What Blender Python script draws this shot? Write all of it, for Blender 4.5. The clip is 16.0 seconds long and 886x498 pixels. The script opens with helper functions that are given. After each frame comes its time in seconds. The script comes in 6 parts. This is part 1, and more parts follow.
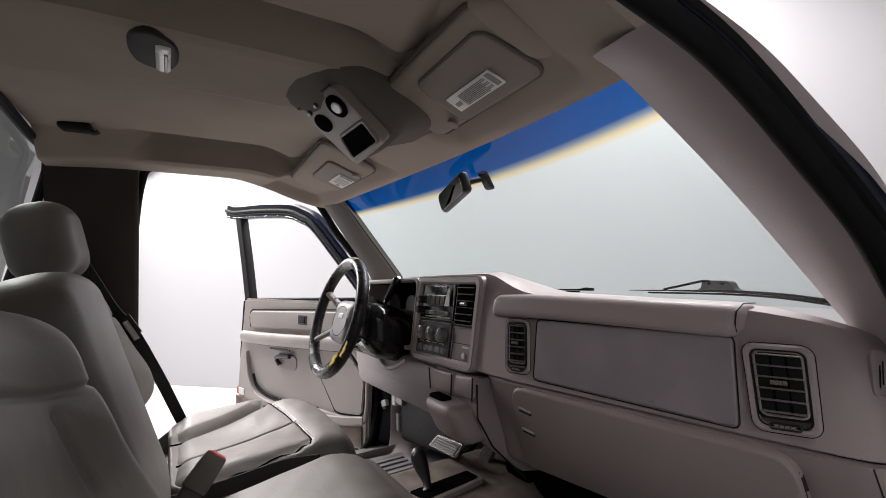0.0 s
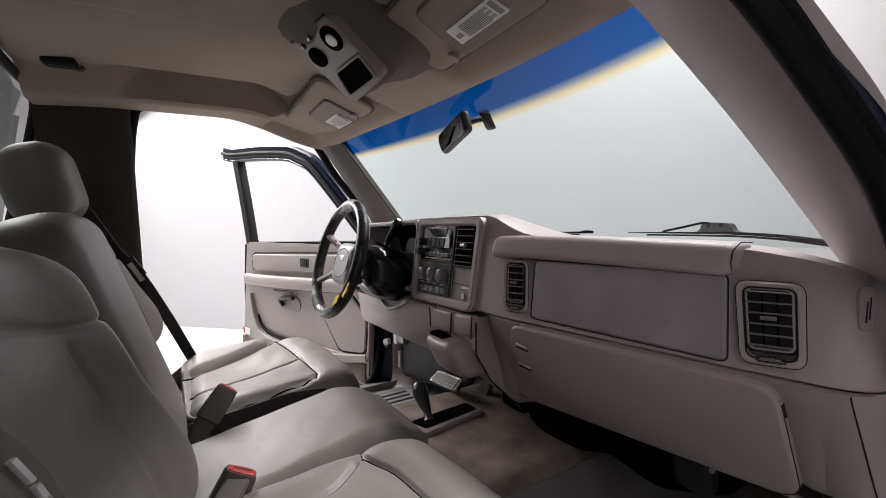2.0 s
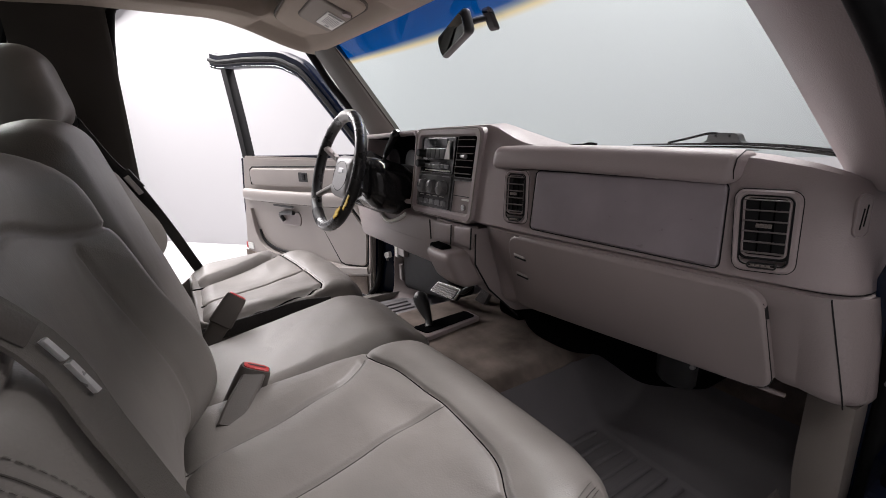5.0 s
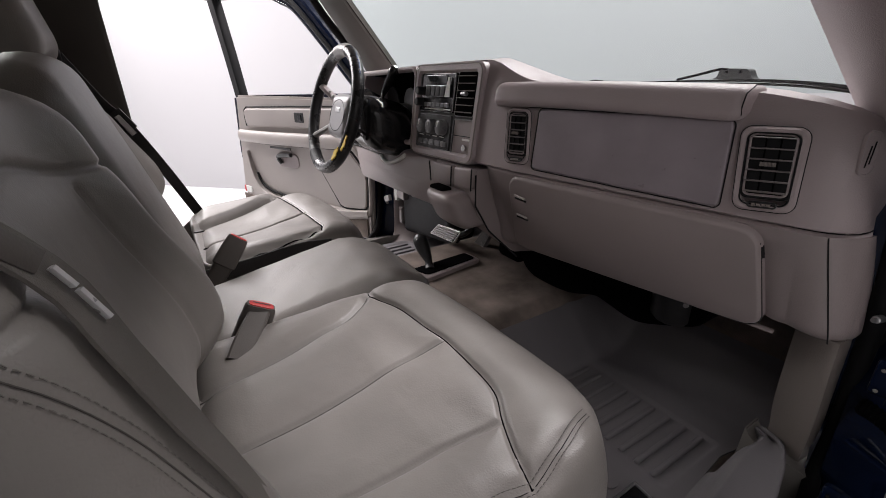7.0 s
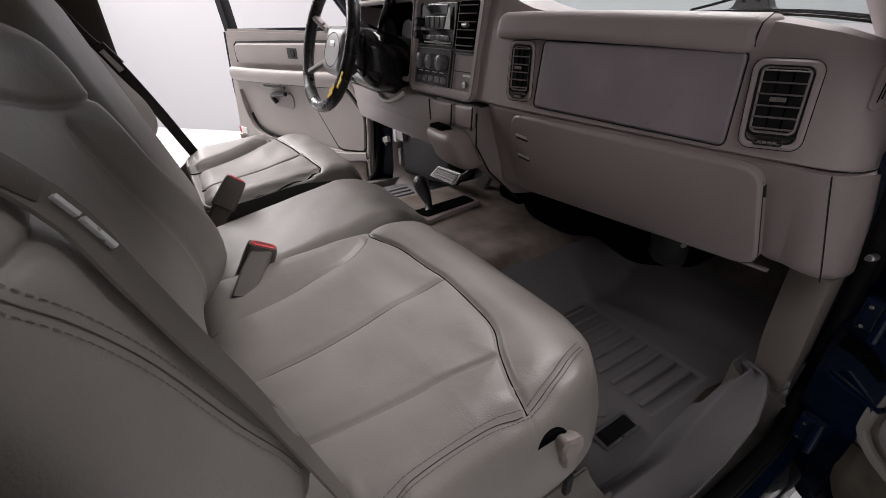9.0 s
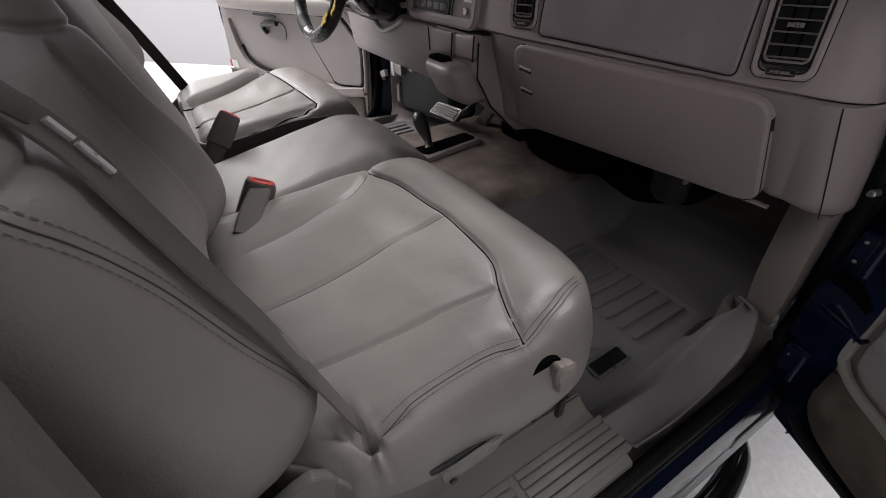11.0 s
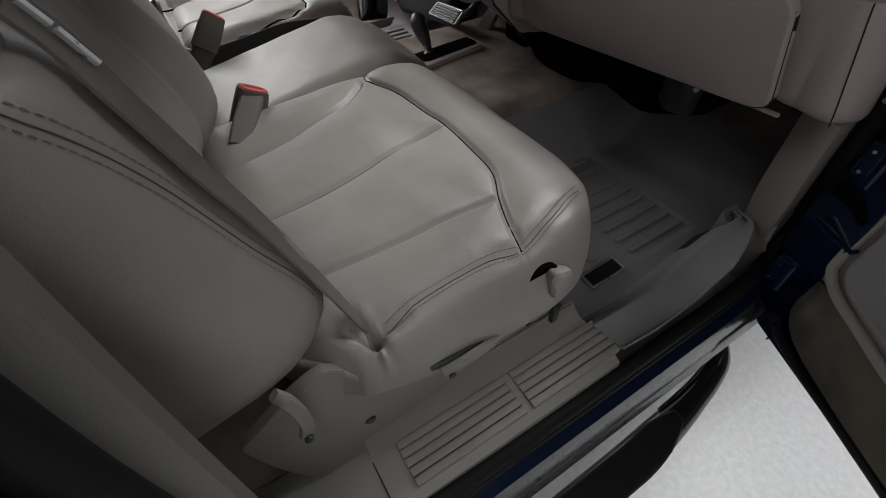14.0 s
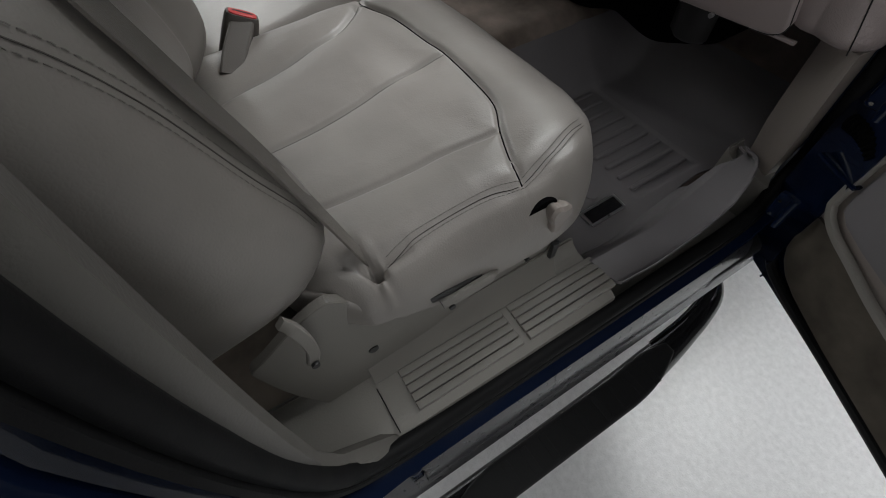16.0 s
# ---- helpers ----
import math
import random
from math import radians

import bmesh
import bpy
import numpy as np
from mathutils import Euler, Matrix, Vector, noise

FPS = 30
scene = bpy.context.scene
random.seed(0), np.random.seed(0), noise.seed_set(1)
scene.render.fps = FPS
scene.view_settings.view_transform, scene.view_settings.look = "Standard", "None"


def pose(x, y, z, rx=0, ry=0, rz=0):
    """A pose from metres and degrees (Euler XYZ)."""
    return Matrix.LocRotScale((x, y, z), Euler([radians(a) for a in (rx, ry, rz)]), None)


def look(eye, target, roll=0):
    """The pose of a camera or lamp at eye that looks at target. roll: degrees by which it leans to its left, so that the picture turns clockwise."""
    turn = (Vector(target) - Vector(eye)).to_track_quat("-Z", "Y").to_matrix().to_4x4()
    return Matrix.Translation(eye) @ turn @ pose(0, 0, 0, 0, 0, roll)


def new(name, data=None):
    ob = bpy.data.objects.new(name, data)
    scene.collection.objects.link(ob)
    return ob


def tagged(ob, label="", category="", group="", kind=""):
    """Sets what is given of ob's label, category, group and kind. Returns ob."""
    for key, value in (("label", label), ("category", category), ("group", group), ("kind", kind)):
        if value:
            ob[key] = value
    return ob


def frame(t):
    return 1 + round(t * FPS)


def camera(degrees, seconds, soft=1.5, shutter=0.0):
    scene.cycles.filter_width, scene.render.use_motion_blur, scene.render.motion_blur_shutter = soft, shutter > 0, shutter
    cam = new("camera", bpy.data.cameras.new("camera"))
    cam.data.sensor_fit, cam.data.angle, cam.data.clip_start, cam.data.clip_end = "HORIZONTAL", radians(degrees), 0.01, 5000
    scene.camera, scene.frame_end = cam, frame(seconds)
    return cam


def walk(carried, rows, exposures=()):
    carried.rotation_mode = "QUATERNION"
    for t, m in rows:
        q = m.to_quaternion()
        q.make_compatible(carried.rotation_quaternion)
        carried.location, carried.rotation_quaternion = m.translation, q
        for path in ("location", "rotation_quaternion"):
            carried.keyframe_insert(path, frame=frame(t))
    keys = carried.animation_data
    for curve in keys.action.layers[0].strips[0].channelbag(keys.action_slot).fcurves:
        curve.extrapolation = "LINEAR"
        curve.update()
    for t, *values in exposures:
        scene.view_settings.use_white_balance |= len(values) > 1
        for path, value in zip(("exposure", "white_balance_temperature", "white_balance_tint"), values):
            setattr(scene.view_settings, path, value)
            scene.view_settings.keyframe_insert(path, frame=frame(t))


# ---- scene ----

# ================= camera: a tripod head beside the open passenger door, tilting down =================
# X across the cab (passenger side plus), Y forward, Z up from the studio floor.
cam = camera(90.53, 16.0, soft=0.55)
EYE = (0.9608, -0.7279, 1.4453)
HEAD = pose(*EYE, 92.582, 0, 57.866) @ pose(0, 0, 0, 0, 0, -0.962)
ARM = Matrix.Translation((0, -0.01238, -0.06313))        # from the tilt axis to the lens
TILTS = [
    (0.0, 0.0), (0.5, -1.786), (1.0, -3.58), (1.5, -5.373), (2.0, -7.167), (2.5, -8.953), (3.0, -10.797),
    (3.5, -12.615), (4.0, -14.409), (6.5, -23.321), (7.0, -25.129), (7.5, -26.925), (8.0, -28.722),
    (8.5, -30.502), (9.0, -32.314), (11.5, -41.727), (12.0, -43.492), (12.5, -45.197), (13.0, -46.924),
    (13.5, -48.638), (14.0, -50.405), (14.5, -52.269), (15.0, -54.18), (15.5, -56.11), (16.0, -57.994),
]
EXPOSURES = [(0.0, -0.02, 6530, 14), (6.5, -0.06, 6520, 16), (9.0, -0.14, 6520, 16), (12.0, -0.18, 6380, 11), (16.0, -0.25, 6330, 7)]
walk(cam, [(t, HEAD @ ARM.inverted() @ pose(0, 0, 0, a, 0, 0) @ ARM) for t, a in TILTS], EXPOSURES)

# ================= world and studio light =================
world = bpy.data.worlds.new("studio_world")
scene.world = world
world.use_nodes = True
world.node_tree.nodes["Background"].inputs[0].default_value = (1.0, 1.0, 1.0, 1)
world.node_tree.nodes["Background"].inputs[1].default_value = 0.0


def softbox(name, x, y, z, sx, sy, watts, colour=(1, 0.985, 0.97), target=None):
    data = bpy.data.lights.new(name, "AREA")
    data.shape, data.size, data.size_y, data.energy, data.color = "RECTANGLE", sx, sy, watts, colour
    ob = new(name, data)
    ob.matrix_world = look((x, y, z), target or (x, y + 0.001, z - 1))
    return ob


softbox("studio_softbox", -3.9, -1.7, 3.9, 2.4, 4.6, 540, target=(-2.4, -1.25, 1.35))
softbox("studio_softbox", 3.0, -1.2, 3.9, 2.4, 4.4, 46, target=(1.2, -0.5, 0.9))
softbox("studio_softbox", -0.3, 2.7, 4.8, 4.0, 1.8, 430, target=(-0.25, 1.95, 0.5))

# ================= mesh helpers =================


def part(name, geo, material, parent=None, label="", sharp=38):
    """One mesh object from (verts, faces) or a bmesh."""
    me = bpy.data.meshes.new(name)
    if isinstance(geo, bmesh.types.BMesh):
        geo.to_mesh(me)
        geo.free()
    else:
        me.from_pydata([tuple(v) for v in geo[0]], [], [tuple(f) for f in geo[1]])
    me.validate()
    me.materials.append(material)
    me.polygons.foreach_set("use_smooth", [True] * len(me.polygons))
    me.update()
    if sharp < 180:
        me.set_sharp_from_angle(angle=radians(sharp))
    ob = new(name, me)
    if parent is not None:
        ob.parent = parent
    if label:
        tagged(ob, label)
    return ob


def thing(name, label, category, group="", kind="", at=(0, 0, 0)):
    ob = new(name)
    ob.location = at
    ob.empty_display_size = 0.05
    return tagged(ob, label, category, group, kind)


def join(*geos):
    verts, faces = [], []
    for v, f in geos:
        k = len(verts)
        verts += [tuple(p) for p in v]
        faces += [tuple(i + k for i in q) for q in f]
    return verts, faces


def moved(geo, m):
    return [m @ Vector(v) for v in geo[0]], geo[1]


def soft_block(size, r, n, fn=None):
    """A box of that size about the origin with edges rounded by r and n = cells along x, y, z, then bent by fn(points)."""
    half = np.array(size) / 2.0
    verts, faces = [], []

    def spread(h, k):
        # denser towards the rounded rim
        rr = min(r, h * 0.999)
        flat = np.linspace(-(h - rr), h - rr, max(2, k))
        a = np.linspace(0, math.pi / 4, 5)[1:]
        rim = (h - rr) + rr * np.tan(a)
        return np.r_[-rim[::-1], flat, rim]
    g = [spread(half[i], n[i]) for i in range(3)]
    core = np.maximum(half - r, 0)
    for ax in range(3):
        u, v = (ax + 1) % 3, (ax + 2) % 3
        for sgn in (-1, 1):
            k = sum(len(q) for q in verts)
            U, V = np.meshgrid(g[u], g[v], indexing="ij")
            P = np.zeros((U.size, 3))
            P[:, u], P[:, v], P[:, ax] = U.ravel(), V.ravel(), sgn * half[ax]
            verts.append(P)
            nu, nv = U.shape
            i, j = np.meshgrid(np.arange(nu - 1), np.arange(nv - 1), indexing="ij")
            a = (k + i * nv + j).ravel()
            q = np.stack([a, a + nv, a + nv + 1, a + 1], 1)
            faces.append(q if sgn > 0 else q[:, ::-1])
    P, F = np.concatenate(verts), np.concatenate(faces)
    inner = np.clip(P, -core, core)
    d = P - inner
    ln = np.linalg.norm(d, axis=1, keepdims=True)
    P = inner + np.where(ln > 1e-9, d / np.maximum(ln, 1e-9) * np.minimum(r, np.maximum(ln, 1e-9) * 1e9), 0)
    key = np.round(P, 5)
    _, first, back = np.unique(key, axis=0, return_index=True, return_inverse=True)
    P, F = P[first], back.reshape(-1)[F]
    F = [tuple(dict.fromkeys(q)) for q in F.tolist()]
    F = [q for q in F if len(q) > 2]
    if fn is not None:
        P = fn(P)
    return P.tolist(), F


def smooth_path(pts, n=8):
    """Catmull-Rom through the points."""
    p = [Vector(q) for q in pts]
    p = [p[0] * 2 - p[1]] + p + [p[-1] * 2 - p[-2]]
    out = []
    for i in range(1, len(p) - 2):
        for k in range(n):
            t = k / n
            a, b, c, d = p[i - 1], p[i], p[i + 1], p[i + 2]
            out.append(0.5 * ((2 * b) + (c - a) * t + (2 * a - 5 * b + 4 * c - d) * t * t + (3 * b - a - 3 * c + d) * t ** 3))
    out.append(p[-2])
    return out


def tube(pts, radius, n=12, up=(0, 0, 1), flat=1.0, close=False):
    """A round (or flattened) bar along the points; radius: a number or one a point."""
    pts = [Vector(p) for p in pts]
    rad = radius if isinstance(radius, (list, tuple)) else [radius] * len(pts)
    verts, faces, ref = [], [], Vector(up)
    m = len(pts)
    for i, p in enumerate(pts):
        a = pts[(i - 1) % m] if (i > 0 or close) else p
        b = pts[(i + 1) % m] if (i < m - 1 or close) else p
        t = (b - a).normalized()
        side = t.cross(ref)
        if side.length < 1e-4:
            side = t.cross(Vector((1, 0.3, 0)))
        side.normalize()
        top = side.cross(t).normalized()
        for k in range(n):
            w = 2 * math.pi * k / n
            verts.append(p + (side * math.cos(w) + top * math.sin(w) * flat) * rad[i])
    for i in range(m if close else m - 1):
        for k in range(n):
            j = (i + 1) % m
            faces.append((i * n + k, i * n + (k + 1) % n, j * n + (k + 1) % n, j * n + k))
    if not close:
        faces.append(tuple(range(n - 1, -1, -1)))
        faces.append(tuple((m - 1) * n + k for k in range(n)))
    return verts, faces


def tube2(pts, w, t, n=(1, 0, 0)):
    """A flat bar w wide in the door's plane and t deep across it."""
    pts = [Vector(p) for p in pts]
    rings = []
    nn = Vector(n).normalized()
    for i, p in enumerate(pts):
        a, b = pts[max(0, i - 1)], pts[min(len(pts) - 1, i + 1)]
        s = (b - a).normalized().cross(nn).normalized()
        rings.append([p + s * w / 2 * cx + nn * t / 2 * cy for cx, cy in ((-0.8, 1), (0.8, 1), (1, 0.7), (1, -0.7), (0.8, -1), (-0.8, -1), (-1, -0.7), (-1, 0.7))])
    return loft(rings)


def loft(rings, closed=True, caps=True):
    n = len(rings[0])
    verts = [tuple(p) for r in rings for p in r]
    faces = []
    for i in range(len(rings) - 1):
        for k in range(n if closed else n - 1):
            a, b = i * n + k, i * n + (k + 1) % n
            faces.append((a, b, b + n, a + n))
    if caps and closed:
        faces.append(tuple(range(n - 1, -1, -1)))
        faces.append(tuple(len(verts) - n + k for k in range(n)))
    return verts, faces


def sheet(fn, nu, nv, thick=0.0):
    """A patch fn(u, v), u and v from 0 to 1, given a thickness along its normals."""
    P = np.array([[fn(i / nu, j / nv) for j in range(nv + 1)] for i in range(nu + 1)], float)
    n = nv + 1
    verts = P.reshape(-1, 3)
    faces = [(i * n + j, (i + 1) * n + j, (i + 1) * n + j + 1, i * n + j + 1) for i in range(nu) for j in range(nv)]
    if thick:
        N = np.cross(np.gradient(P, axis=0), np.gradient(P, axis=1))
        N /= np.linalg.norm(N, axis=2, keepdims=True) + 1e-12
        k = len(verts)
        verts = np.concatenate([verts, (P - N * thick).reshape(-1, 3)])
        faces += [tuple(k + q for q in f[::-1]) for f in faces[:nu * nv]]
        rim = [i * n for i in range(nu + 1)] + [nu * n + j for j in range(1, n)] + [i * n + nv for i in range(nu - 1, -1, -1)] + [j for j in range(nv - 1, 0, -1)]
        for a, b in zip(rim, rim[1:] + rim[:1]):
            faces.append((b, a, a + k, b + k))
    return verts.tolist(), faces


def round_rect(w, h, r, n=6, side=0):
    r = max(1e-4, min(r, w / 2 - 1e-4, h / 2 - 1e-4))
    out = []
    for cx, cy, a0 in ((w - r, h - r, 0), (r, h - r, 90), (r, r, 180), (w - r, r, 270)):
        for k in range(n + 1):
            a = radians(a0 + 90 * k / n)
            out.append((cx + r * math.cos(a), cy + r * math.sin(a)))
    if side:
        full = []
        for i, p in enumerate(out):
            full.append(p)
            if (i + 1) % (n + 1) == 0:
                q = out[(i + 1) % len(out)]
                full += [(p[0] + (q[0] - p[0]) * k / (side + 1), p[1] + (q[1] - p[1]) * k / (side + 1)) for k in range(1, side + 1)]
        out = full
    return out


def quad_map(tl, tr, br, bl):
    """Place of (u, v), 0 to 1 from the bottom left corner, on a four-cornered patch, raised by d along its normal."""
    tl, tr, br, bl = (Vector(p) for p in (tl, tr, br, bl))
    nrm = (br - bl + tr - tl).cross(tl - bl + tr - br).normalized()

    def put(u, v, d=0.0):
        return (bl * (1 - u) + br * u) * (1 - v) + (tl * (1 - u) + tr * u) * v + nrm * d
    w = ((tr - tl).length + (br - bl).length) / 2
    h = ((tl - bl).length + (tr - br).length) / 2
    return put, w, h


def panel(corners, thick=0.012, r=0.012, bevel=0.004, bulge=0.0, gap=0.0, base=0.0, rings=8):
    """A rounded plate on a four-cornered patch, its front edge bevelled, its face bowed out by bulge."""
    put, w, h = quad_map(*corners)
    out = []

    def ring(inset, d):
        ww, hh = w - 2 * inset, h - 2 * inset
        pts = round_rect(ww, hh, max(r - inset, 0.0012), side=12 if bulge else 0)
        res = []
        for x, y in pts:
            u, v = (x + inset) / w, (y + inset) / h
            res.append(put(u, v, base + d + bulge * (1 - (2 * u - 1) ** 2) * (1 - (2 * v - 1) ** 2)))
        return res
    out.append(ring(gap, -thick))
    out.append(ring(gap, -bevel))
    out.append(ring(gap + bevel * 0.3, -bevel * 0.3))
    out.append(ring(gap + bevel, 0))
    m = min(w, h) / 2 - 0.001
    for k in range(1, rings + 1):
        i = gap + bevel + (m - gap - bevel) * k / rings
        out.append(ring(min(i, m), 0))
    return loft(out)


def pad_panel(corners, thick=0.012, r=0.02, bevel=0.006, bulge=0.01, n=(36, 18)):
    """A large rounded cover on a four-cornered patch, evenly bowed, its rim rolled back."""
    put, w, h = quad_map(*corners)

    def lines(length, k):
        rim = [bevel * q for q in (0, 0.15, 0.4, 0.7, 1.0)]
        mid = list(np.linspace(bevel, length - bevel, k))[1:-1]
        return rim + mid + [length - q for q in rim[::-1]]
    gx, gy = lines(w, n[0]), lines(h, n[1])
    verts = []
    for x in gx:
        for y in gy:
            cx, cy = min(max(x, r), w - r), min(max(y, r), h - r)
            dx, dy = x - cx, y - cy
            dist = math.hypot(dx, dy)
            if dx and dy:
                # corner square bent onto the quarter circle
                k = max(abs(dx), abs(dy)) / dist
                dx, dy, dist = dx * k, dy * k, dist * k
            e = (r - dist) if (dx or dy) else min(x, y, w - x, h - y)
            e = min(e, min(x, y, w - x, h - y)) if not (dx and dy) else r - dist
            t = 1 - min(max(e, 0) / bevel, 1)
            u, v = (cx + dx) / w, (cy + dy) / h
            verts.append(put(u, v, -bevel * (1 - math.sqrt(max(0, 1 - t * t))) + bulge * (1 - (2 * u - 1) ** 2) * (1 - (2 * v - 1) ** 2)))
    m = len(gy)
    faces = [(i * m + j, (i + 1) * m + j, (i + 1) * m + j + 1, i * m + j + 1) for i in range(len(gx) - 1) for j in range(m - 1)]
    rim = [i * m for i in range(len(gx))] + [(len(gx) - 1) * m + j for j in range(1, m)] + [i * m + m - 1 for i in range(len(gx) - 2, -1, -1)] + [j for j in range(m - 2, 0, -1)]
    back = put(0, 0, -thick) - put(0, 0, 0)
    k = len(verts)
    verts += [verts[i] + back for i in rim]
    for a in range(len(rim)):
        b = (a + 1) % len(rim)
        faces.append((rim[b], rim[a], k + a, k + b))
    return verts, faces


def frame_ring(corners, width, thick=0.012, r=0.012, bevel=0.003, base=0.0):
    """A rounded frame round a hole."""
    put, w, h = quad_map(*corners)

    def ring(inset, d):
        pts = round_rect(w - 2 * inset, h - 2 * inset, max(r - inset * 0.7, 0.002))
        return [put((x + inset) / w, (y + inset) / h, base + d) for x, y in pts]
    rs = [ring(0, -thick), ring(0, -bevel), ring(bevel, 0), ring(width - bevel, 0), ring(width, -bevel), ring(width, -thick), ring(0, -thick)]
    return loft(rs, caps=False)


def outline_plate(pts, offset, bevel=0.003):
    """A flat plate of any outline (3D points in order), thickened by the vector offset."""
    bm = bmesh.new()
    o = Vector(offset)
    vs = [bm.verts.new(Vector(p)) for p in pts]
    f = bm.faces.new(vs)
    res = bmesh.ops.extrude_face_region(bm, geom=[f])
    bmesh.ops.translate(bm, verts=[v for v in res["geom"] if isinstance(v, bmesh.types.BMVert)], vec=o)
    bmesh.ops.recalc_face_normals(bm, faces=bm.faces)
    if bevel:
        bmesh.ops.bevel(bm, geom=list(bm.edges), offset=bevel, segments=2, affect="EDGES", clamp_overlap=True)
    return bm


def box(x0, x1, y0, y1, z0, z1, r=0.006, n=(2, 2, 2)):
    g = soft_block((x1 - x0, y1 - y0, z1 - z0), r, n)
    return [(v[0] + (x0 + x1) / 2, v[1] + (y0 + y1) / 2, v[2] + (z0 + z1) / 2) for v in g[0]], g[1]


# ================= materials =================


def material(name, colour, rough=0.5, metal=0.0, grain=0.0, grain_scale=400, vary=0.12, vary_scale=6, spec=0.5, stain=None, coat=0.0, sheen=0.0, grain_kind="NOISE", rough_vary=0.1, crease=0.0):
    m = bpy.data.materials.new(name)
    m.use_nodes = True
    nt = m.node_tree
    b = nt.nodes["Principled BSDF"]
    b.inputs["Roughness"].default_value = rough
    b.inputs["Metallic"].default_value = metal
    b.inputs["Specular IOR Level"].default_value = spec
    b.inputs["Coat Weight"].default_value = coat
    b.inputs["Coat Roughness"].default_value = 0.05
    b.inputs["Sheen Weight"].default_value = sheen
    co = nt.nodes.new("ShaderNodeTexCoord")
    n1 = nt.nodes.new("ShaderNodeTexNoise")
    n1.inputs["Scale"].default_value, n1.inputs["Detail"].default_value = vary_scale, 5
    nt.links.new(co.outputs["Object"], n1.inputs["Vector"])
    ramp = nt.nodes.new("ShaderNodeValToRGB")
    c = Vector(colour)
    lo, hi = c * (1 - vary), c * (1 + vary)
    ramp.color_ramp.elements[0].position, ramp.color_ramp.elements[1].position = 0.3, 0.7
    ramp.color_ramp.elements[0].color = (*(stain or lo), 1)
    ramp.color_ramp.elements[1].color = (*hi, 1)
    nt.links.new(n1.outputs["Fac"], ramp.inputs["Fac"])
    nt.links.new(ramp.outputs["Color"], b.inputs["Base Color"])
    mr = nt.nodes.new("ShaderNodeMapRange")
    mr.inputs["To Min"].default_value, mr.inputs["To Max"].default_value = max(0.02, rough - rough_vary), min(1, rough + rough_vary)
    n3 = nt.nodes.new("ShaderNodeTexNoise")
    n3.inputs["Scale"].default_value, n3.inputs["Detail"].default_value = vary_scale * 4, 4
    nt.links.new(co.outputs["Object"], n3.inputs["Vector"])
    nt.links.new(n3.outputs["Fac"], mr.inputs["Value"])
    nt.links.new(mr.outputs["Result"], b.inputs["Roughness"])
    if grain:
        bump = nt.nodes.new("ShaderNodeBump")
        bump.inputs["Distance"].default_value, bump.inputs["Strength"].default_value = 0.001, grain
        if grain_kind == "VORONOI":
            n2 = nt.nodes.new("ShaderNodeTexVoronoi")
            n2.feature = "DISTANCE_TO_EDGE"
            n2.inputs["Scale"].default_value = grain_scale
            out = n2.outputs["Distance"]
        else:
            n2 = nt.nodes.new("ShaderNodeTexNoise")
            n2.inputs["Scale"].default_value, n2.inputs["Detail"].default_value = grain_scale, 3
            out = n2.outputs["Fac"]
        nt.links.new(co.outputs["Object"], n2.inputs["Vector"])
        nt.links.new(out, bump.inputs["Height"])
        nt.links.new(bump.outputs["Normal"], b.inputs["Normal"])
        if crease:
            # shallow wrinkles of worn hide, over the fine grain
            n4 = nt.nodes.new("ShaderNodeTexNoise")
            n4.inputs["Scale"].default_value, n4.inputs["Detail"].default_value, n4.inputs["Distortion"].default_value = 26, 5, 0.8
            wr = nt.nodes.new("ShaderNodeBump")
            wr.inputs["Distance"].default_value, wr.inputs["Strength"].default_value = 0.004, crease
            nt.links.new(co.outputs["Object"], n4.inputs["Vector"])
            nt.links.new(n4.outputs["Fac"], wr.inputs["Height"])
            nt.links.new(wr.outputs["Normal"], bump.inputs["Normal"])
    return m


LEATHER = material("grey_leather", (0.218, 0.201, 0.187), 0.44, grain=0.26, grain_scale=300, grain_kind="VORONOI", vary=0.12, vary_scale=9, rough_vary=0.08, crease=0.22)
SEATPLASTIC = material("grey_seat_plastic", (0.184, 0.173, 0.158), 0.5, grain=0.3, grain_scale=420, vary=0.08)
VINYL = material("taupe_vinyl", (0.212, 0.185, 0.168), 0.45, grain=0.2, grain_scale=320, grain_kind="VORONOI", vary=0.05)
DASH = material("taupe_dash_plastic", (0.350, 0.296, 0.295), 0.38, grain=0.5, grain_scale=500, vary=0.05)
AIRBAG = material("smooth_airbag_plastic", (0.262, 0.226, 0.246), 0.36, grain=0.15, grain_scale=500, vary=0.14, vary_scale=11, rough_vary=0.2)
# dash plastic again, darkened: shade of its down-facing panels is in the colour
DASH_SHADED = material("taupe_plastic_shaded", (0.285, 0.240, 0.236), 0.42, grain=0.5, grain_scale=500, vary=0.05)
DOORTRIM = material("door_trim_plastic", (0.365, 0.328, 0.306), 0.5, grain=0.3, grain_scale=450, vary=0.05)
CLOTH = material("headliner_cloth", (0.336, 0.288, 0.246), 0.95, grain=0.5, grain_scale=900, vary=0.05, spec=0.1)
# taupe pillar trim made darker grey: its shade is put into the colour
PILLAR_SHADED = material("shaded_pillar_trim", (0.098, 0.092, 0.084), 0.55, grain=0.35, grain_scale=420, vary=0.08)
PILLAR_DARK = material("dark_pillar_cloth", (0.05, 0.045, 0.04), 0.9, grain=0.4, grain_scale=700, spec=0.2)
CARPET = material("taupe_carpet", (0.215, 0.178, 0.155), 0.97, grain=1.0, grain_scale=1200, vary=0.42, vary_scale=11, spec=0.05)
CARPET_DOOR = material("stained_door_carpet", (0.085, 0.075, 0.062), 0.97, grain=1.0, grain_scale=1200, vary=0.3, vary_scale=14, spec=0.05)
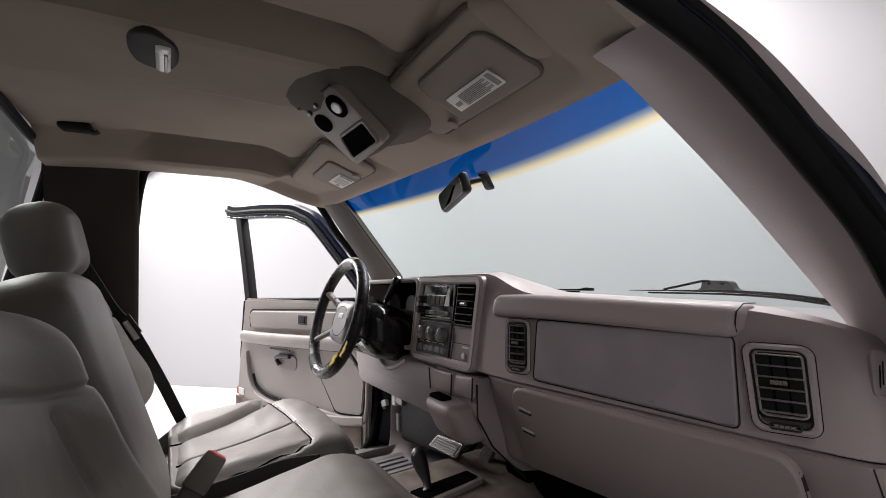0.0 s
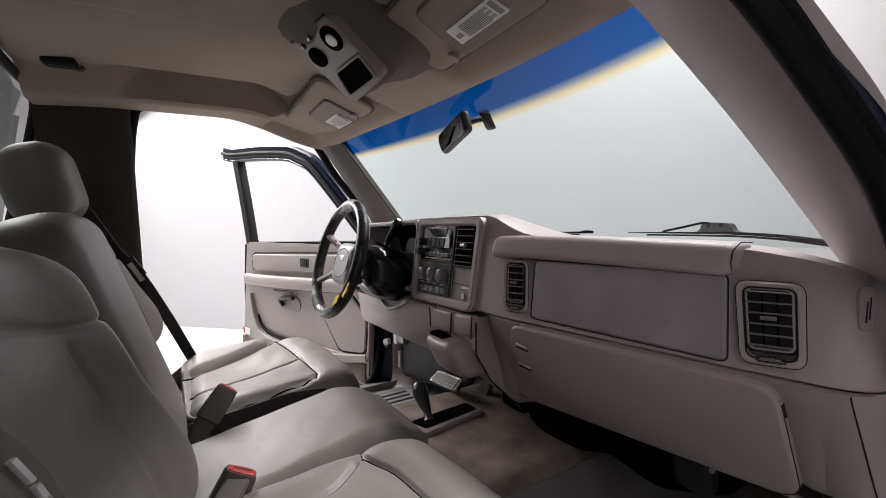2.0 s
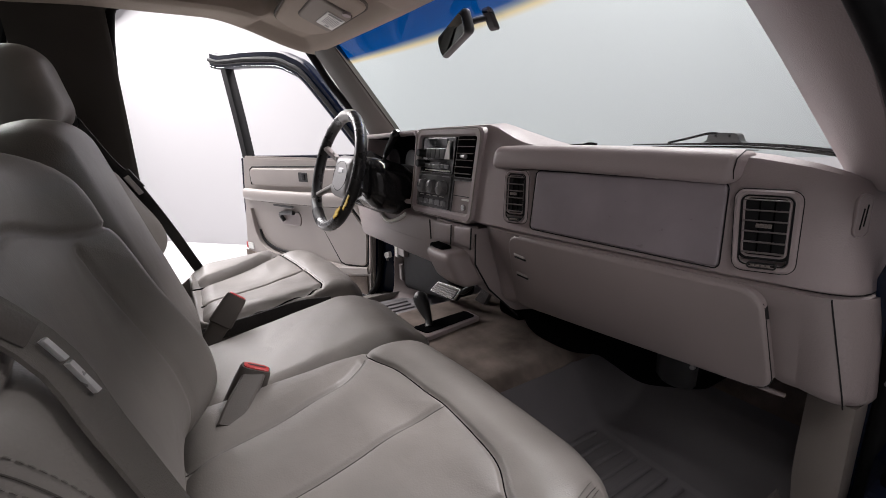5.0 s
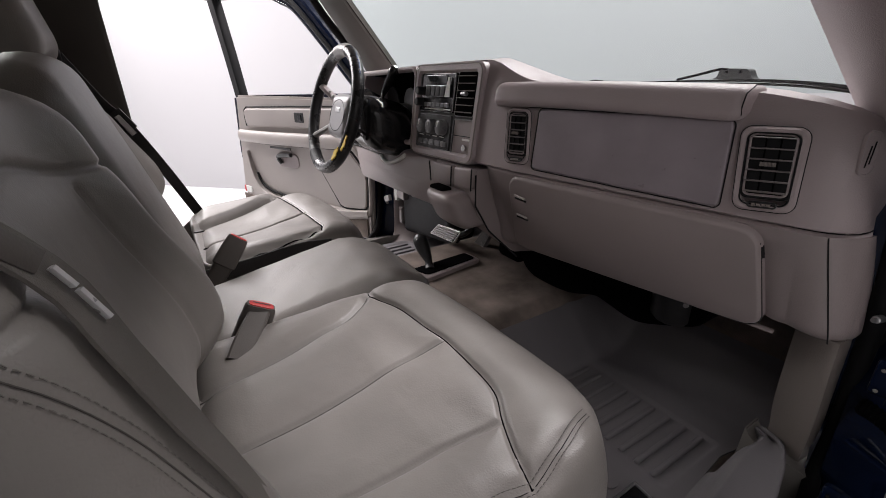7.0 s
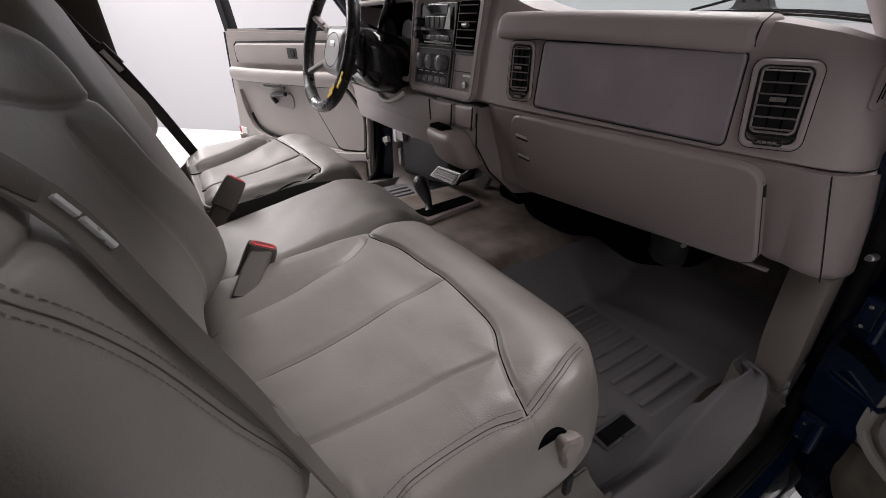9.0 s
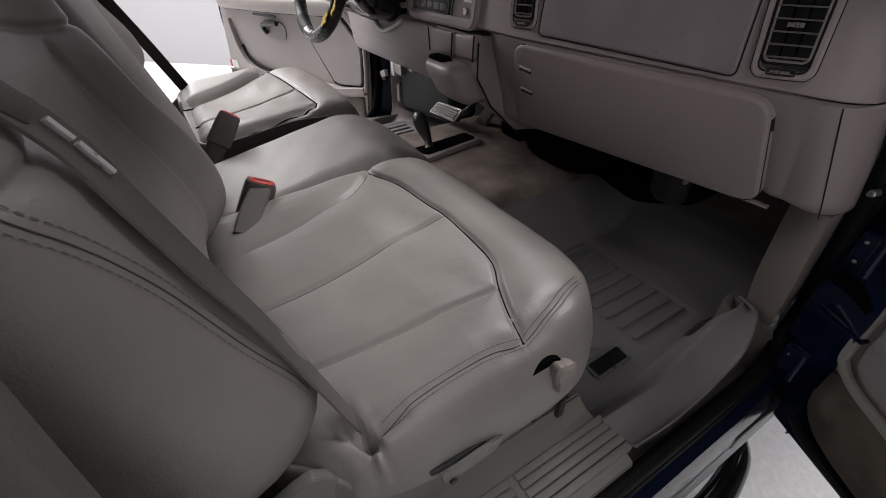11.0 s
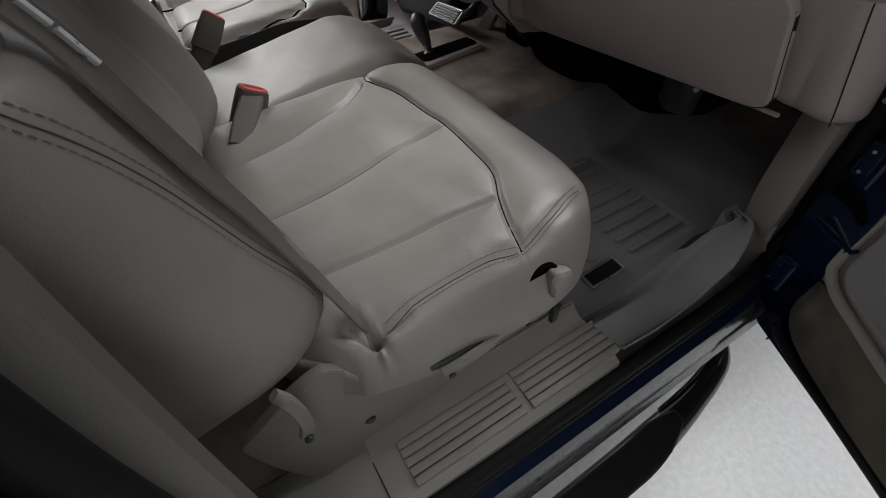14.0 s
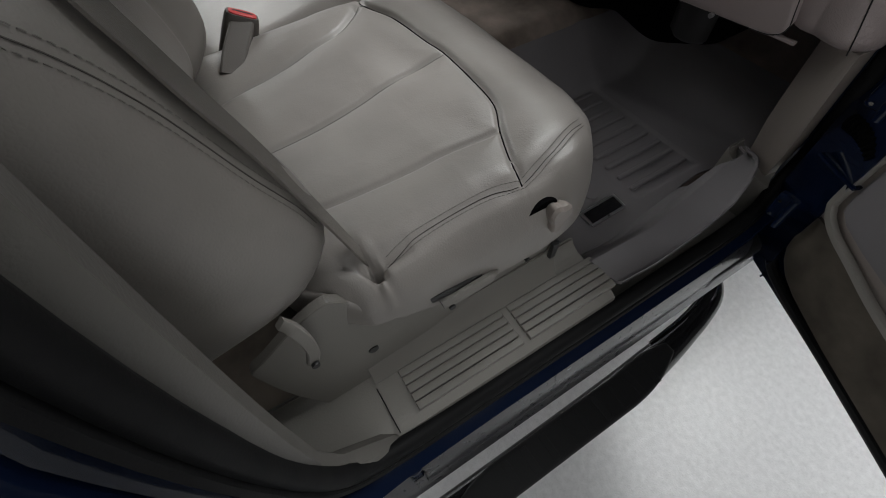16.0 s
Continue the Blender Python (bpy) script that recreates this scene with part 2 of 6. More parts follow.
SEAL = material("matt_black_seal", (0.003, 0.003, 0.0034), 0.9, grain=0.2, spec=0.01)
WEATHER = material("black_weatherstrip", (0.0065, 0.0065, 0.007), 0.6, grain=0.2, spec=0.12)
RIM = material("black_wheel_leather", (0.015, 0.015, 0.016), 0.28, grain=0.3, grain_scale=500)
GREYLEATHER = material("pale_wheel_wrap", (0.30, 0.29, 0.28), 0.4, grain=0.3)
RUBBER = material("black_rubber", (0.012, 0.012, 0.013), 0.6, grain=0.2, spec=0.2)
VENT = material("grey_vent_slat", (0.20, 0.178, 0.172), 0.30, grain=0.2)
BLACK = material("black_plastic", (0.02, 0.02, 0.021), 0.4, grain=0.2, grain_scale=600)
GLOSSBLACK = material("gloss_black", (0.012, 0.012, 0.013), 0.15)
MAT = material("grey_rubber_mat", (0.158, 0.149, 0.155), 0.58, grain=0.3, grain_scale=500, vary=0.12)
PAINT = material("dark_blue_car_paint", (0.0026, 0.0062, 0.020), 0.22, spec=0.12, coat=0.2, vary=0.1)
ROCKER = material("satin_charcoal_rocker", (0.014, 0.014, 0.017), 0.30, spec=0.7, coat=0.25, vary=0.15, vary_scale=30)
STEEL = material("chromed_steel", (0.6, 0.6, 0.6), 0.2, metal=1.0)
# pale half-metal, so the belt tongue's sheen is put into the colour
PALESTEEL = material("pale_bright_steel", (0.72, 0.72, 0.72), 0.3, metal=0.5, vary=0.15, vary_scale=60)
HUB = material("grey_hub_plastic", (0.27, 0.265, 0.27), 0.4, grain=0.3, grain_scale=500)
SILVER = material("silver_trim", (0.55, 0.55, 0.56), 0.3, metal=0.9)
RED = material("red_button", (0.5, 0.03, 0.03), 0.4)
WHITE = material("white_label", (0.75, 0.75, 0.72), 0.6)
STUDIO = material("white_studio_wall", (0.378, 0.374, 0.384), 0.85, vary=0.02, vary_scale=0.6)
BOUNCE_WALL = material("pale_bounce_wall", (0.30, 0.296, 0.292), 0.9, vary=0.03, vary_scale=0.6)
# for unseen surfaces added only to hold back light
DARK_SURROUND = material("dark_unseen_surround", (0.09, 0.09, 0.095), 0.9, vary=0.1)
CONCRETE = material("painted_studio_floor", (0.70, 0.70, 0.708), 0.30, grain=0.5, grain_scale=210, vary=0.08, vary_scale=55, rough_vary=0.14)


def glass_material(name, tint, band=False):
    m = bpy.data.materials.new(name)
    m.use_nodes = True
    nt = m.node_tree
    nt.nodes.clear()
    out = nt.nodes.new("ShaderNodeOutputMaterial")
    tr, gl, mix, fr = (nt.nodes.new(k) for k in ("ShaderNodeBsdfTransparent", "ShaderNodeBsdfGlossy", "ShaderNodeMixShader", "ShaderNodeFresnel"))
    fr.inputs["IOR"].default_value = 1.16
    gl.inputs["Roughness"].default_value = 0.01
    tr.inputs["Color"].default_value = (*tint, 1)
    if band:
        uv = nt.nodes.new("ShaderNodeUVMap")
        sep = nt.nodes.new("ShaderNodeSeparateXYZ")
        ramp = nt.nodes.new("ShaderNodeValToRGB")
        nt.links.new(uv.outputs["UV"], sep.inputs["Vector"])
        slant = nt.nodes.new("ShaderNodeMath")
        slant.operation = "MULTIPLY_ADD"
        slant.inputs[1].default_value = -0.035
        nt.links.new(sep.outputs["X"], slant.inputs[0])
        nt.links.new(sep.outputs["Y"], slant.inputs[2])
        nt.links.new(slant.outputs["Value"], ramp.inputs["Fac"])
        e = ramp.color_ramp.elements
        e[0].position, e[0].color = 0.0, (*tint, 1)
        e[1].position, e[1].color = 1.0, (0.0, 0.045, 0.20, 1)
        for pos, col in ((0.770, tint), (0.795, (0.85, 0.74, 0.42)), (0.820, (0.26, 0.32, 0.36)), (0.842, (0.0, 0.070, 0.27))):
            k = e.new(pos)
            k.color = (*col, 1)
        nt.links.new(ramp.outputs["Color"], tr.inputs["Color"])
    nt.links.new(fr.outputs["Fac"], mix.inputs["Fac"])
    nt.links.new(tr.outputs["BSDF"], mix.inputs[1])
    nt.links.new(gl.outputs["BSDF"], mix.inputs[2])
    nt.links.new(mix.outputs["Shader"], out.inputs["Surface"])
    return m


GLASS = glass_material("tinted_window_glass", (0.34, 0.36, 0.345))
SHIELD = glass_material("shaded_windshield_glass", (0.79, 0.88, 0.86), band=True)

# ================= the studio =================


def slab(name, x0, x1, y0, y1, z0, z1, mat, label, turn=0.0):
    g = box(x0, x1, y0, y1, z0, z1, 0.002)
    ob = part(name, moved(g, pose(0, 0, 0, 0, 0, turn)), mat)
    return tagged(ob, label, "studio", kind="structure")


slab("floor", -9, 9, -9, 9, -0.2, 0.0, CONCRETE, "light grey painted concrete studio floor, slightly speckled", 45)
slab("wall_1", -9, 9, 3.62, 3.82, 0.0, 6.2, STUDIO, "plain white studio wall", 45)
# unseen wall brought in behind the camera to bounce light onto the dash
slab("wall_2", -9, 9, -5.2, -5.0, 0.0, 6.2, BOUNCE_WALL, "unseen pale wall behind the camera, added to bounce light", 45)
slab("wall_3", -6.6, -6.4, -8.8, 3.62, 0.0, 6.2, STUDIO, "plain white studio wall", 45)
# out of view: dark wall and ceiling added to darken what the paint reflects
slab("wall_4", 8.8, 9, -8.8, 3.62, 0.0, 6.2, DARK_SURROUND, "unseen dark wall, added to hold back light and reflections", 45)
slab("ceiling", -9, 9, -9, 9, 6.2, 6.4, DARK_SURROUND, "unseen dark ceiling above the softboxes, added to keep reflections black", 45)

# ================= the truck's cab shell =================
truck = thing("pickup_truck", "dark blue pickup truck cab with both doors open", "pickup truck")


def front_y(x):
    return -0.10 - 0.115 * (x / 0.63) ** 2 - 0.035 * (x / 0.63)


def front_z(x):
    return 1.745 - 0.045 * (x / 0.63) ** 2 - 0.012 * (x / 0.63)


def step(t):
    t = min(1, max(0, t))
    return t * t * (3 - 2 * t)


def win(t, a, b, s):
    return step((t - a) / s) * step((b - t) / s)


def head_z(x, y):
    s = front_y(x) - y
    # a lower middle field, a step up on either side of it, then down to the rails, with recesses for the visors
    if x > 0:
        zc = 1.816 + 0.035 * step((x - 0.215) / 0.08) - 0.078 * max(0.0, (x - 0.40) / 0.30) ** 1.7
    else:
        zc = 1.816 + 0.012 * step((-x - 0.018) / 0.014) + 0.028 * step((-x - 0.05) / 0.30) - 0.070 * step((-x - 0.51) / 0.09)
    zc -= 0.02 * step((-0.80 - y) / 0.3)
    zc += 0.095 * win(x, 0.196, 0.300, 0.024) * win(y, -1.00, -0.30, 0.12) + 0.085 * win(x, -0.605, -0.500, 0.026) * win(y, -0.86, -0.30, 0.12)
    z = front_z(x) + (zc - front_z(x)) * step(s / 0.36 + 0.02)
    return z + 0.034 * win(x, 0.10, 0.61, 0.05) * win(s, 0.015, 0.26, 0.05) + 0.030 * win(x, -0.72, -0.20, 0.05) * win(s, 0.015, 0.25, 0.05)


def liner(u, v):
    x = -0.72 + 1.44 * u
    y = front_y(x) + (-1.025 - front_y(x)) * v
    return x, y, head_z(x, y)


tagged(part("headliner", sheet(liner, 220, 110, -0.012), CLOTH, truck), "taupe cloth headliner with soft moulded ridges")
part("roof", sheet(lambda u, v: (-0.75 + 1.5 * u, front_y(-0.75 + 1.5 * u) + 0.03 + (-1.13 - front_y(-0.75 + 1.5 * u)) * v,
                                 1.80 + 0.165 * min(1, 3.2 * v) ** 0.7 - 0.055 * abs(2 * u - 1) ** 3), 40, 40, 0.003), PAINT, truck, "dark blue painted roof")

# windshield with a blue shade band
SH_N = 40


def shield(u, v):
    xb, xt = -0.785 + 1.53 * u, -0.685 + 1.34 * u
    yb, zb = 0.47 - 0.35 * (xb / 0.73) ** 2, 1.345 + 0.03 * (xb / 0.73) ** 2
    x, y, z = xb + (xt - xb) * v, yb + (front_y(xt) + 0.012 - yb) * v, zb + (front_z(xt) + 0.004 - zb) * v
    bow = 0.03 * math.sin(math.pi * v)
    return x, y + bow, z + bow


glass = part("windshield", sheet(shield, SH_N, 24), SHIELD, truck, "tinted windshield with a blue shade band")
uvl = glass.data.uv_layers.new(name="UVMap")
for lp in glass.data.loops:
    i = lp.vertex_index
    uvl.data[lp.index].uv = ((i // 25) / SH_N, (i % 25) / 24)
glass.visible_shadow = False

# pillars
for sx, name in ((1, "pillar_trim"), (-1, "pillar_trim")):
    if sx > 0:
        inner = [(0.728, 0.125, 1.355), (0.700, 0.0, 1.462), (0.683, -0.07, 1.523), (0.665, -0.14, 1.583), (0.640, -0.255, 1.668), (0.655, -0.336, 1.6745)]
        outer = [(0.820, -0.025, 1.345), (0.800, -0.134, 1.468), (0.785, -0.1675, 1.5235), (0.765, -0.225, 1.579), (0.745, -0.288, 1.630), (0.7230, -0.356, 1.6690)]
    else:
        inner = [(-0.735, 0.13, 1.370), (-0.720, 0.097, 1.413), (-0.690, -0.025, 1.551), (-0.650, -0.141, 1.675), (-0.628, -0.19, 1.725)]
        outer = [(-0.795, 0.03, 1.36), (-0.778, -0.02, 1.440), (-0.745, -0.13, 1.583), (-0.705, -0.23, 1.700), (-0.69, -0.27, 1.74)]
    inner, outer = smooth_path(inner, 6), smooth_path(outer, 6)
    rings = []
    for a, b in zip(inner, outer):
        out = Vector((sx * 0.75, 0.55, 0.35)).normalized()
        mid = (a + b) / 2
        rings.append([a + out * 0.05, a, a + (b - a) * 0.06 - out * 0.006, mid - out * 0.012, b - (b - a) * 0.16 - out * 0.008, b - (b - a) * 0.02 + out * 0.004, b + out * 0.05])
    # driver's trim takes the grey that carries shade, passenger's the plain dash plastic
    part(name, loft(rings), DASH if sx > 0 else PILLAR_SHADED, truck, "taupe moulded windshield pillar trim" if sx > 0 else "moulded windshield pillar trim, grey from shade in its colour")
    if sx < 0:
        out, e = Vector((-0.75, 0.55, 0.35)).normalized(), Vector((0.66, 0.64, 0.40)) * 0.004
        part("glass_gasket", loft([[a + out * 0.003, a + out * 0.003 + e, a + out * 0.05 + e, a + out * 0.05] for a in inner]), PILLAR_DARK, truck, "dark gasket between glass and pillar trim")

# door frames of the body: black rubber seal and painted flange, both sides
LOWER = [(0.838, 0.02, 1.15), (0.836, 0.07, 0.95), (0.832, 0.105, 0.84), (0.836, 0.07, 0.775), (0.850, -0.02, 0.752), (0.853, -0.30, 0.752), (0.853, -0.60, 0.752), (0.856, -0.74, 0.768),
         (0.862, -0.81, 0.83), (0.866, -0.838, 1.0), (0.862, -0.838, 1.25), (0.82, -0.825, 1.5)]
LOWER_D = [(0.838, 0.03, 1.15), (0.836, 0.05, 0.95), (0.832, 0.042, 0.84), (0.832, 0.024, 0.742), (0.836, -0.005, 0.70), (0.845, -0.05, 0.672), (0.853, -0.30, 0.668), (0.853, -0.60, 0.668), (0.856, -0.74, 0.685),
           (0.862, -0.81, 0.76), (0.866, -0.838, 1.0), (0.862, -0.838, 1.25), (0.82, -0.825, 1.5)]
OPENING_P = [(0.738, -0.435, 1.680), (0.766, -0.322, 1.625), (0.794, -0.223, 1.540), (0.818, -0.111, 1.440), (0.832, -0.05, 1.32)] + LOWER + [(0.765, -0.80, 1.70), (0.74, -0.74, 1.745), (0.725, -0.62, 1.745), (0.725, -0.52, 1.72)]
OPENING_D = [(0.712, -0.29, 1.752), (0.762, -0.155, 1.595), (0.798, -0.035, 1.455), (0.825, 0.01, 1.33)] + LOWER_D + [(0.755, -0.80, 1.735), (0.74, -0.76, 1.792), (0.725, -0.6, 1.80), (0.715, -0.45, 1.785)]


def ring_path(loop, scale_out=0.0, dx=0.0, n=6):
    """The door opening's loop, grown by scale_out in its plane and moved out by dx."""
    p = [Vector(q) for q in loop]
    c = Vector((0.8, -0.38, 1.25))
    out = []
    m = len(p)
    for i in range(m):
        for k in range(n):
            a, b, cc, d = p[i - 1], p[i], p[(i + 1) % m], p[(i + 2) % m]
            t = k / n
            q = 0.5 * ((2 * b) + (cc - a) * t + (2 * a - 5 * b + 4 * cc - d) * t * t + (3 * b - a - 3 * cc + d) * t ** 3)
            out.append(q)
    res = []
    for i, q in enumerate(out):
        t = (out[(i + 1) % len(out)] - out[i - 1]).normalized()
        nrm = t.cross(Vector((1, 0, 0))).normalized()
        if (q - c).dot(nrm) < 0:
            nrm = -nrm
        res.append(q + nrm * scale_out + Vector((dx, 0, 0)))
    return res


for sx, loop in ((1, OPENING_P), (-1, OPENING_D)):
    def flip(pts):
        return [Vector((sx * q.x, q.y, q.z)) for q in pts]
    part("door_seal", tube(flip(ring_path(loop, 0.004, 0.004)), 0.0125, 10, up=(1, 0, 0), close=True), WEATHER, truck, "black rubber door seal")
    rings = [ring_path(loop, *a) for a in ((0.0, -0.02), (0.008, 0.012), (0.03, 0.012), (0.036, 0.016), (0.038, 0.03), (0.05, 0.05))]
    cols = []
    for col in zip(*rings):
        base = col[1]
        k = 1.0 - 0.4 * (1 - step((base.z - 0.74) / 0.1)) if base.z < 1.25 else 1.0 - 0.62 * step((base.z - 1.20) / 0.15) - 0.28 * step((base.z - 1.5) / 0.12)
        cols.append(flip([base + (q - base) * k for q in col]))
    part("door_flange", loft([*cols, cols[0]], closed=False, caps=False), PAINT, truck, "dark blue painted door frame flange")
    rings = [ring_path(loop, *a) for a in ((0.010, 0.010), (0.013, 0.018), (0.019, 0.020), (0.024, 0.014))]
    cols = [flip(c) for c in zip(*rings)]
    part("seal_lip", loft([*cols, cols[0]], closed=False, caps=False), WEATHER, truck, "wide black rubber seal lip")

def smooth_profile(prof, n=4):
    return [(p.x, p.y) for p in smooth_path([(a, b, 0) for a, b in prof], n)]


# charcoal cladding along the foot of the passenger door opening
clad = [(0.864, 0.721), (0.870, 0.7235), (0.875, 0.7225), (0.8775, 0.717), (0.8800, 0.7145), (0.8835, 0.7135), (0.8865, 0.7105), (0.8905, 0.699), (0.894, 0.685), (0.897, 0.665), (0.8975, 0.645), (0.895, 0.62), (0.88, 0.60)]
part("sill_cladding", loft([[(x - 0.0015 * (y + 0.4), y, z) for x, z in smooth_profile(clad)] for y in np.linspace(-0.73, 0.0, 8)], closed=False, caps=False), ROCKER, truck, "satin charcoal cladding under the door seal")
part("cladding_edge", tube([(0.8795, -0.73, 0.7165), (0.8780, 0.0, 0.7165)], 0.0011, 6), SILVER, truck, "thin bright edge")
part("end_cap", box(0.862, 0.893, -0.752, -0.731, 0.66, 0.7245, 0.006), PAINT, truck, "blue end of the cladding")
# rocker panel, lower body and outer rear side
for sx in (1, -1):
    prof = [(0.853, 0.742), (0.862, 0.735), (0.866, 0.715), (0.870, 0.690), (0.873, 0.665), (0.878, 0.645), (0.884, 0.628), (0.890, 0.610), (0.895, 0.592), (0.8985, 0.576), (0.8995, 0.566), (0.895, 0.555), (0.88, 0.535), (0.85, 0.52), (0.80, 0.51)]
    rings = [[(sx * x, y, z - (0.085 if sx < 0 else 0)) for x, z in smooth_profile(prof)] for y in np.linspace(-0.80, 0.12, 8)]
    part("rocker_panel", loft(rings, closed=False, caps=False), ROCKER, truck, "dark satin rocker panel under the door opening")
    part("rear_quarter", sheet(lambda u, v: (sx * (0.925 + 0.045 * math.sin(math.pi * min(1, v * 1.25)) - 0.13 * max(0, v - 0.55) ** 1.2), -0.88 - 0.17 * u, 0.46 + 1.28 * v), 6, 20, 0.004), PAINT, truck)
    part("fender", sheet(lambda u, v: (sx * (0.93 + 0.035 * math.sin(math.pi * v) - 0.05 * u), 0.17 + 0.9 * u, 0.48 + 0.80 * v), 12, 12, 0.004), PAINT, truck)
part("hood", sheet(lambda u, v: (-0.86 + 1.72 * u, 0.62 + 0.95 * v - 0.30 * abs(2 * u - 1) ** 2 * (1 - v), 1.30 - 0.05 * abs(2 * u - 1) ** 3 - 0.10 * v), 20, 12, 0.004), PAINT, truck, "dark blue hood")
part("cowl", sheet(lambda u, v: (-0.76 + 1.52 * u, 0.44 + 0.2 * v - 0.33 * abs(2 * u - 1) ** 2 * (1 - 0.4 * v), 1.325 - 0.02 * v), 16, 6, 0.004), BLACK, truck, "black plastic wiper cowl")
# rear wall with the back window
part("rear_frame", tube(smooth_path([(-0.765, -1.13, 1.36), (-0.735, -1.05, 1.66), (-0.70, -1.025, 1.785), (-0.5, -1.03, 1.808), (0.0, -1.03, 1.828), (0.5, -1.03, 1.808), (0.69, -1.03, 1.785), (0.712, -1.06, 1.66), (0.715, -1.13, 1.36)], 5), 0.012, 8), RUBBER, truck, "black back window seal")
part("back_panel", box(-0.86, 0.86, -1.14, -1.085, 0.6, 1.36, 0.01), PILLAR_DARK, truck)
rear = part("rear_window", sheet(lambda u, v: (0.72 - 1.44 * u, -1.135 + 0.095 * v, 1.34 + 0.50 * v), 2, 2), GLASS, truck, "clear back window")
for sx in (1, -1):
    rings = []
    for z in np.linspace(0.765, 1.80, 18):
        t = max(0.0, (z - 1.2) / 0.58)
        a = 0.867 - 0.115 * max(0.0, (z - 1.0) / 0.78) ** 1.4
        b = 0.80 - 0.12 * t
        lean = 0.085 * max(0, (0.885 - z) / 0.12) ** 2.4 + (0.014 if sx < 0 else 0.0)
        rings.append([(sx * (a + 0.004), -0.835 + lean, z), (sx * (a - 0.006), -0.822 + lean, z), (sx * (a - 0.024), -0.822 + lean, z), (sx * (a - 0.034), -0.834 + lean, z), (sx * b, -1.02, z), (sx * b, -1.03, z), (sx * (a + 0.03), -1.03, z)])
    # passenger's trim takes the grey that carries shade, driver's the darker cloth
    part("rear_pillar_trim", loft(rings), PILLAR_DARK if sx < 0 else PILLAR_SHADED, truck, "dark moulded rear pillar trim" if sx < 0 else "moulded rear pillar trim, grey from shade in its colour")


# floor pan with its tunnel, carpet
def floor_z(x, y):
    z = 0.685 + 0.165 * step((0.375 - abs(x)) / 0.15)
    t = max(0, y - 0.17)
    return z + 0.75 * t * min(1, t / 0.12)


part("carpet", sheet(lambda u, v: (-0.775 + 1.55 * u, -1.09 + 1.6 * v, floor_z(-0.775 + 1.55 * u, -1.09 + 1.6 * v)), 90, 60, 0.01), CARPET, truck, "worn taupe carpet over the floor and tunnel")


def sill_plate(sx):
    def f(u, v):
        # across from the cab floor up and out to the seal
        prof = [(0.732, 0.685), (0.734, 0.80), (0.742, 0.787), (0.756, 0.779), (0.79, 0.778), (0.835, 0.774), (0.848, 0.766), (0.852, 0.745)]
        k = u * (len(prof) - 1)
        i = min(int(k), len(prof) - 2)
        a, b = prof[i], prof[i + 1]
        t = k - i
        z = a[1] + (b[1] - a[1]) * t
        x, y = a[0] + (b[0] - a[0]) * t, -0.90 + 1.0 * v
        if sx > 0:
            z = min(z, 0.690 + 0.13 * step((-0.335 - y) / 0.012) + 0.13 * step((y - 0.045) / 0.012))  # the mat's side lies over the front end
        return sx * x, y, z if sx > 0 else z - 0.085
    return f


for sx in (1, -1):
    drop = 0.0 if sx > 0 else -0.085
    sill = part("sill_plate", sheet(sill_plate(sx), 28, 160, 0.004 * sx), SEATPLASTIC, truck, "grey-taupe ribbed door sill plate")
    for y0, y1 in ((-0.70, -0.520), (-0.508, -0.335)):
        for x in (0.778, 0.791, 0.804, 0.817, 0.830):
            part("rib", box(sx * x - 0.0056, sx * x + 0.0056, y0, y1, 0.772 + drop, 0.7822 + drop, 0.0014), SEATPLASTIC, sill)
    part("joint", box(sx * 0.812 - 0.034, sx * 0.812 + 0.034, -0.737, -0.7355, 0.772 + drop, 0.7795 + drop, 0.0005), RUBBER, sill)

# kick panels in front of the doors
edge = smooth_path([(0.824, 0.004, 1.052), (0.823, 0.02, 0.99), (0.819, 0.06, 0.86), (0.813, 0.08, 0.756), (0.812, 0.085, 0.69)], 5)
back = smooth_path([(0.759, 0.05, 1.052), (0.757, 0.06, 0.97), (0.750, 0.095, 0.857), (0.750, 0.12, 0.775), (0.75, 0.13, 0.68)], 5)
rings = []
for a, b in zip(edge, back):
    rings.append([a + Vector((0.003, 0.03, 0)), a, a + (b - a) * 0.08 + Vector((-0.004, -0.004, 0)), a + (b - a) * 0.5 + Vector((-0.004, -0.006, 0)), b, b + Vector((0, 0.25, 0)), b + Vector((0.05, 0.25, 0))])
part("kick_panel", loft(rings), VINYL, truck, "taupe plastic kick panel")
# the driver's one is a narrow upright edge that flares onto the sill and swells out below
rings = []
for a in smooth_path([(-0.775, 0.097, 1.02), (-0.775, 0.091, 0.94), (-0.775, 0.085, 0.841), (-0.775, 0.082, 0.746), (-0.765, 0.065, 0.697), (-0.740, 0.032, 0.674), (-0.700, -0.020, 0.662)], 5):
    swell = 0.085 * step((0.765 - a.z) / 0.05)
    wide = 0.022 + 0.35 * max(0.0, 0.74 - a.z)
    rings.append([a + Vector((-0.004, 0.03, 0)), a, a + Vector((wide * 0.5, -0.002, 0.004)), a + Vector((wide, 0.014, 0.006)), a + Vector((wide + swell, 0.05 + swell * 0.4, 0.004)), a + Vector((wide + swell, 0.40, 0)), a + Vector((-0.004, 0.40, 0))])
part("kick_panel", loft(rings), DASH_SHADED, truck, "taupe plastic kick panel")
part("pillar_skin", sheet(lambda u, v: (-0.775 - 0.12 * u, 0.105 - 0.09 * u, 0.60 + 0.72 * v), 8, 16, 0.004), PAINT, truck, "dark blue inner hinge pillar")

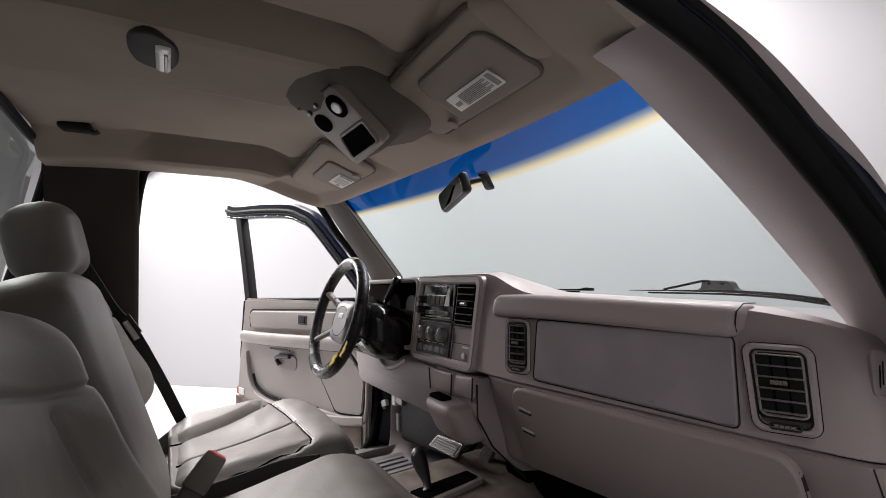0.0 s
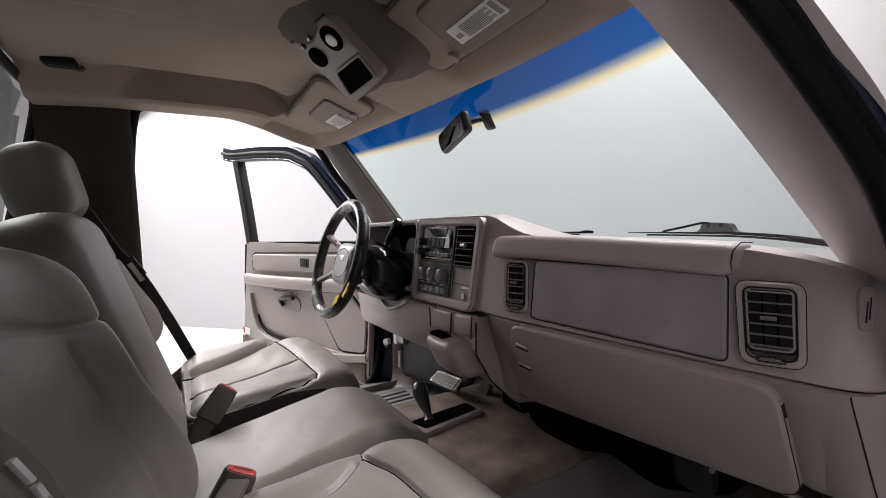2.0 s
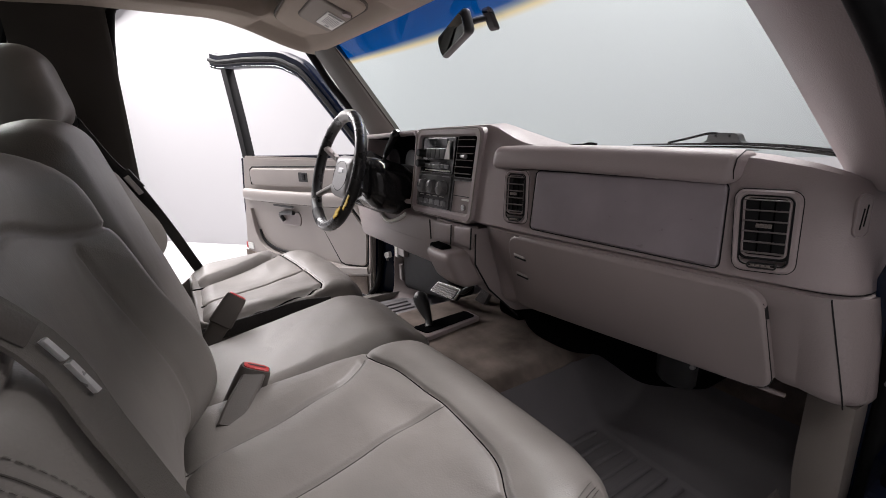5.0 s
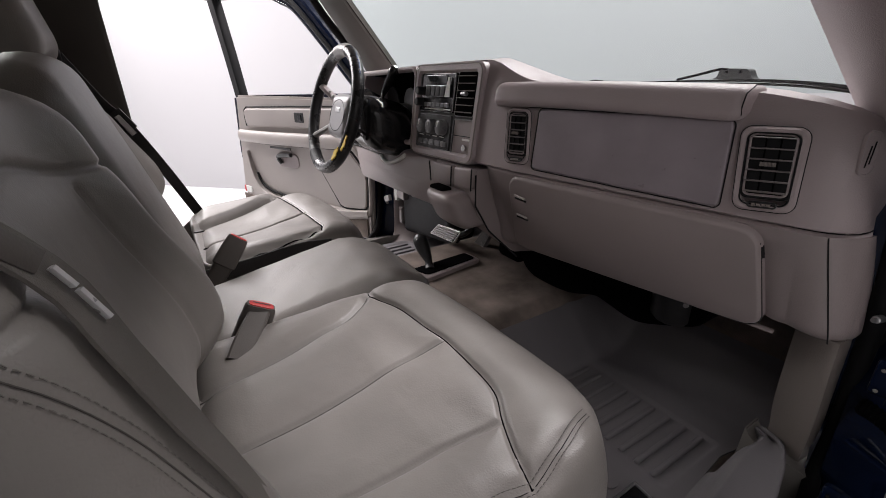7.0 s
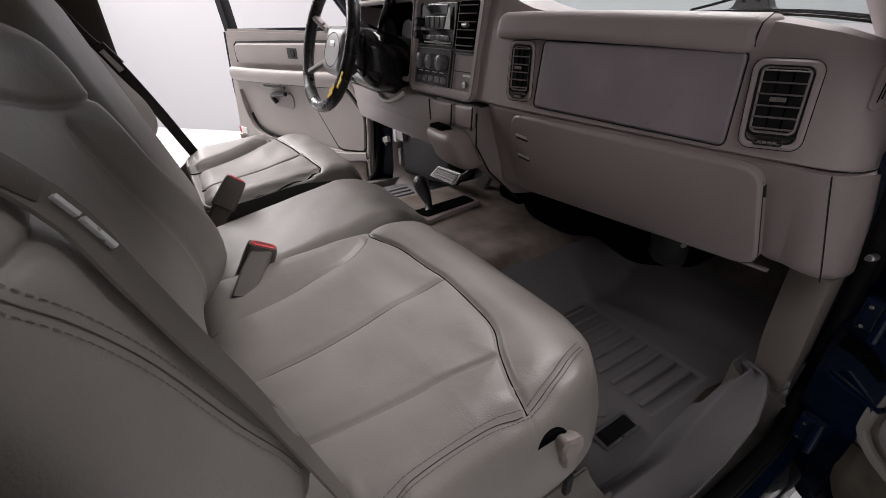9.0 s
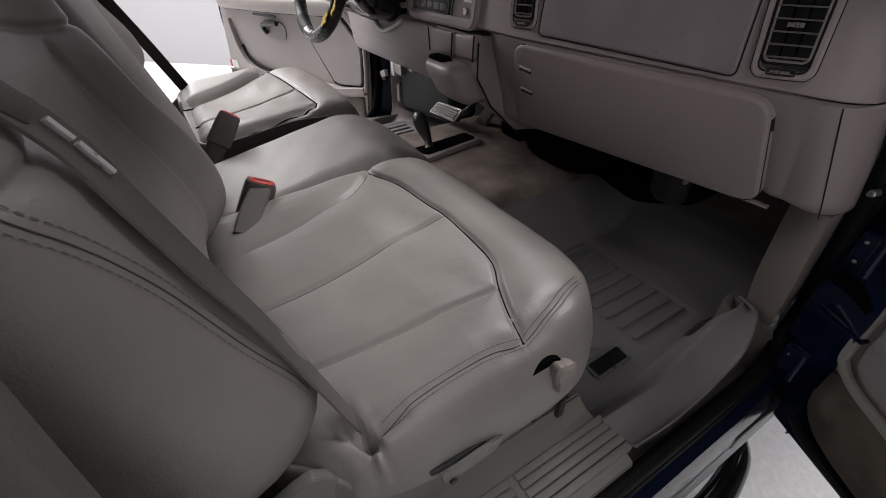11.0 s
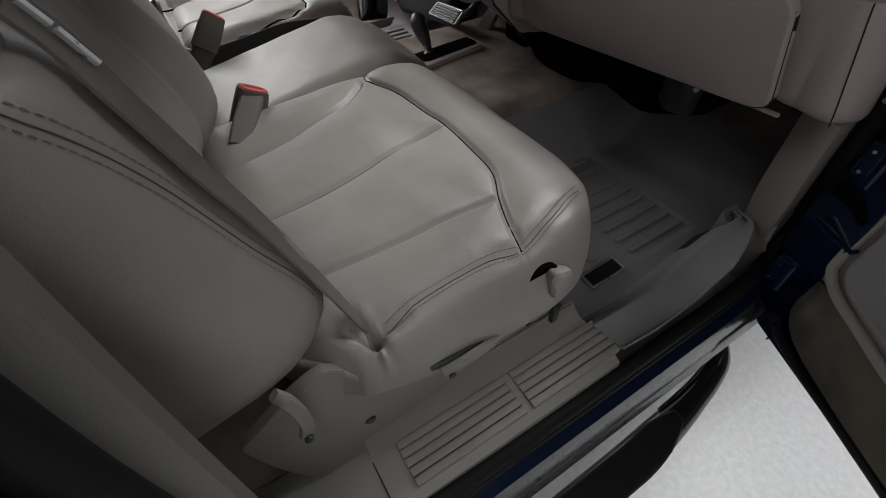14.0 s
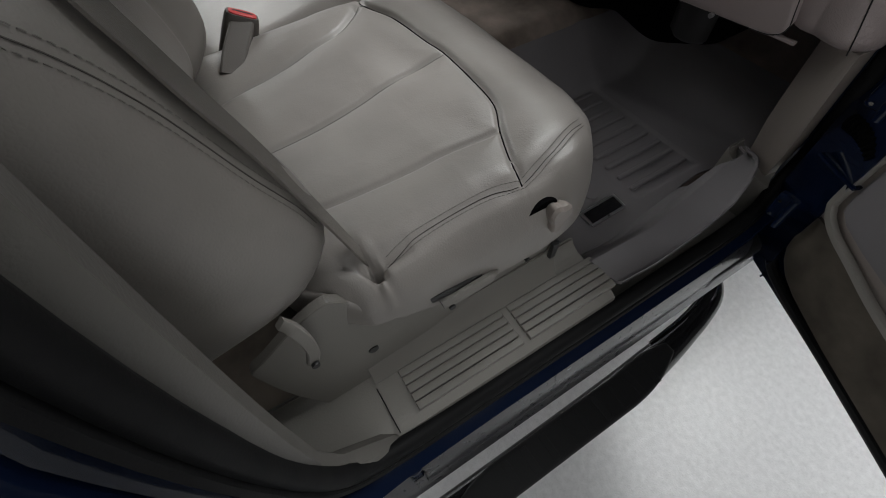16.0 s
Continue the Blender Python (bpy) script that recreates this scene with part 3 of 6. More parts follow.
# ================= seats =================


def seam_depth(x, y, line, width=0.005):
    """Distance-based groove along a polyline in plan."""
    d = np.full(x.shape, 9.0)
    for (x0, y0), (x1, y1) in zip(line, line[1:]):
        dx, dy = x1 - x0, y1 - y0
        t = np.clip(((x - x0) * dx + (y - y0) * dy) / (dx * dx + dy * dy), 0, 1)
        d = np.minimum(d, np.hypot(x - x0 - t * dx, y - y0 - t * dy))
    return np.exp(-(d / width) ** 2), d


def s2(line, n=6):
    return [(p.x, p.y) for p in smooth_path([(a, b, 0) for a, b in line], n)]


SEAMS = [s2([(0.395, -0.77), (0.3775, -0.671), (0.360, -0.602), (0.3426, -0.537), (0.297, -0.476)]),
         s2([(0.258, -0.460), (0.297, -0.476), (0.3625, -0.4495), (0.4414, -0.4395), (0.487, -0.433), (0.562, -0.435), (0.6186, -0.443), (0.6627, -0.466), (0.715, -0.489), (0.748, -0.497)]),
         s2([(0.4844, -0.436), (0.488, -0.52), (0.502, -0.615), (0.520, -0.77)]),
         s2([(0.6627, -0.466), (0.655, -0.531), (0.6495, -0.607), (0.640, -0.77)]),
         s2([(0.748, -0.497), (0.742, -0.5355), (0.7406, -0.587), (0.742, -0.63), (0.7445, -0.655), (0.7465, -0.672)]),
         s2([(0.748, -0.497), (0.7356, -0.451), (0.7077, -0.373)])]


DSEAMS = [s2([(0.400, -0.805), (0.450, -0.620), (0.500, -0.465), (0.507, -0.451)]),
          s2([(0.245, -0.800), (0.262, -0.670), (0.275, -0.520), (0.287, -0.460)]),
          s2([(0.775, -0.490), (0.620, -0.460), (0.505, -0.451), (0.400, -0.448), (0.308, -0.451), (0.287, -0.460)]),
          s2([(0.565, -0.805), (0.620, -0.690), (0.680, -0.570), (0.735, -0.470)])]
PUCKER = s2([(0.744, -0.645), (0.7452, -0.658), (0.747, -0.675), (0.7472, -0.688), (0.742, -0.703), (0.733, -0.716)])


def cushion_shape(P, seams=SEAMS, puckered=1.0, deep=0.0065, wide=0.0042):
    """Front seat cushion, passenger side, in place."""
    x, y, z = P[:, 0] + 0.511, P[:, 1] - 0.538, P[:, 2] + 0.945
    z = np.where(P[:, 2] < -0.02, 0.925 + (P[:, 2] + 0.02) * 0.16, z)
    y = y + 0.05 * np.clip((x - 0.66) / 0.10, 0, 1) ** 2 * np.clip((-0.66 - y) / 0.12, 0, 1)
    top = np.clip((P[:, 2] + 0.02) / 0.08, 0, 1)
    # plan: rounded front corners, set back towards the tunnel
    fr = np.clip((y + 0.56) / 0.26, 0, 1)
    y = y - fr ** 2 * (0.055 * np.clip((0.46 - x) / 0.22, 0, 1) ** 1.5 + 0.05 * np.clip((x - 0.62) / 0.15, 0, 1) ** 1.5)
    x = x - fr ** 3 * 0.055 * np.clip((x - 0.6) / 0.17, 0, 1)
    # crown, side bolsters, drop at the back
    u = (x - 0.511) / 0.26
    z = z + top * (0.016 * np.abs(u) ** 2.2 - 0.014 * np.clip((-0.55 - y) / 0.2, 0, 1) + 0.012 * np.exp(-((y + 0.40) / 0.07) ** 2))
    z = z - top * 0.014 * np.exp(-((x - 0.56) / 0.14) ** 2 - ((y + 0.62) / 0.12) ** 2)
    # nose falls away in front
    z = z - 0.035 * fr ** 4 * top
    g = np.zeros(len(P))
    puff = np.full(len(P), 9.0)
    for k, s in enumerate(seams):
        a, d = seam_depth(x, y, s, wide)
        g = np.maximum(g, a * (0.35 if k == 2 and seams is DSEAMS else 1.0))
        puff = np.minimum(puff, d)
    z = z - top * deep * g + top * 0.004 * (1 - np.exp(-(puff / 0.022) ** 2))
    # the pucker beside the backrest: a deep dent, folds running out of it and a valley along the seam
    px, py = x - 0.7470, y + 0.6880
    r, th = np.hypot(px, py), np.arctan2(py, px)
    fold = np.clip(r / 0.012, 0, 1) * np.exp(-(r / 0.030) ** 2) * (0.0030 * np.sin(7 * th + 0.8) + 0.0018 * np.sin(11 * th))
    valley, _ = seam_depth(x, y, PUCKER, 0.0040)
    side, dent = np.clip((P[:, 2] + 0.05) / 0.05, 0, 1) * puckered, top * puckered
    z = z + side * fold - dent * (0.040 * np.exp(-(r / 0.0085) ** 2) + 0.018 * valley * np.exp(-(r / 0.035) ** 2))
    x = x + side * fold * 0.6 * np.clip((x - 0.72) / 0.04, 0, 1) * np.clip((z - 0.965) / 0.03, 0, 1)
    z = z + 0.068 * np.clip((-0.61 - y) / 0.105, 0, 1.2) ** 1.2 * np.clip((0.01 - P[:, 2]) / 0.05, 0, 1)
    # broad creases of worn leather
    z = z + top * 0.0012 * np.sin(38 * x + 9 * np.sin(7 * y)) * np.sin(21 * y + 5 * x) * np.clip((0.70 - x) / 0.05, 0, 1)
    x = x + 0.008 * np.clip((x - 0.55) / 0.2, 0, 1) * fr
    x = x + 0.010 * np.clip((x - 0.70) / 0.06, 0, 1) * np.sin(np.clip((z - 0.86) / 0.15, 0, 1) * math.pi)
    return np.stack([x, y, z], 1)


def mirror_geo(geo):
    return [(-v[0], v[1], v[2]) for v in geo[0]], [f[::-1] for f in geo[1]]


def back_frame(P, cx, tilt=13.0, foot=(-0.832, 0.985)):
    """Stand a block (x across, y depth, z height from 0) up on the seat, leaning back."""
    a = radians(tilt)
    y, z = P[:, 1], P[:, 2]
    return np.stack([P[:, 0] + cx, foot[0] + y * math.cos(a) - z * math.sin(a), foot[1] + y * math.sin(a) + z * math.cos(a)], 1)


BSEAMS = [s2([(-0.27, 0.320), (-0.20, 0.322), (-0.14, 0.331), (-0.03, 0.358), (0.03, 0.358), (0.14, 0.331), (0.20, 0.322), (0.27, 0.320)]),
          s2([(-0.13, 0.31), (-0.145, 0.2), (-0.15, 0.0)]),
          s2([(0.13, 0.31), (0.145, 0.2), (0.15, 0.0)])]


def backrest_shape(cx, tilt):
    def fn(P):
        P = P.copy()
        h = P[:, 2] + 0.2325
        P[:, 2] = h
        front = np.clip((P[:, 1] + 0.02) / 0.06, 0, 1)
        u = P[:, 0] / 0.26
        top = np.clip((h - 0.30) / 0.15, 0, 1)
        P[:, 0] *= 1 - 0.10 * top ** 2 + 0.030 * np.clip((0.22 - h) / 0.2, 0, 1)
        P[:, 2] -= 0.045 * top * np.abs(u) ** 2.6
        bol = np.exp(-((np.abs(u) - 0.80) / 0.26) ** 2)
        P[:, 1] += front * ((0.034 + 0.022 * np.exp(-((h - 0.10) / 0.12) ** 2)) * bol * (1 - 0.5 * top) - 0.012 - 0.012 * top ** 2 + 0.010 * np.exp(-((h - 0.12) / 0.09) ** 2))
        g = np.zeros(len(P))
        d0 = np.full(len(P), 9.0)
        for s in BSEAMS:
            a, d = seam_depth(P[:, 0], h, s, 0.0045)
            g = np.maximum(g, a)
            d0 = np.minimum(d0, d)
        P[:, 1] += front * (-0.005 * g + 0.006 * (1 - np.exp(-(d0 / 0.035) ** 2)))
        return back_frame(P, cx, tilt)
    return fn


def stitches(line, spacing=0.009, length=0.006, r=0.0009, lift=(0, 0, 0.001)):
    """Short thread pieces along a 3D line."""
    geos = []
    pts = [Vector(p) for p in line]
    acc = [0.0]
    for a, b in zip(pts, pts[1:]):
        acc.append(acc[-1] + (b - a).length)
    total, s = acc[-1], 0.0

    def at(q):
        for i in range(len(pts) - 1):
            if q <= acc[i + 1]:
                t = (q - acc[i]) / max(1e-9, acc[i + 1] - acc[i])
                return pts[i].lerp(pts[i + 1], t)
        return pts[-1]
    while s + length < total:
        a, b = at(s) + Vector(lift), at(s + length) + Vector(lift)
        geos.append(tube([a, (a + b) / 2 + Vector(lift) * 0.5, b], r, 5))
        s += spacing
    return join(*geos)


THREAD = material("dark_seat_thread", (0.075, 0.068, 0.061), 0.7)
STITCH = material("grey_seat_stitch", (0.165, 0.153, 0.139), 0.7)


def wing(P):
    """The driver's cushion: straight seams and a tall outer wing that narrows towards the front."""
    P = cushion_shape(P, DSEAMS, 0.0, 0.014, 0.0045)
    out = P[:, 0] - np.interp(P[:, 1], [-0.805, -0.690, -0.570, -0.470], [0.565, 0.620, 0.680, 0.735])
    rise = np.clip(out / 0.024, 0, 1)
    P[:, 2] += 0.022 * rise * rise * (3 - 2 * rise) * np.clip((P[:, 2] - 0.93) / 0.05, 0, 1) * np.clip((-0.47 - P[:, 1]) / 0.05, 0, 1)
    return P


def front_seat(sx, label):
    seat = thing("front_seat", label, "car seat", "front seats")
    cush = soft_block((0.522, 0.505, 0.165), 0.06, (170, 160, 30), cushion_shape if sx > 0 else wing)
    back = soft_block((0.525, 0.17, 0.440), 0.066, (96, 16, 96), backrest_shape(0.505, 13.0 if sx > 0 else 17.0))
    # the headrest on its two posts
    def rest(P):
        P = P.copy()
        P[:, 0] *= 1 - 0.16 * np.clip(P[:, 2] / 0.1, 0, 1) ** 2
        P[:, 2] -= 0.02 * (P[:, 0] / 0.13) ** 2
        P[:, 1] += 0.016 * (1 - (P[:, 0] / 0.14) ** 2)
        P[:, 2] += 0.560
        return back_frame(P, 0.488, 13.0)
    head = soft_block((0.29, 0.125, 0.185), 0.055, (24, 8, 14), rest)
    geo = (lambda g: g) if sx > 0 else (lambda g: moved(mirror_geo(g), pose(0, 0.07, -0.065)))
    rear = (lambda g: g) if sx > 0 else (lambda g: moved(mirror_geo(g), pose(0, -0.032, 0)))
    lean = (lambda g: g) if sx > 0 else (lambda g: moved(mirror_geo(g), pose(0, -0.040, 0)))
    part("cushion", geo(cush), LEATHER, seat, "grey leather cushion with piped panels", 180)
    part("backrest", lean(back), LEATHER, seat, "grey leather backrest", 180)
    part("headrest", rear(head), LEATHER, seat, "grey leather headrest", 180)
    # seat base and side skirt
    base = loft([[(0.29, -0.80, z), (0.29, -0.36, z), (0.725, -0.40, z), (0.748 - o, -0.46, z), (0.748 - o, -0.80, z)] for z, o in ((0.70, 0.03), (0.80, 0.004), (0.86, 0.0), (0.93, 0.006))])
    part("seat_base", geo(base), SEATPLASTIC, seat, "grey plastic seat base")
    yz = smooth_path([(0, -0.800, 0.775), (0, -0.826, 0.86), (0, -0.841, 0.945), (0, -0.838, 0.962), (0, -0.822, 0.972), (0, -0.787, 0.998), (0, -0.752, 1.014), (0, -0.735, 1.008), (0, -0.705, 0.975), (0, -0.66, 0.955), (0, -0.50, 0.945), (0, -0.435, 0.935), (0, -0.408, 0.89), (0, -0.415, 0.83), (0, -0.44, 0.775)], 4)
    part("side_skirt", outline_plate([(sx * (0.748 - 0.25 * max(0.0, p.y + 0.47)), p.y + (0.07 if sx < 0 else 0), p.z - (0.065 if sx < 0 else 0)) for p in yz], (sx * 0.012, 0, 0), 0.0045), SEATPLASTIC, seat, "grey plastic side skirt of the seat")
    return seat


pseat = front_seat(1, "grey leather passenger seat with a folded-open seat belt across it")
dseat = front_seat(-1, "grey leather driver's seat beside the open door")


def mid_cushion(P):
    P = P.copy()
    top = np.clip((P[:, 2] + 0.02) / 0.08, 0, 1)
    x, y = P[:, 0], P[:, 1] - 0.53 + 0.035 * np.clip((P[:, 1] + 0.05) / 0.27, 0, 1)
    P[:, 2] += 0.927 + top * (0.004 * (1 - (x / 0.16) ** 2) - 0.045 * np.clip((-0.40 - y) / 0.26, 0, 1.2) - 0.03 * np.clip((y + 0.43) / 0.12, 0, 1) ** 3)
    P[:, 2] += top * 0.0006 * np.sin(x * 60 + y * 25) * np.sin(y * 40)
    P[:, 0] += 0.03
    P[:, 1] = y
    return P


def mid_back(P):
    P = P.copy()
    h = P[:, 2] + 0.24
    P[:, 2] = h
    u = P[:, 0] / 0.2
    P[:, 2] -= 0.03 * np.clip((h - 0.3) / 0.17, 0, 1) * np.abs(u) ** 3
    P[:, 1] += 0.012 * (1 - u ** 2) * np.clip((P[:, 1] + 0.02) / 0.06, 0, 1)
    return back_frame(P, 0.0, 17.6, (-0.778, 0.985))


mseat = thing("front_seat", "plain grey leather middle seat between the front seats", "car seat", "front seats")
part("cushion", soft_block((0.315, 0.45, 0.16), 0.045, (40, 50, 10), mid_cushion), LEATHER, mseat, "", 180)
part("backrest", soft_block((0.40, 0.13, 0.48), 0.055, (36, 12, 44), mid_back), LEATHER, mseat, "", 180)
part("seat_base", box(-0.12, 0.18, -0.80, -0.36, 0.80, 0.87, 0.01), VINYL, mseat)

# ================= dashboard =================
dash = thing("dashboard", "taupe plastic dashboard with vents, glove box and centre stack", "dashboard")


def curve(points):
    xs, ys = zip(*points)
    return lambda x: float(np.interp(x, xs, ys))


TOP = curve([(-0.78, 1.375), (-0.60, 1.40), (-0.45, 1.413), (-0.10, 1.43), (0.16, 1.436), (0.19, 1.43), (0.26, 1.40), (0.36, 1.384), (0.66, 1.385), (0.735, 1.373), (0.765, 1.365), (0.79, 1.353), (0.805, 1.340), (0.812, 1.326)])
LIP = curve([(-0.78, -0.02), (-0.62, -0.12), (-0.13, -0.122), (0.2, -0.118), (0.26, -0.112), (0.66, -0.05), (0.735, -0.036), (0.765, -0.029), (0.785, -0.018), (0.80, 0.0), (0.808, 0.02), (0.812, 0.04)])
FACE = curve([(-0.78, -0.03), (-0.62, -0.135), (0.2, -0.140), (0.27, -0.136), (0.66, -0.073), (0.74, -0.058), (0.762, -0.054), (0.78, -0.0485), (0.79, -0.043), (0.80, -0.034), (0.808, -0.020), (0.812, -0.002)])
FAR = curve([(-0.78, 1.340), (-0.5, 1.362), (-0.1, 1.369), (0.40, 1.372), (0.60, 1.370), (0.666, 1.3685), (0.71, 1.365), (0.80, 1.335), (0.812, 1.32)])
xs = sorted([*np.linspace(-0.78, 0.812, 60), -0.5, -0.4999, -0.14, -0.1399, -0.118, -0.1179, 0.150, 0.1501, 0.765, 0.775, 0.785, 0.795, 0.80, 0.804, 0.808])
rings = []
for x in xs:
    t, l, f = TOP(x), LIP(x), FACE(x)
    deep = 0.10 if -0.5 < x < -0.14 else 0.035 if -0.118 < x < 0.1501 else 0.0
    l0, l, f = l, l + deep, f + deep
    yb, far = max(l0 + 0.03, 0.455 - 0.35 * (x / 0.73) ** 2), min(t, FAR(x))
    rings.append([(x, yb, 1.19), (x, yb, far - 0.016), (x, l0 + 0.80 * (yb - l0), far - 0.006), (x, l0 + 0.50 * (yb - l0), far), (x, l0 + min(0.06, 0.3 * (yb - l0)), t - 0.001), (x, l0 + 0.014, t - 0.004), (x, l + 0.003, t - 0.018), (x, l - 0.001, t - 0.034),
                  (x, (l + f) / 2, (t + 1.235) / 2), (x, f + 0.002, 1.24), (x, f, 1.218), (x, f + 0.012, 1.21), (x, 0.15, 1.19)])
part("dash_body", loft(rings), DASH, dash, "taupe soft plastic dash body")

# padded roll over the airbag panel
def roll(P):
    x = P[:, 0] + 0.437
    y = P[:, 1] + np.interp(x, [0.2, 0.66], [-0.116, -0.050])
    u = np.clip((x - 0.21) / 0.10, 0, 1)
    z = P[:, 2] + 1.366 + 0.002 * np.sin((x - 0.2) / 0.46 * math.pi) - (1 - u) * 0.002
    y = y - 0.012 * np.clip(-P[:, 2] / 0.02, -1, 1) * 0.4 + 0.012
    return np.stack([x, y, z], 1)


part("dash_pad", soft_block((0.452, 0.075, 0.046), 0.016, (40, 6, 4), roll), DASH, dash, "padded roll above the airbag panel", 180)
part("airbag_panel", pad_panel(((0.329, -0.119, 1.343), (0.655, -0.066, 1.346), (0.663, -0.077, 1.224), (0.326, -0.130, 1.229)), 0.014, 0.009, 0.005, 0.007), AIRBAG, dash, "smooth purple-grey airbag panel")


def tube2d(pts, r):
    return tube(pts, r, 6)


def air_vent(tl, tr, br, bl, slats=6, rim=0.010):
    vent = part("air_vent", frame_ring((tl, tr, br, bl), rim, 0.012, 0.014, 0.003, 0.004), DASH, dash, "rounded air vent frame")
    put, w, h = quad_map(tl, tr, br, bl)
    part("recess", panel((put(0.09, 0.95), put(0.91, 0.95), put(0.91, 0.145), put(0.09, 0.145)), 0.03, 0.010, 0.001, 0, 0, 0.002), RUBBER, vent, "dark vent opening")
    part("bezel", frame_ring((put(0.13, 0.93), put(0.87, 0.93), put(0.87, 0.17), put(0.13, 0.17)), 0.0042, 0.010, 0.009, 0.0015, 0.003), DASH, vent, "inner vent frame")
    for i in range(slats):
        v = 0.23 + 0.64 * i / (slats - 1)
        a, b = put(0.17, v, 0.0085), put(0.83, v, 0.0085)
        nrm = (put(0.5, 0.5, 1) - put(0.5, 0.5)).normalized()
        up = (put(0.5, 1) - put(0.5, 0)).normalized()
        rr = [[p + up * 0.0016 - nrm * 0.010, p + up * 0.0009 + nrm * 0.0004, p + up * 0.0002 + nrm * 0.0014, p - up * 0.0009 + nrm * 0.0004, p + up * 0.0002 - nrm * 0.010] for p in (a, b)]
        part("slat", loft(rr), VENT, vent)
    for u in (0.40, 0.62):
        part("blade", tube([put(u, 0.21, 0.003), put(u, 0.89, 0.003)], 0.0010, 6), SEAL, vent)
    a = put(0.38, 0.56, 0.0105)
    b = put(0.62, 0.56, 0.0105)
    part("tab", join(*[tube([a.lerp(b, k / 4) + (b - a) * 0.02, a.lerp(b, (k + 1) / 4) - (b - a) * 0.02], 0.0028, 8) for k in range(4)]), VINYL, vent, "ribbed slider tab")
    part("thumbwheel", frame_ring((put(0.26, 0.115), put(0.74, 0.115), put(0.74, 0.035), put(0.26, 0.035)), 0.0022, 0.006, 0.005, 0.0008, 0.006), BLACK, vent)
    part("wheel_knob", join(*[tube([put(0.34 + 0.08 * k, 0.075, 0.005), put(0.40 + 0.08 * k, 0.075, 0.005)], 0.0022, 6) for k in range(4)]), VINYL, vent)
    return vent


air_vent((0.6635, -0.0625, 1.339), (0.7385, -0.0475, 1.341), (0.7500, -0.0655, 1.235), (0.6800, -0.0760, 1.229))
air_vent((0.250, -0.128, 1.340), (0.309, -0.118, 1.341), (0.319, -0.129, 1.236), (0.257, -0.139, 1.233), 6, 0.007)
# small demister outlet on the dash's end
DC, DT, DU = Vector((0.790, -0.019, 1.3146)), Vector((0.62, 0.78, 0.02)).normalized(), Vector((-0.09, 0.26, 0.96)).normalized()


def oval(w, h):
    return [DC + DT * w * a + DU * h * b for a, b in ((-1, 1), (1, 1), (1, -1), (-1, -1))]


outlet = part("side_outlet", frame_ring(oval(0.0088, 0.0275), 0.0022, 0.006, 0.0086, 0.001, 0.0030), DASH, dash, "oval demister outlet")
part("grille", panel(oval(0.0068, 0.0255), 0.004, 0.0066, 0.0005, 0, 0, 0.0022), DASH, outlet)
for k in (-1, 0):
    part("slit", tube([DC + DT * (0.0015 + 0.0036 * k) + DU * (-0.0135 + 0.004 * k), DC + DT * (0.0030 + 0.0036 * k) + DU * (0.0135 + 0.005 * k)], 0.00075, 6, up=(0, 1, 0)), RUBBER, outlet).location = DT.cross(DU) * 0.0028

# glove box and lower panels
GLOVE = ((0.268, -0.1415, 1.206), (0.7215, -0.0745, 1.2035), (0.7380, -0.0160, 1.034), (0.205, -0.05, 1.005))
part("glove_box", pad_panel((*GLOVE,), 0.02, 0.032, 0.007, 0.012), DASH_SHADED, dash, "taupe glove box door")
LOWPLAN = smooth_path([(0.14, -0.085, 0), (0.20, -0.122, 0), (0.27, -0.126, 0), (0.45, -0.098, 0), (0.66, -0.064, 0), (0.74, -0.052, 0), (0.768, -0.047, 0), (0.790, -0.038, 0), (0.804, -0.022, 0), (0.811, 0.0, 0), (0.814, 0.06, 0), (0.816, 0.14, 0)], 5)


def low_body(u, v):
    k = u * (len(LOWPLAN) - 1)
    i = min(int(k), len(LOWPLAN) - 2)
    p = LOWPLAN[i].lerp(LOWPLAN[i + 1], k - i)
    face = min(1.0, max(0.0, (0.82 - p.x) / 0.06)) if p.y < 0.0 else 0.0
    w = max(0.0, (v - 0.86) / 0.14)
    z0 = 1.0 + 0.045 * min(1, max(0, (p.x - 0.2) / 0.5))
    return p.x + 0.014 * v * (1 - face) - 0.02 * w * w * (1 - face), p.y + 0.055 * v * (0.35 + 0.65 * face) + 0.05 * w * w + 0.040 * v * win(p.x, 0.17, 0.745, 0.05), 1.214 + (z0 - 1.214) * v


part("lower_body", sheet(low_body, 70, 24, 0.01), DASH_SHADED, dash, "taupe lower dash panel")
part("body_seam", tube(smooth_path([(0.7885, -0.0490, 1.2110), (0.7890, -0.0485, 1.2049), (0.7983, -0.0330, 1.1481), (0.8100, -0.0142, 1.0781), (0.8135, -0.006, 1.050)], 5), 0.0009, 6), RUBBER, dash)
part("upper_seam", tube2d([(q[0], q[1] - 0.0005, 1.2155) for q in [low_body(0.18 + 0.80 * k / 40, 0) for k in range(41)]], 0.0012), RUBBER, dash)
part("glove_lip", tube2([(0.655, -0.0135, 1.0360), (0.70, -0.0085, 1.0340), (0.748, -0.0015, 1.0335)], 0.005, 0.006, (0, 1, 0.3)), DASH_SHADED, dash, "lip under the glove box")
part("glove_gap", panel(((0.2665, -0.1375, 1.2072), (0.7212, -0.0690, 1.2044), (0.7374, -0.0130, 1.0335), (0.204, -0.0430, 1.0040)), 0.012, 0.033, 0.001, 0.012), RUBBER, dash, "dark gap round the glove box door")
gput, _, _ = quad_map(*GLOVE)
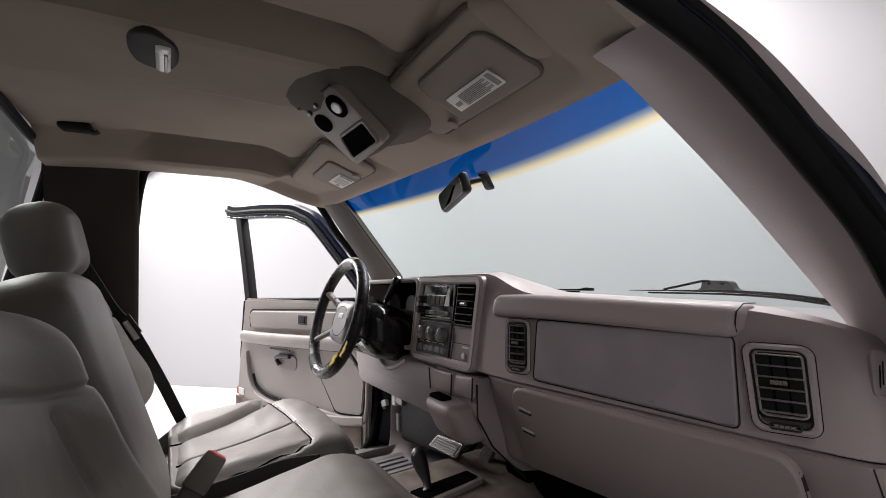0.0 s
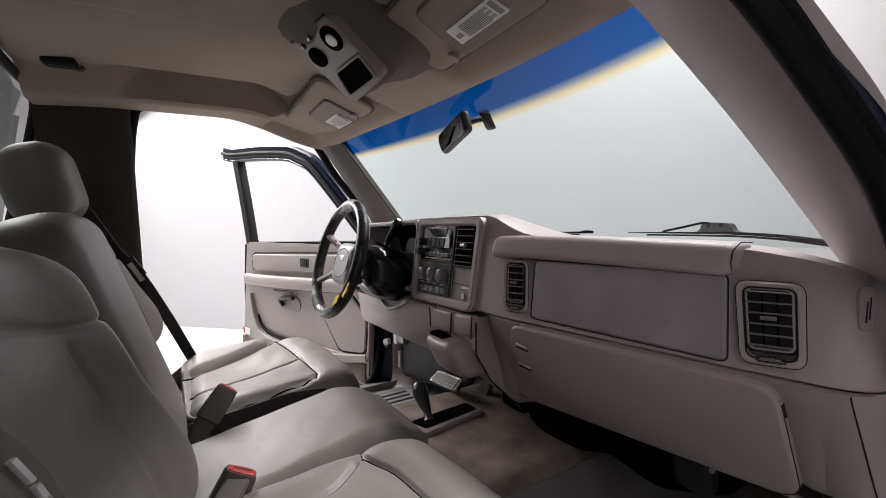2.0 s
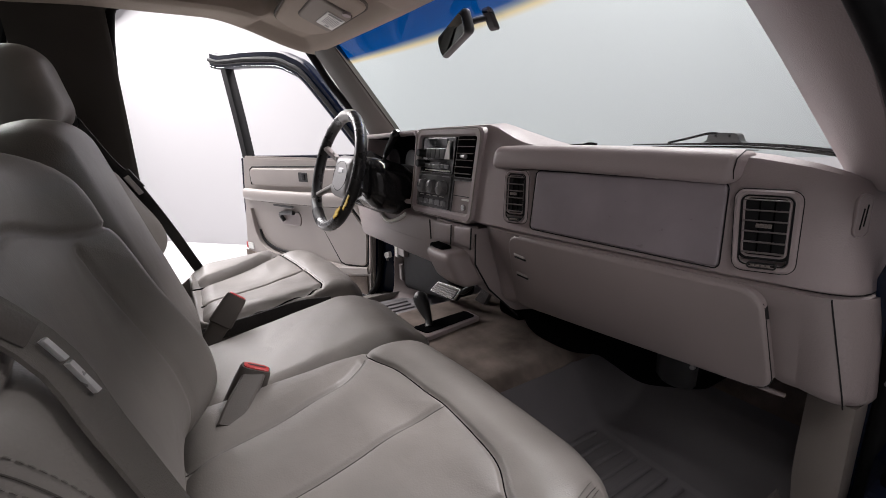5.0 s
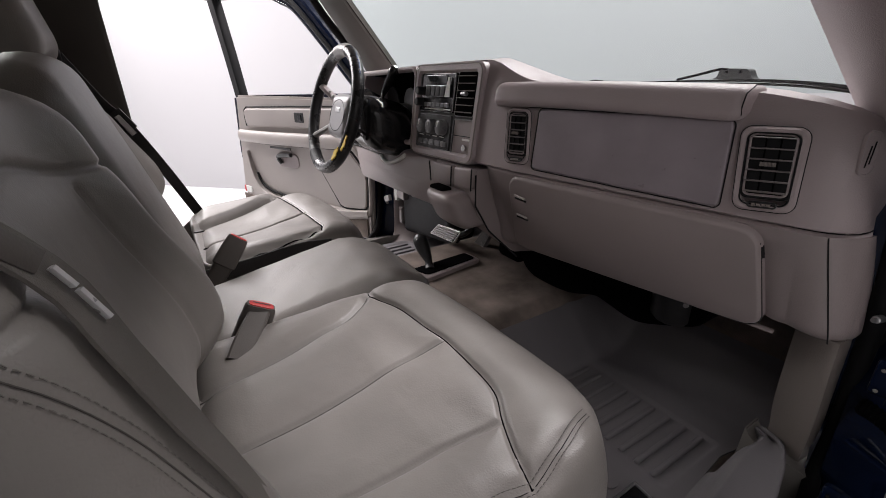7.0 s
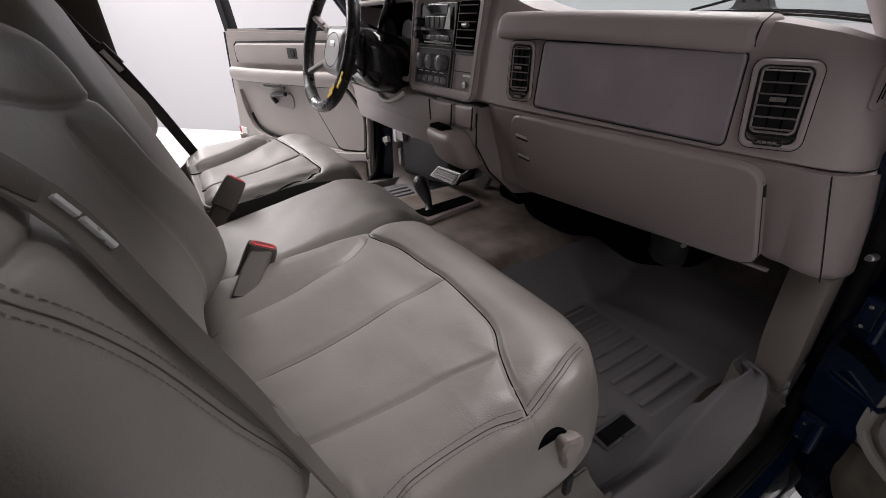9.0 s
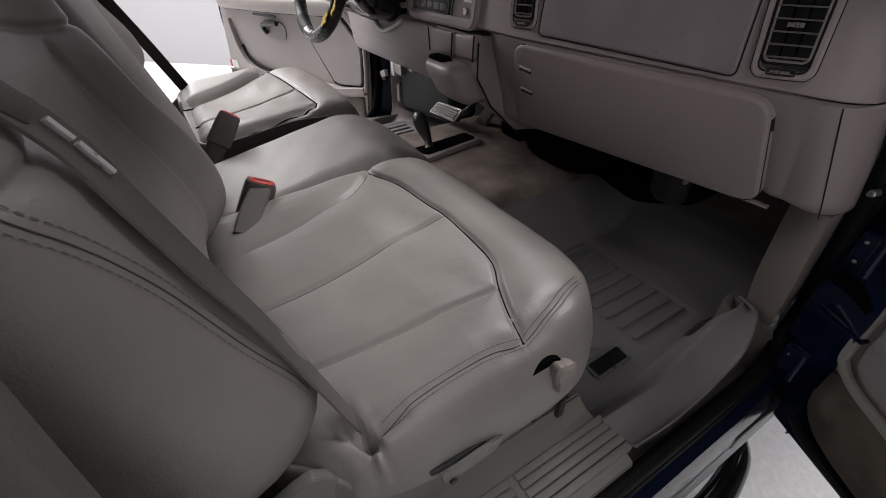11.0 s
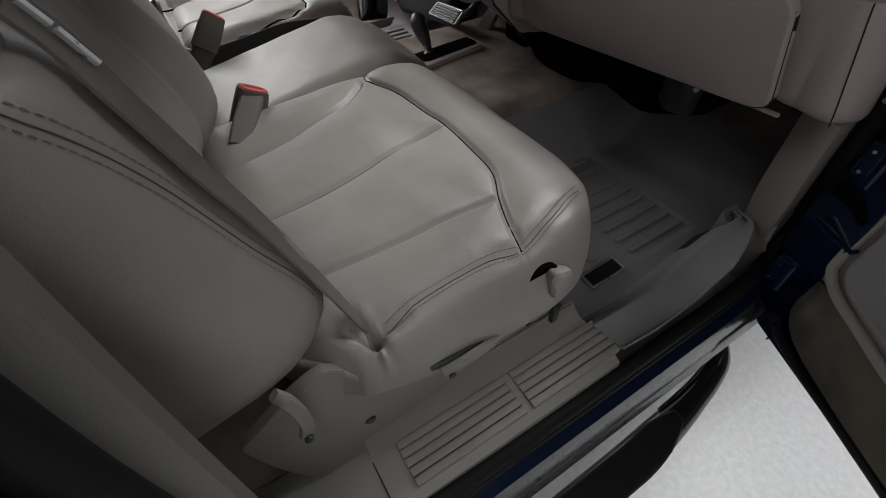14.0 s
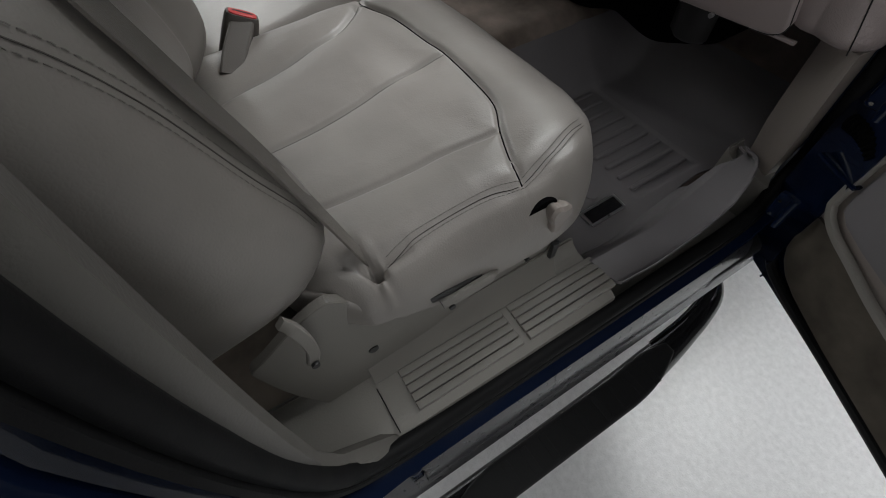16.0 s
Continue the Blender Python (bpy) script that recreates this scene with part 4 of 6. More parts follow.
for v in (0.83, 0.585):
    part("latch_edge", tube([gput(0.062, v, 0.0125), gput(0.125, v - 0.012, 0.0150)], 0.0022, 6), DOORTRIM, dash, "pale edge of the latch")
    part("latch_groove", tube([gput(0.062, v - 0.035, 0.0115), gput(0.125, v - 0.047, 0.0135)], 0.0020, 6), RUBBER, dash)


def outline(corners, radius, r, d=0.0, mat=RUBBER, name="panel_gap", parent=None, inset=0.0):
    """A thin line round a rounded patch."""
    put, w, h = quad_map(*corners)
    pts = [put((x + inset) / w, (y + inset) / h, d) for x, y in round_rect(w - 2 * inset, h - 2 * inset, radius)]
    return part(name, tube(pts, r, 6, up=(0, 1, 0), close=True), mat, parent or dash)


outline(((0.329, -0.119, 1.343), (0.655, -0.066, 1.346), (0.663, -0.077, 1.224), (0.326, -0.130, 1.229)), 0.010, 0.0010, -0.002, inset=-0.0008)
for v in ((0.6635, -0.0625, 1.339), (0.7385, -0.0475, 1.341), (0.7500, -0.0655, 1.235), (0.6800, -0.0760, 1.229)), ((0.250, -0.128, 1.340), (0.309, -0.118, 1.341), (0.319, -0.129, 1.236), (0.257, -0.139, 1.233)):
    outline(v, 0.015, 0.0006, 0.0006, inset=-0.0006)
    outline(v, 0.010, 0.0011, 0.0035, inset=0.0085)
# dark line laid below the roll in place of its shade
part("pad_shadow", tube([(0.235, -0.1195, 1.3445), (0.30, -0.1155, 1.345), (0.45, -0.094, 1.346), (0.655, -0.0615, 1.347)], 0.0022, 6), RUBBER, dash, "dark line for the shade under the padded roll")
part("pad_end", tube([(0.661, -0.068, 1.352), (0.6615, -0.072, 1.364), (0.661, -0.066, 1.380), (0.661, -0.045, 1.390), (0.661, -0.01, 1.3885)], 0.0009, 6), RUBBER, dash)

# centre stack
ST = ((-0.120, -0.132, 1.426), (0.172, -0.130, 1.430), (0.152, -0.152, 1.208), (-0.146, -0.150, 1.198))
sput, _, _ = quad_map(*ST)


def st(u0, u1, v0, v1):
    return sput(u0, v1), sput(u1, v1), sput(u1, v0), sput(u0, v0)


stack = part("radio_bezel", frame_ring(ST, 0.022, 0.075, 0.024, 0.006), DASH, dash, "taupe bezel of the centre stack")
part("face_plate", panel(st(0.06, 0.94, 0.07, 0.93), 0.01, 0.012, 0.002, 0, 0, -0.012), BLACK, stack, "dark centre stack plate")
part("knee_panel", panel(((-0.63, -0.13, 1.195), (0.0, -0.15, 1.195), (0.0, -0.115, 1.05), (-0.56, -0.14, 1.05)), 0.03, 0.03, 0.01, 0.02), DASH_SHADED, dash, "taupe knee panel under the steering column")
part("cluster_bezel", frame_ring(((-0.585, -0.125, 1.405), (-0.125, -0.128, 1.424), (-0.145, -0.145, 1.215), (-0.60, -0.145, 1.20)), 0.013, 0.12, 0.03, 0.005), DASH, dash, "taupe instrument cluster bezel")
part("cluster_tunnel", frame_ring(((-0.575, -0.118, 1.396), (-0.136, -0.121, 1.414), (-0.155, -0.138, 1.223), (-0.59, -0.138, 1.21)), 0.004, 0.10, 0.028, 0.001), SEAL, dash, "black cluster hood")
part("instrument_cluster", panel(((-0.56, -0.03, 1.40), (-0.14, -0.03, 1.41), (-0.14, -0.04, 1.22), (-0.56, -0.04, 1.21)), 0.01, 0.03, 0.002), SEAL, dash, "dark instrument cluster")
part("centre_console", loft([[(x0, y0, z), (0.168, y0, z), (0.168 + dx, 0.1, z), (x0 + dx, 0.1, z)] for z, y0, dx, x0 in ((1.20, -0.145, 0, -0.005), (1.16, -0.15, 0.01, 0.0), (1.12, -0.150, 0.02, 0.03), (1.08, -0.135, 0.04, 0.07), (1.03, -0.09, 0.05, 0.11), (0.97, -0.02, 0.06, 0.15))]), DASH_SHADED, dash, "lower console with an ashtray")
hv = thing("heater_box", "black plastic heater box under the dashboard", "heater box")
HC = smooth_path([(0.085, 0.08, 0.905), (0.105, 0.08, 0.878), (0.150, 0.08, 0.860), (0.265, 0.08, 0.864), (0.350, 0.08, 0.892), (0.385, 0.08, 0.890), (0.465, 0.08, 0.879), (0.535, 0.08, 0.903), (0.600, 0.08, 0.934), (0.620, 0.08, 0.965)], 4)
part("case", outline_plate([*HC, (0.62, 0.08, 1.06), (0.085, 0.08, 1.06)], (0, 0.17, 0), 0.008), SEAL, hv, "black moulded heater case")
part("blower", tube([(0.543, 0.095, 1.03), (0.543, 0.095, 0.932), (0.543, 0.095, 0.922)], [0.046, 0.044, 0.036], 24), BLACK, hv, "round blower housing with a soft sheen")
part("duct", soft_block((0.10, 0.16, 0.16), 0.02, (4, 4, 4), lambda P: np.stack([P[:, 0] + 0.035, P[:, 1] + 0.15, P[:, 2] + 0.955], 1)), SEAL, hv, "black duct beside the console")
part("bolt", tube([(0.626, -0.026, 1.030), (0.626, -0.032, 1.030)], 0.0040, 10), SILVER, hv, "small bright screw")
part("under_dash", box(-0.72, 0.76, 0.12, 0.40, 1.02, 1.19, 0.02), BLACK, dash, "dark underside of the dashboard")

# ================= steering wheel =================
WH = pose(-0.37, -0.283, 1.305, -17.4, 0, 0)          # wheel's own plane: x across, z up, axis along y
wheel = thing("steering_wheel", "black leather-wrapped steering wheel with a grey hub", "steering wheel")
circ = [WH @ Vector((0.172 * math.cos(a), 0, 0.172 * math.sin(a))) for a in np.linspace(0, 2 * math.pi, 49)[:-1]]
part("rim", tube(circ, 0.0175, 14, up=(0, 1, 0), close=True), RIM, wheel, "black laced wheel cover")
part("hub", moved(soft_block((0.155, 0.056, 0.135), 0.0275, (12, 4, 10)), WH @ pose(0, 0.040, -0.012)), HUB, wheel, "grey airbag hub")
for a in (155, 25, 215, 325):
    p, q = radians(a), 0.155
    part("spoke", tube([WH @ Vector((0.07 * math.cos(p), 0.045, 0.05 * math.sin(p))), WH @ Vector((q * math.cos(p), 0, q * math.sin(p)))], 0.013, 8, flat=0.7), GREYLEATHER if a > 180 else DASH_SHADED, wheel)
col = thing("steering_column", "black plastic steering column shroud", "steering column")
part("shroud", tube([WH @ Vector((0, 0.055, 0)), WH @ Vector((0, 0.08, 0)), WH @ Vector((0, 0.15, -0.01)), WH @ Vector((0, 0.22, -0.01))], [0.055, 0.088, 0.086, 0.078], 24), GLOSSBLACK, col)


# ================= doors =================
def door_map(sx, hinge, phi):
    a = radians(phi)
    d = Vector((sx * math.sin(a), -math.cos(a), 0))
    n = Vector((-sx * math.cos(a), -math.sin(a), 0))

    def put(s, z, o=0.0):
        return Vector((hinge[0], hinge[1], 0)) + d * s + Vector((0, 0, z)) + n * o
    return put


def make_door(sx, name, label, put, DOORTRIM=DOORTRIM):
    door = thing(name, label, "car door", "open cab doors")
    nrm = put(0, 0, 1) - put(0, 0, 0)
    low = 0.60 if sx > 0 else 0.47
    outer = [(-0.06, low + 0.05), (-0.045, low + 0.015), (-0.01, low), (0.98, low), (1.06, low + 0.08), (1.065, 1.0), (1.03, 1.29), (-0.02, 1.32), (-0.06, 1.1)]
    part("shell", outline_plate([put(s, z, -0.13) for s, z in outer], nrm * 0.10, 0.012), PAINT, door, "dark blue painted door shell")
    fr = smooth_path([put(0.988, 1.28, -0.06), put(1.024, 1.50, -0.055), put(1.078, 1.765, -0.05)] if sx < 0 else [put(0.955, 1.29, -0.06), put(0.985, 1.55, -0.055), put(1.035, 1.785, -0.05)], 5)
    part("frame_post", tube2(fr, 0.058 if sx < 0 else 0.06, 0.05, nrm), RUBBER, door, "black window frame post")
    fr = smooth_path([put(1.205, 1.822, -0.05), put(1.10, 1.802, -0.05), put(0.85, 1.790, -0.05), put(0.585, 1.765, -0.05), put(0.47, 1.730, -0.05), put(0.376, 1.685, -0.05), put(0.206, 1.535, -0.05), put(0.07, 1.40, -0.055), put(-0.02, 1.31, -0.06)], 5)
    part("frame_rail", tube2(fr, 0.082, 0.050, nrm), PAINT, door, "dark blue painted window frame")
    up = [(b - a).normalized().cross(nrm).normalized() for a, b in zip(fr, fr[1:] + fr[-1:])][:-1] + [Vector((0, 0, 1))]
    # dark groove between bright steel lines that imitate the frame's highlights
    for off, rad, mat in ((-0.030, 0.0007, STEEL), (-0.014, 0.0040, BLACK), (0.004, 0.0006, STEEL)):
        part("frame_line", tube([p + u * off * (1 if u.z < 0 else -1) * -1 + nrm * 0.025 for p, u in zip(fr[:-1], up)], rad, 6), mat, door, "line along the window frame, bright ones as highlights")
    part("frame_seal", tube([p + nrm * 0.03 for p in fr], 0.010, 8), RUBBER, door, "black rubber seal")
    trim = [(-0.02, 0.66), (1.02, 0.62), (1.03, 0.8), (0.985, 1.10), (0.955, 1.295), (0.02, 1.30), (-0.05, 1.05)]
    if sx > 0:
        trim = [(0.024, 0.755), (0.030, 0.727), (0.045, 0.703), (0.070, 0.685), (0.11, 0.673), (0.21, 0.662), (1.02, 0.62), (1.03, 0.8), (0.985, 1.10), (0.955, 1.295), (0.02, 1.30), (0.02, 1.0)]
    part("trim_panel", outline_plate([put(s, z, -0.03) for s, z in trim], nrm * 0.03, 0.010), DOORTRIM, door, "light taupe moulded door trim")
    part("upper_pad", pad_panel((put(0.885, 1.230, 0.012), put(0.10, 1.258, 0.012), put(0.10, 1.165, 0.012), put(0.880, 1.137, 0.012)) if sx < 0 else (put(0.10, 1.245, 0.012), put(0.925, 1.235, 0.012), put(0.915, 1.135, 0.012), put(0.10, 1.145, 0.012)), 0.02, 0.03, 0.008, 0.004), DOORTRIM, door, "padded door insert")
    arm = smooth_path([put(0.955, 1.084, 0.006), put(0.7, 1.090, 0.020), put(0.35, 1.102, 0.024), put(0.1, 1.112, 0.010)], 5)
    part("armrest", tube(arm, 0.033, 16, up=nrm, flat=0.62), DOORTRIM, door, "long moulded armrest")
    # black tube painted in as the armrest's shadow on the trim
    part("arm_shadow", tube([p + Vector((0, 0, -0.034)) - nrm * 0.014 for p in arm], 0.004, 6), RUBBER, door, "dark line for the shade under the armrest")
    part("pad_gap", tube([put(s, z, 0.003) for s, z in ((0.887, 1.14), (0.894, 1.19), (0.890, 1.222), (0.865, 1.238), (0.5, 1.253), (0.12, 1.266), (0.09, 1.25))], 0.003, 6), RUBBER, door)
    return door


DPUT = door_map(-1, (-0.88, 0.0), 68.3)
PPUT = door_map(1, (0.90, 0.03), 65.0)
ddoor = make_door(-1, "driver_door", "open dark blue driver's door with light taupe trim", DPUT)
# passenger trim in the darker vinyl: its shade is put into the colour
pdoor = make_door(1, "passenger_door", "open dark blue passenger door, trim darkened to taupe for shade", PPUT, VINYL)


def local_quad(put, s0, s1, z0, z1, o=0.0, flip=False):
    """Corners of an upright patch on a door, as seen from inside the cab."""
    a = (put(s1, z1, o), put(s0, z1, o), put(s0, z0, o), put(s1, z0, o))
    return (a[1], a[0], a[3], a[2]) if flip else a


# details of the driver's door
nD = (DPUT(0, 0, 1) - DPUT(0, 0, 0))
part("map_panel", outline_plate([DPUT(s, z, -0.002) for s, z in ((0.289, 0.958), (0.20, 1.02), (0.105, 1.072), (0.075, 1.07), (-0.012, 0.985), (-0.018, 0.95), (-0.004, 0.83), (0.015, 0.812), (0.145, 0.800), (0.175, 0.808))], nD * 0.012, 0.004), DOORTRIM, ddoor, "speaker panel with a dark outline")
part("map_gap", outline_plate([DPUT(s, z, -0.004) for s, z in ((0.299, 0.960), (0.20, 1.03), (0.105, 1.082), (0.072, 1.078), (-0.021, 0.988), (-0.027, 0.95), (-0.012, 0.824), (0.012, 0.804), (0.145, 0.792), (0.182, 0.80))], nD * 0.008, 0), RUBBER, ddoor)
part("panel_lip", tube(smooth_path([DPUT(s, z, 0.004) for s, z in ((0.34, 0.786), (0.145, 0.782), (0.005, 0.788), (-0.026, 0.82), (-0.038, 0.95), (-0.032, 0.995), (0.03, 1.065), (0.08, 1.10))], 5), 0.010, 10), DOORTRIM, ddoor, "raised lip round the speaker panel")
pk = smooth_path([DPUT(0.925, 1.00, 0.004), DPUT(0.905, 0.93, 0.010), DPUT(0.872, 0.850, 0.014), DPUT(0.785, 0.780, 0.02), DPUT(0.577, 0.757, 0.03), DPUT(0.304, 0.762, 0.022), DPUT(0.15, 0.772, 0.014), DPUT(-0.015, 0.795, 0.006)], 6)
part("pocket_lip", tube2(pk, 0.032, 0.026, nD), DOORTRIM, ddoor, "raised lip of the map pocket")
pk2 = smooth_path([DPUT(0.858, 0.885, 0.004), DPUT(0.825, 0.832, 0.006), DPUT(0.74, 0.800, 0.008), DPUT(0.577, 0.786, 0.008), DPUT(0.30, 0.790, 0.004)], 6)
part("pocket_slot", tube2(pk2, 0.012, 0.010, nD), RUBBER, ddoor, "dark mouth of the map pocket")
part("lower_carpet", outline_plate([DPUT(s, z, -0.002) for s, z in ((1.035, 0.655), (1.04, 0.745), (0.80, 0.728), (0.5, 0.715), (0.2, 0.728), (0.0, 0.765), (0.0, 0.67))], nD * 0.008, 0.003), CARPET, ddoor, "tan carpet strip along the door's foot")
part("switch_plate", panel(local_quad(DPUT, 0.366, 0.436, 1.182, 1.228, 0.017), 0.006, 0.006, 0.001), BLACK, ddoor, "black window switch")
part("switch_rocker", panel(local_quad(DPUT, 0.382, 0.408, 1.190, 1.220, 0.020), 0.006, 0.003, 0.001), GLOSSBLACK, ddoor)
part("handle_cup", panel(local_quad(DPUT, 0.468, 0.645, 0.945, 1.020, 0.004), 0.01, 0.03, 0.002), DASH_SHADED, ddoor, "recessed door handle cup")
part("door_handle", tube(smooth_path([DPUT(0.60, 0.965, 0.012), DPUT(0.615, 1.0, 0.022), DPUT(0.57, 1.012, 0.026), DPUT(0.50, 1.018, 0.022)], 4), 0.011, 8), BLACK, ddoor, "dark pull lever")
part("lever_slot", panel(local_quad(DPUT, 0.49, 0.66, 1.043, 1.053, 0.03), 0.006, 0.004, 0.001), BLACK, ddoor)
part("door_lamp", panel(local_quad(DPUT, 0.955, 1.012, 0.752, 0.790, 0.004), 0.01, 0.004, 0.002), WHITE, ddoor, "white courtesy lamp lens")
part("reflector", panel(local_quad(DPUT, 1.012, 1.03, 0.752, 0.790, 0.004), 0.01, 0.004, 0.002), RED, ddoor, "red reflector")
for z in (1.06, 0.98, 0.66):
    part("edge_latch", box(-0.02, 0.02, -0.008, 0.008, -0.03, 0.03, 0.004), BLACK, ddoor).matrix_local = Matrix.Translation(DPUT(1.06, z, -0.06))

# details of the passenger door
nP = (PPUT(0, 0, 1) - PPUT(0, 0, 0))
pp = [(0.052, 1.02), (0.050, 0.875), (0.056, 0.856), (0.075, 0.844), (0.12, 0.836), (0.30, 0.822), (0.62, 0.80), (0.62, 1.03)]
part("map_panel", outline_plate([PPUT(s, z, -0.002) for s, z in pp], nP * 0.006, 0.002), MAT, pdoor, "dark speaker panel")
pk = smooth_path([PPUT(0.040, 1.04, 0.006), PPUT(0.038, 0.88, 0.008), PPUT(0.046, 0.848, 0.010), PPUT(0.075, 0.830, 0.012), PPUT(0.13, 0.820, 0.014), PPUT(0.24, 0.803, 0.016), PPUT(0.5, 0.785, 0.016), PPUT(0.9, 0.775, 0.012)], 6)
part("pocket_lip", tube2(pk, 0.012, 0.012, nP), SEATPLASTIC, pdoor, "raised lip round the speaker panel")
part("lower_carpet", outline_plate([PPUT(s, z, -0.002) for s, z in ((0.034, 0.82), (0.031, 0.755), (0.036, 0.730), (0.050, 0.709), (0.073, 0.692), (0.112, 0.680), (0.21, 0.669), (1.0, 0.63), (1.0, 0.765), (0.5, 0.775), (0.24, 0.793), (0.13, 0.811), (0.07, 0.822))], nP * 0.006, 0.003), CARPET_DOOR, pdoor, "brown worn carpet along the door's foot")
part("door_edge_seal", tube(smooth_path([PPUT(0.0, 1.25, -0.022), PPUT(-0.012, 1.0, -0.022), PPUT(-0.015, 0.75, -0.022), PPUT(0.01, 0.675, -0.022), PPUT(0.07, 0.642, -0.022), PPUT(0.3, 0.632, -0.022), PPUT(0.98, 0.60, -0.022)], 5), 0.010, 8), RUBBER, pdoor, "black door seal")

# door hinges on the passenger side pillar
for z in (1.03, 0.80):
    hinge = part("door_hinge", join(box(0.866, 0.890, -0.004, 0.014, z - 0.026, z + 0.026, 0.005), tube([(0.894, -0.006, z - 0.032), (0.894, -0.006, z + 0.032)], 0.007, 10)), PAINT, truck, "dark blue painted door hinge")
    # bolts in bright steel stand in for glints on the dark hinge
    for dz in (-0.016, 0.016):
        part("bolt", tube([(0.876, -0.009, z + dz), (0.876, -0.003, z + dz)], 0.0030, 6, up=(0, 0, 1)), STEEL, hinge)
part("pillar_bolt", tube([(0.850, 0.022, 1.101), (0.847, 0.012, 1.101), (0.847, 0.011, 1.101), (0.8455, 0.006, 1.101)], [0.0052, 0.0052, 0.0032, 0.0032], 14), SILVER, truck, "bright washer bolt")
strap = thing("door_check_strap", "dark painted door check strap between pillar and door", "check strap")
part("arm", tube2([(0.868, 0.030, 0.90), (0.90, 0.015, 0.90), (0.94, 0.0, 0.90)], 0.016, 0.005, (0, 0, 1)), PAINT, strap)
loom = thing("wiring_boot", "black ribbed rubber wiring boot between pillar and door", "wiring boot")
part("boot", tube(smooth_path([(0.866, 0.04, 0.955), (0.885, 0.03, 0.958), (0.905, 0.02, 0.955), (0.925, 0.012, 0.945)], 6), [0.011 if k % 2 else 0.014 for k in range(19)], 10), SEAL, loom)
part("pillar_skin", sheet(lambda u, v: (0.845 + 0.085 * u, 0.055 - 0.06 * u + 0.07 * abs(v - 0.45), 0.66 + 0.62 * v), 8, 16, 0.004), PAINT, truck, "dark blue inner hinge pillar")

# running board on the passenger side
board = thing("running_board", "black tubular running board with a rubber step pad", "running board")
path = smooth_path([(0.70, 0.14, 0.44), (0.79, 0.13, 0.44), (0.850, 0.105, 0.445), (0.895, 0.055, 0.45), (0.917, -0.015, 0.45), (0.928, -0.08, 0.45), (0.936, -0.16, 0.45), (0.942, -0.28, 0.45), (0.945, -0.55, 0.45), (0.945, -0.9, 0.45), (0.945, -1.3, 0.45)], 6)
part("bar", tube(path, [0.0270 + 0.0090 * min(1, max(0, (-0.06 - p[1]) / 0.14)) for p in path], 18), GLOSSBLACK, board, "black painted steel tube")
part("liner", tube(smooth_path([(0.84, 0.088, 0.462), (0.873, 0.045, 0.466), (0.892, -0.012, 0.467), (0.901, -0.08, 0.468), (0.905, -0.17, 0.468)], 5), 0.004, 8), STEEL, board, "bright inner edge of the bar")
part("step_pad", soft_block((0.070, 0.56, 0.02), 0.0095, (6, 20, 2), lambda P: np.stack([P[:, 0] * (1 - 0.65 * np.clip((np.abs(P[:, 1]) - 0.17) / 0.11, 0, 1) ** 2) + 0.952 - 0.016 * np.clip((P[:, 1] - 0.14) / 0.14, 0, 1), P[:, 1] - 0.43, P[:, 2] + 0.480], 1)), RUBBER, board, "matt black step pad")
for k in range(9):
    part("tread", box(0.926, 0.978, -0.60 + 0.045 * k, -0.585 + 0.045 * k, 0.488, 0.4908, 0.001), RUBBER, board)
for y in (-1.0, -1.2):
    part("bracket", tube([(0.945, y, 0.44), (0.88, y, 0.47), (0.80, y, 0.50)], 0.018, 8), BLACK, board)
part("sill_end", box(0.868, 0.90, -0.10, 0.10, 0.63, 0.67, 0.008), BLACK, truck)

# ================= floor mats =================


MAT_FOOT = curve([(-0.36, 0.728), (-0.20, 0.735), (-0.12, 0.724), (0.07, 0.706), (0.12, 0.715), (0.33, 0.735)])
FLAP_EDGE = curve([(-0.36, 0.836), (-0.25, 0.845), (-0.15, 0.842), (-0.05, 0.832), (0.0, 0.818), (0.032, 0.803), (0.06, 0.780), (0.078, 0.752)])


def mat_point(u, v):
    """The mat's floor, from the tunnel's side out to the foot of the sill."""
    y = -0.30 + 0.62 * v
    xo = MAT_FOOT(y)
    x = 0.268 + (xo - 0.268) * u
    z = max(floor_z(x, y), 0.685) + 0.009
    field = step((x - 0.352) / 0.006) * step((0.690 - x) / 0.006) * step((y + 0.092) / 0.006) * step((0.096 - y) / 0.006)
    z -= 0.0035 * field
    # a soft fold where the floor turns up to the firewall
    z += 0.004 * math.exp(-((y - 0.15 - 0.25 * (x - 0.5)) / 0.02) ** 2)
    return x, y, z


def flap_point(u, v):
    """The mat's side: up from its foot, flat over the sill, a rim along the edge and a raised front end."""
    y = -0.30 + 0.378 * v
    foot, edge = MAT_FOOT(y), FLAP_EDGE(y)
    foot += (edge - foot) * 0.65 * step((v - 0.80) / 0.20)
    y = y - (1 - v) ** 6 * (0.030 + 0.018 * (1 - u))
    top = 0.785 + 0.034 * step((y + 0.10) / 0.18) - 0.02 * step((v - 0.9) / 0.1)
    brow = foot + min(0.052, (edge - foot) * 0.55)
    if u < 0.4:
        k = u / 0.4
        return foot + (brow - foot) * k, y, 0.694 + (top - 0.694) * (k - 0.10 * math.sin(2 * math.pi * k))
    k = (u - 0.4) / 0.6
    return brow + (edge - brow) * k, y, top - 0.006 * math.sin(math.pi * k) + 0.006 * math.exp(-((k - 0.97) / 0.06) ** 2)


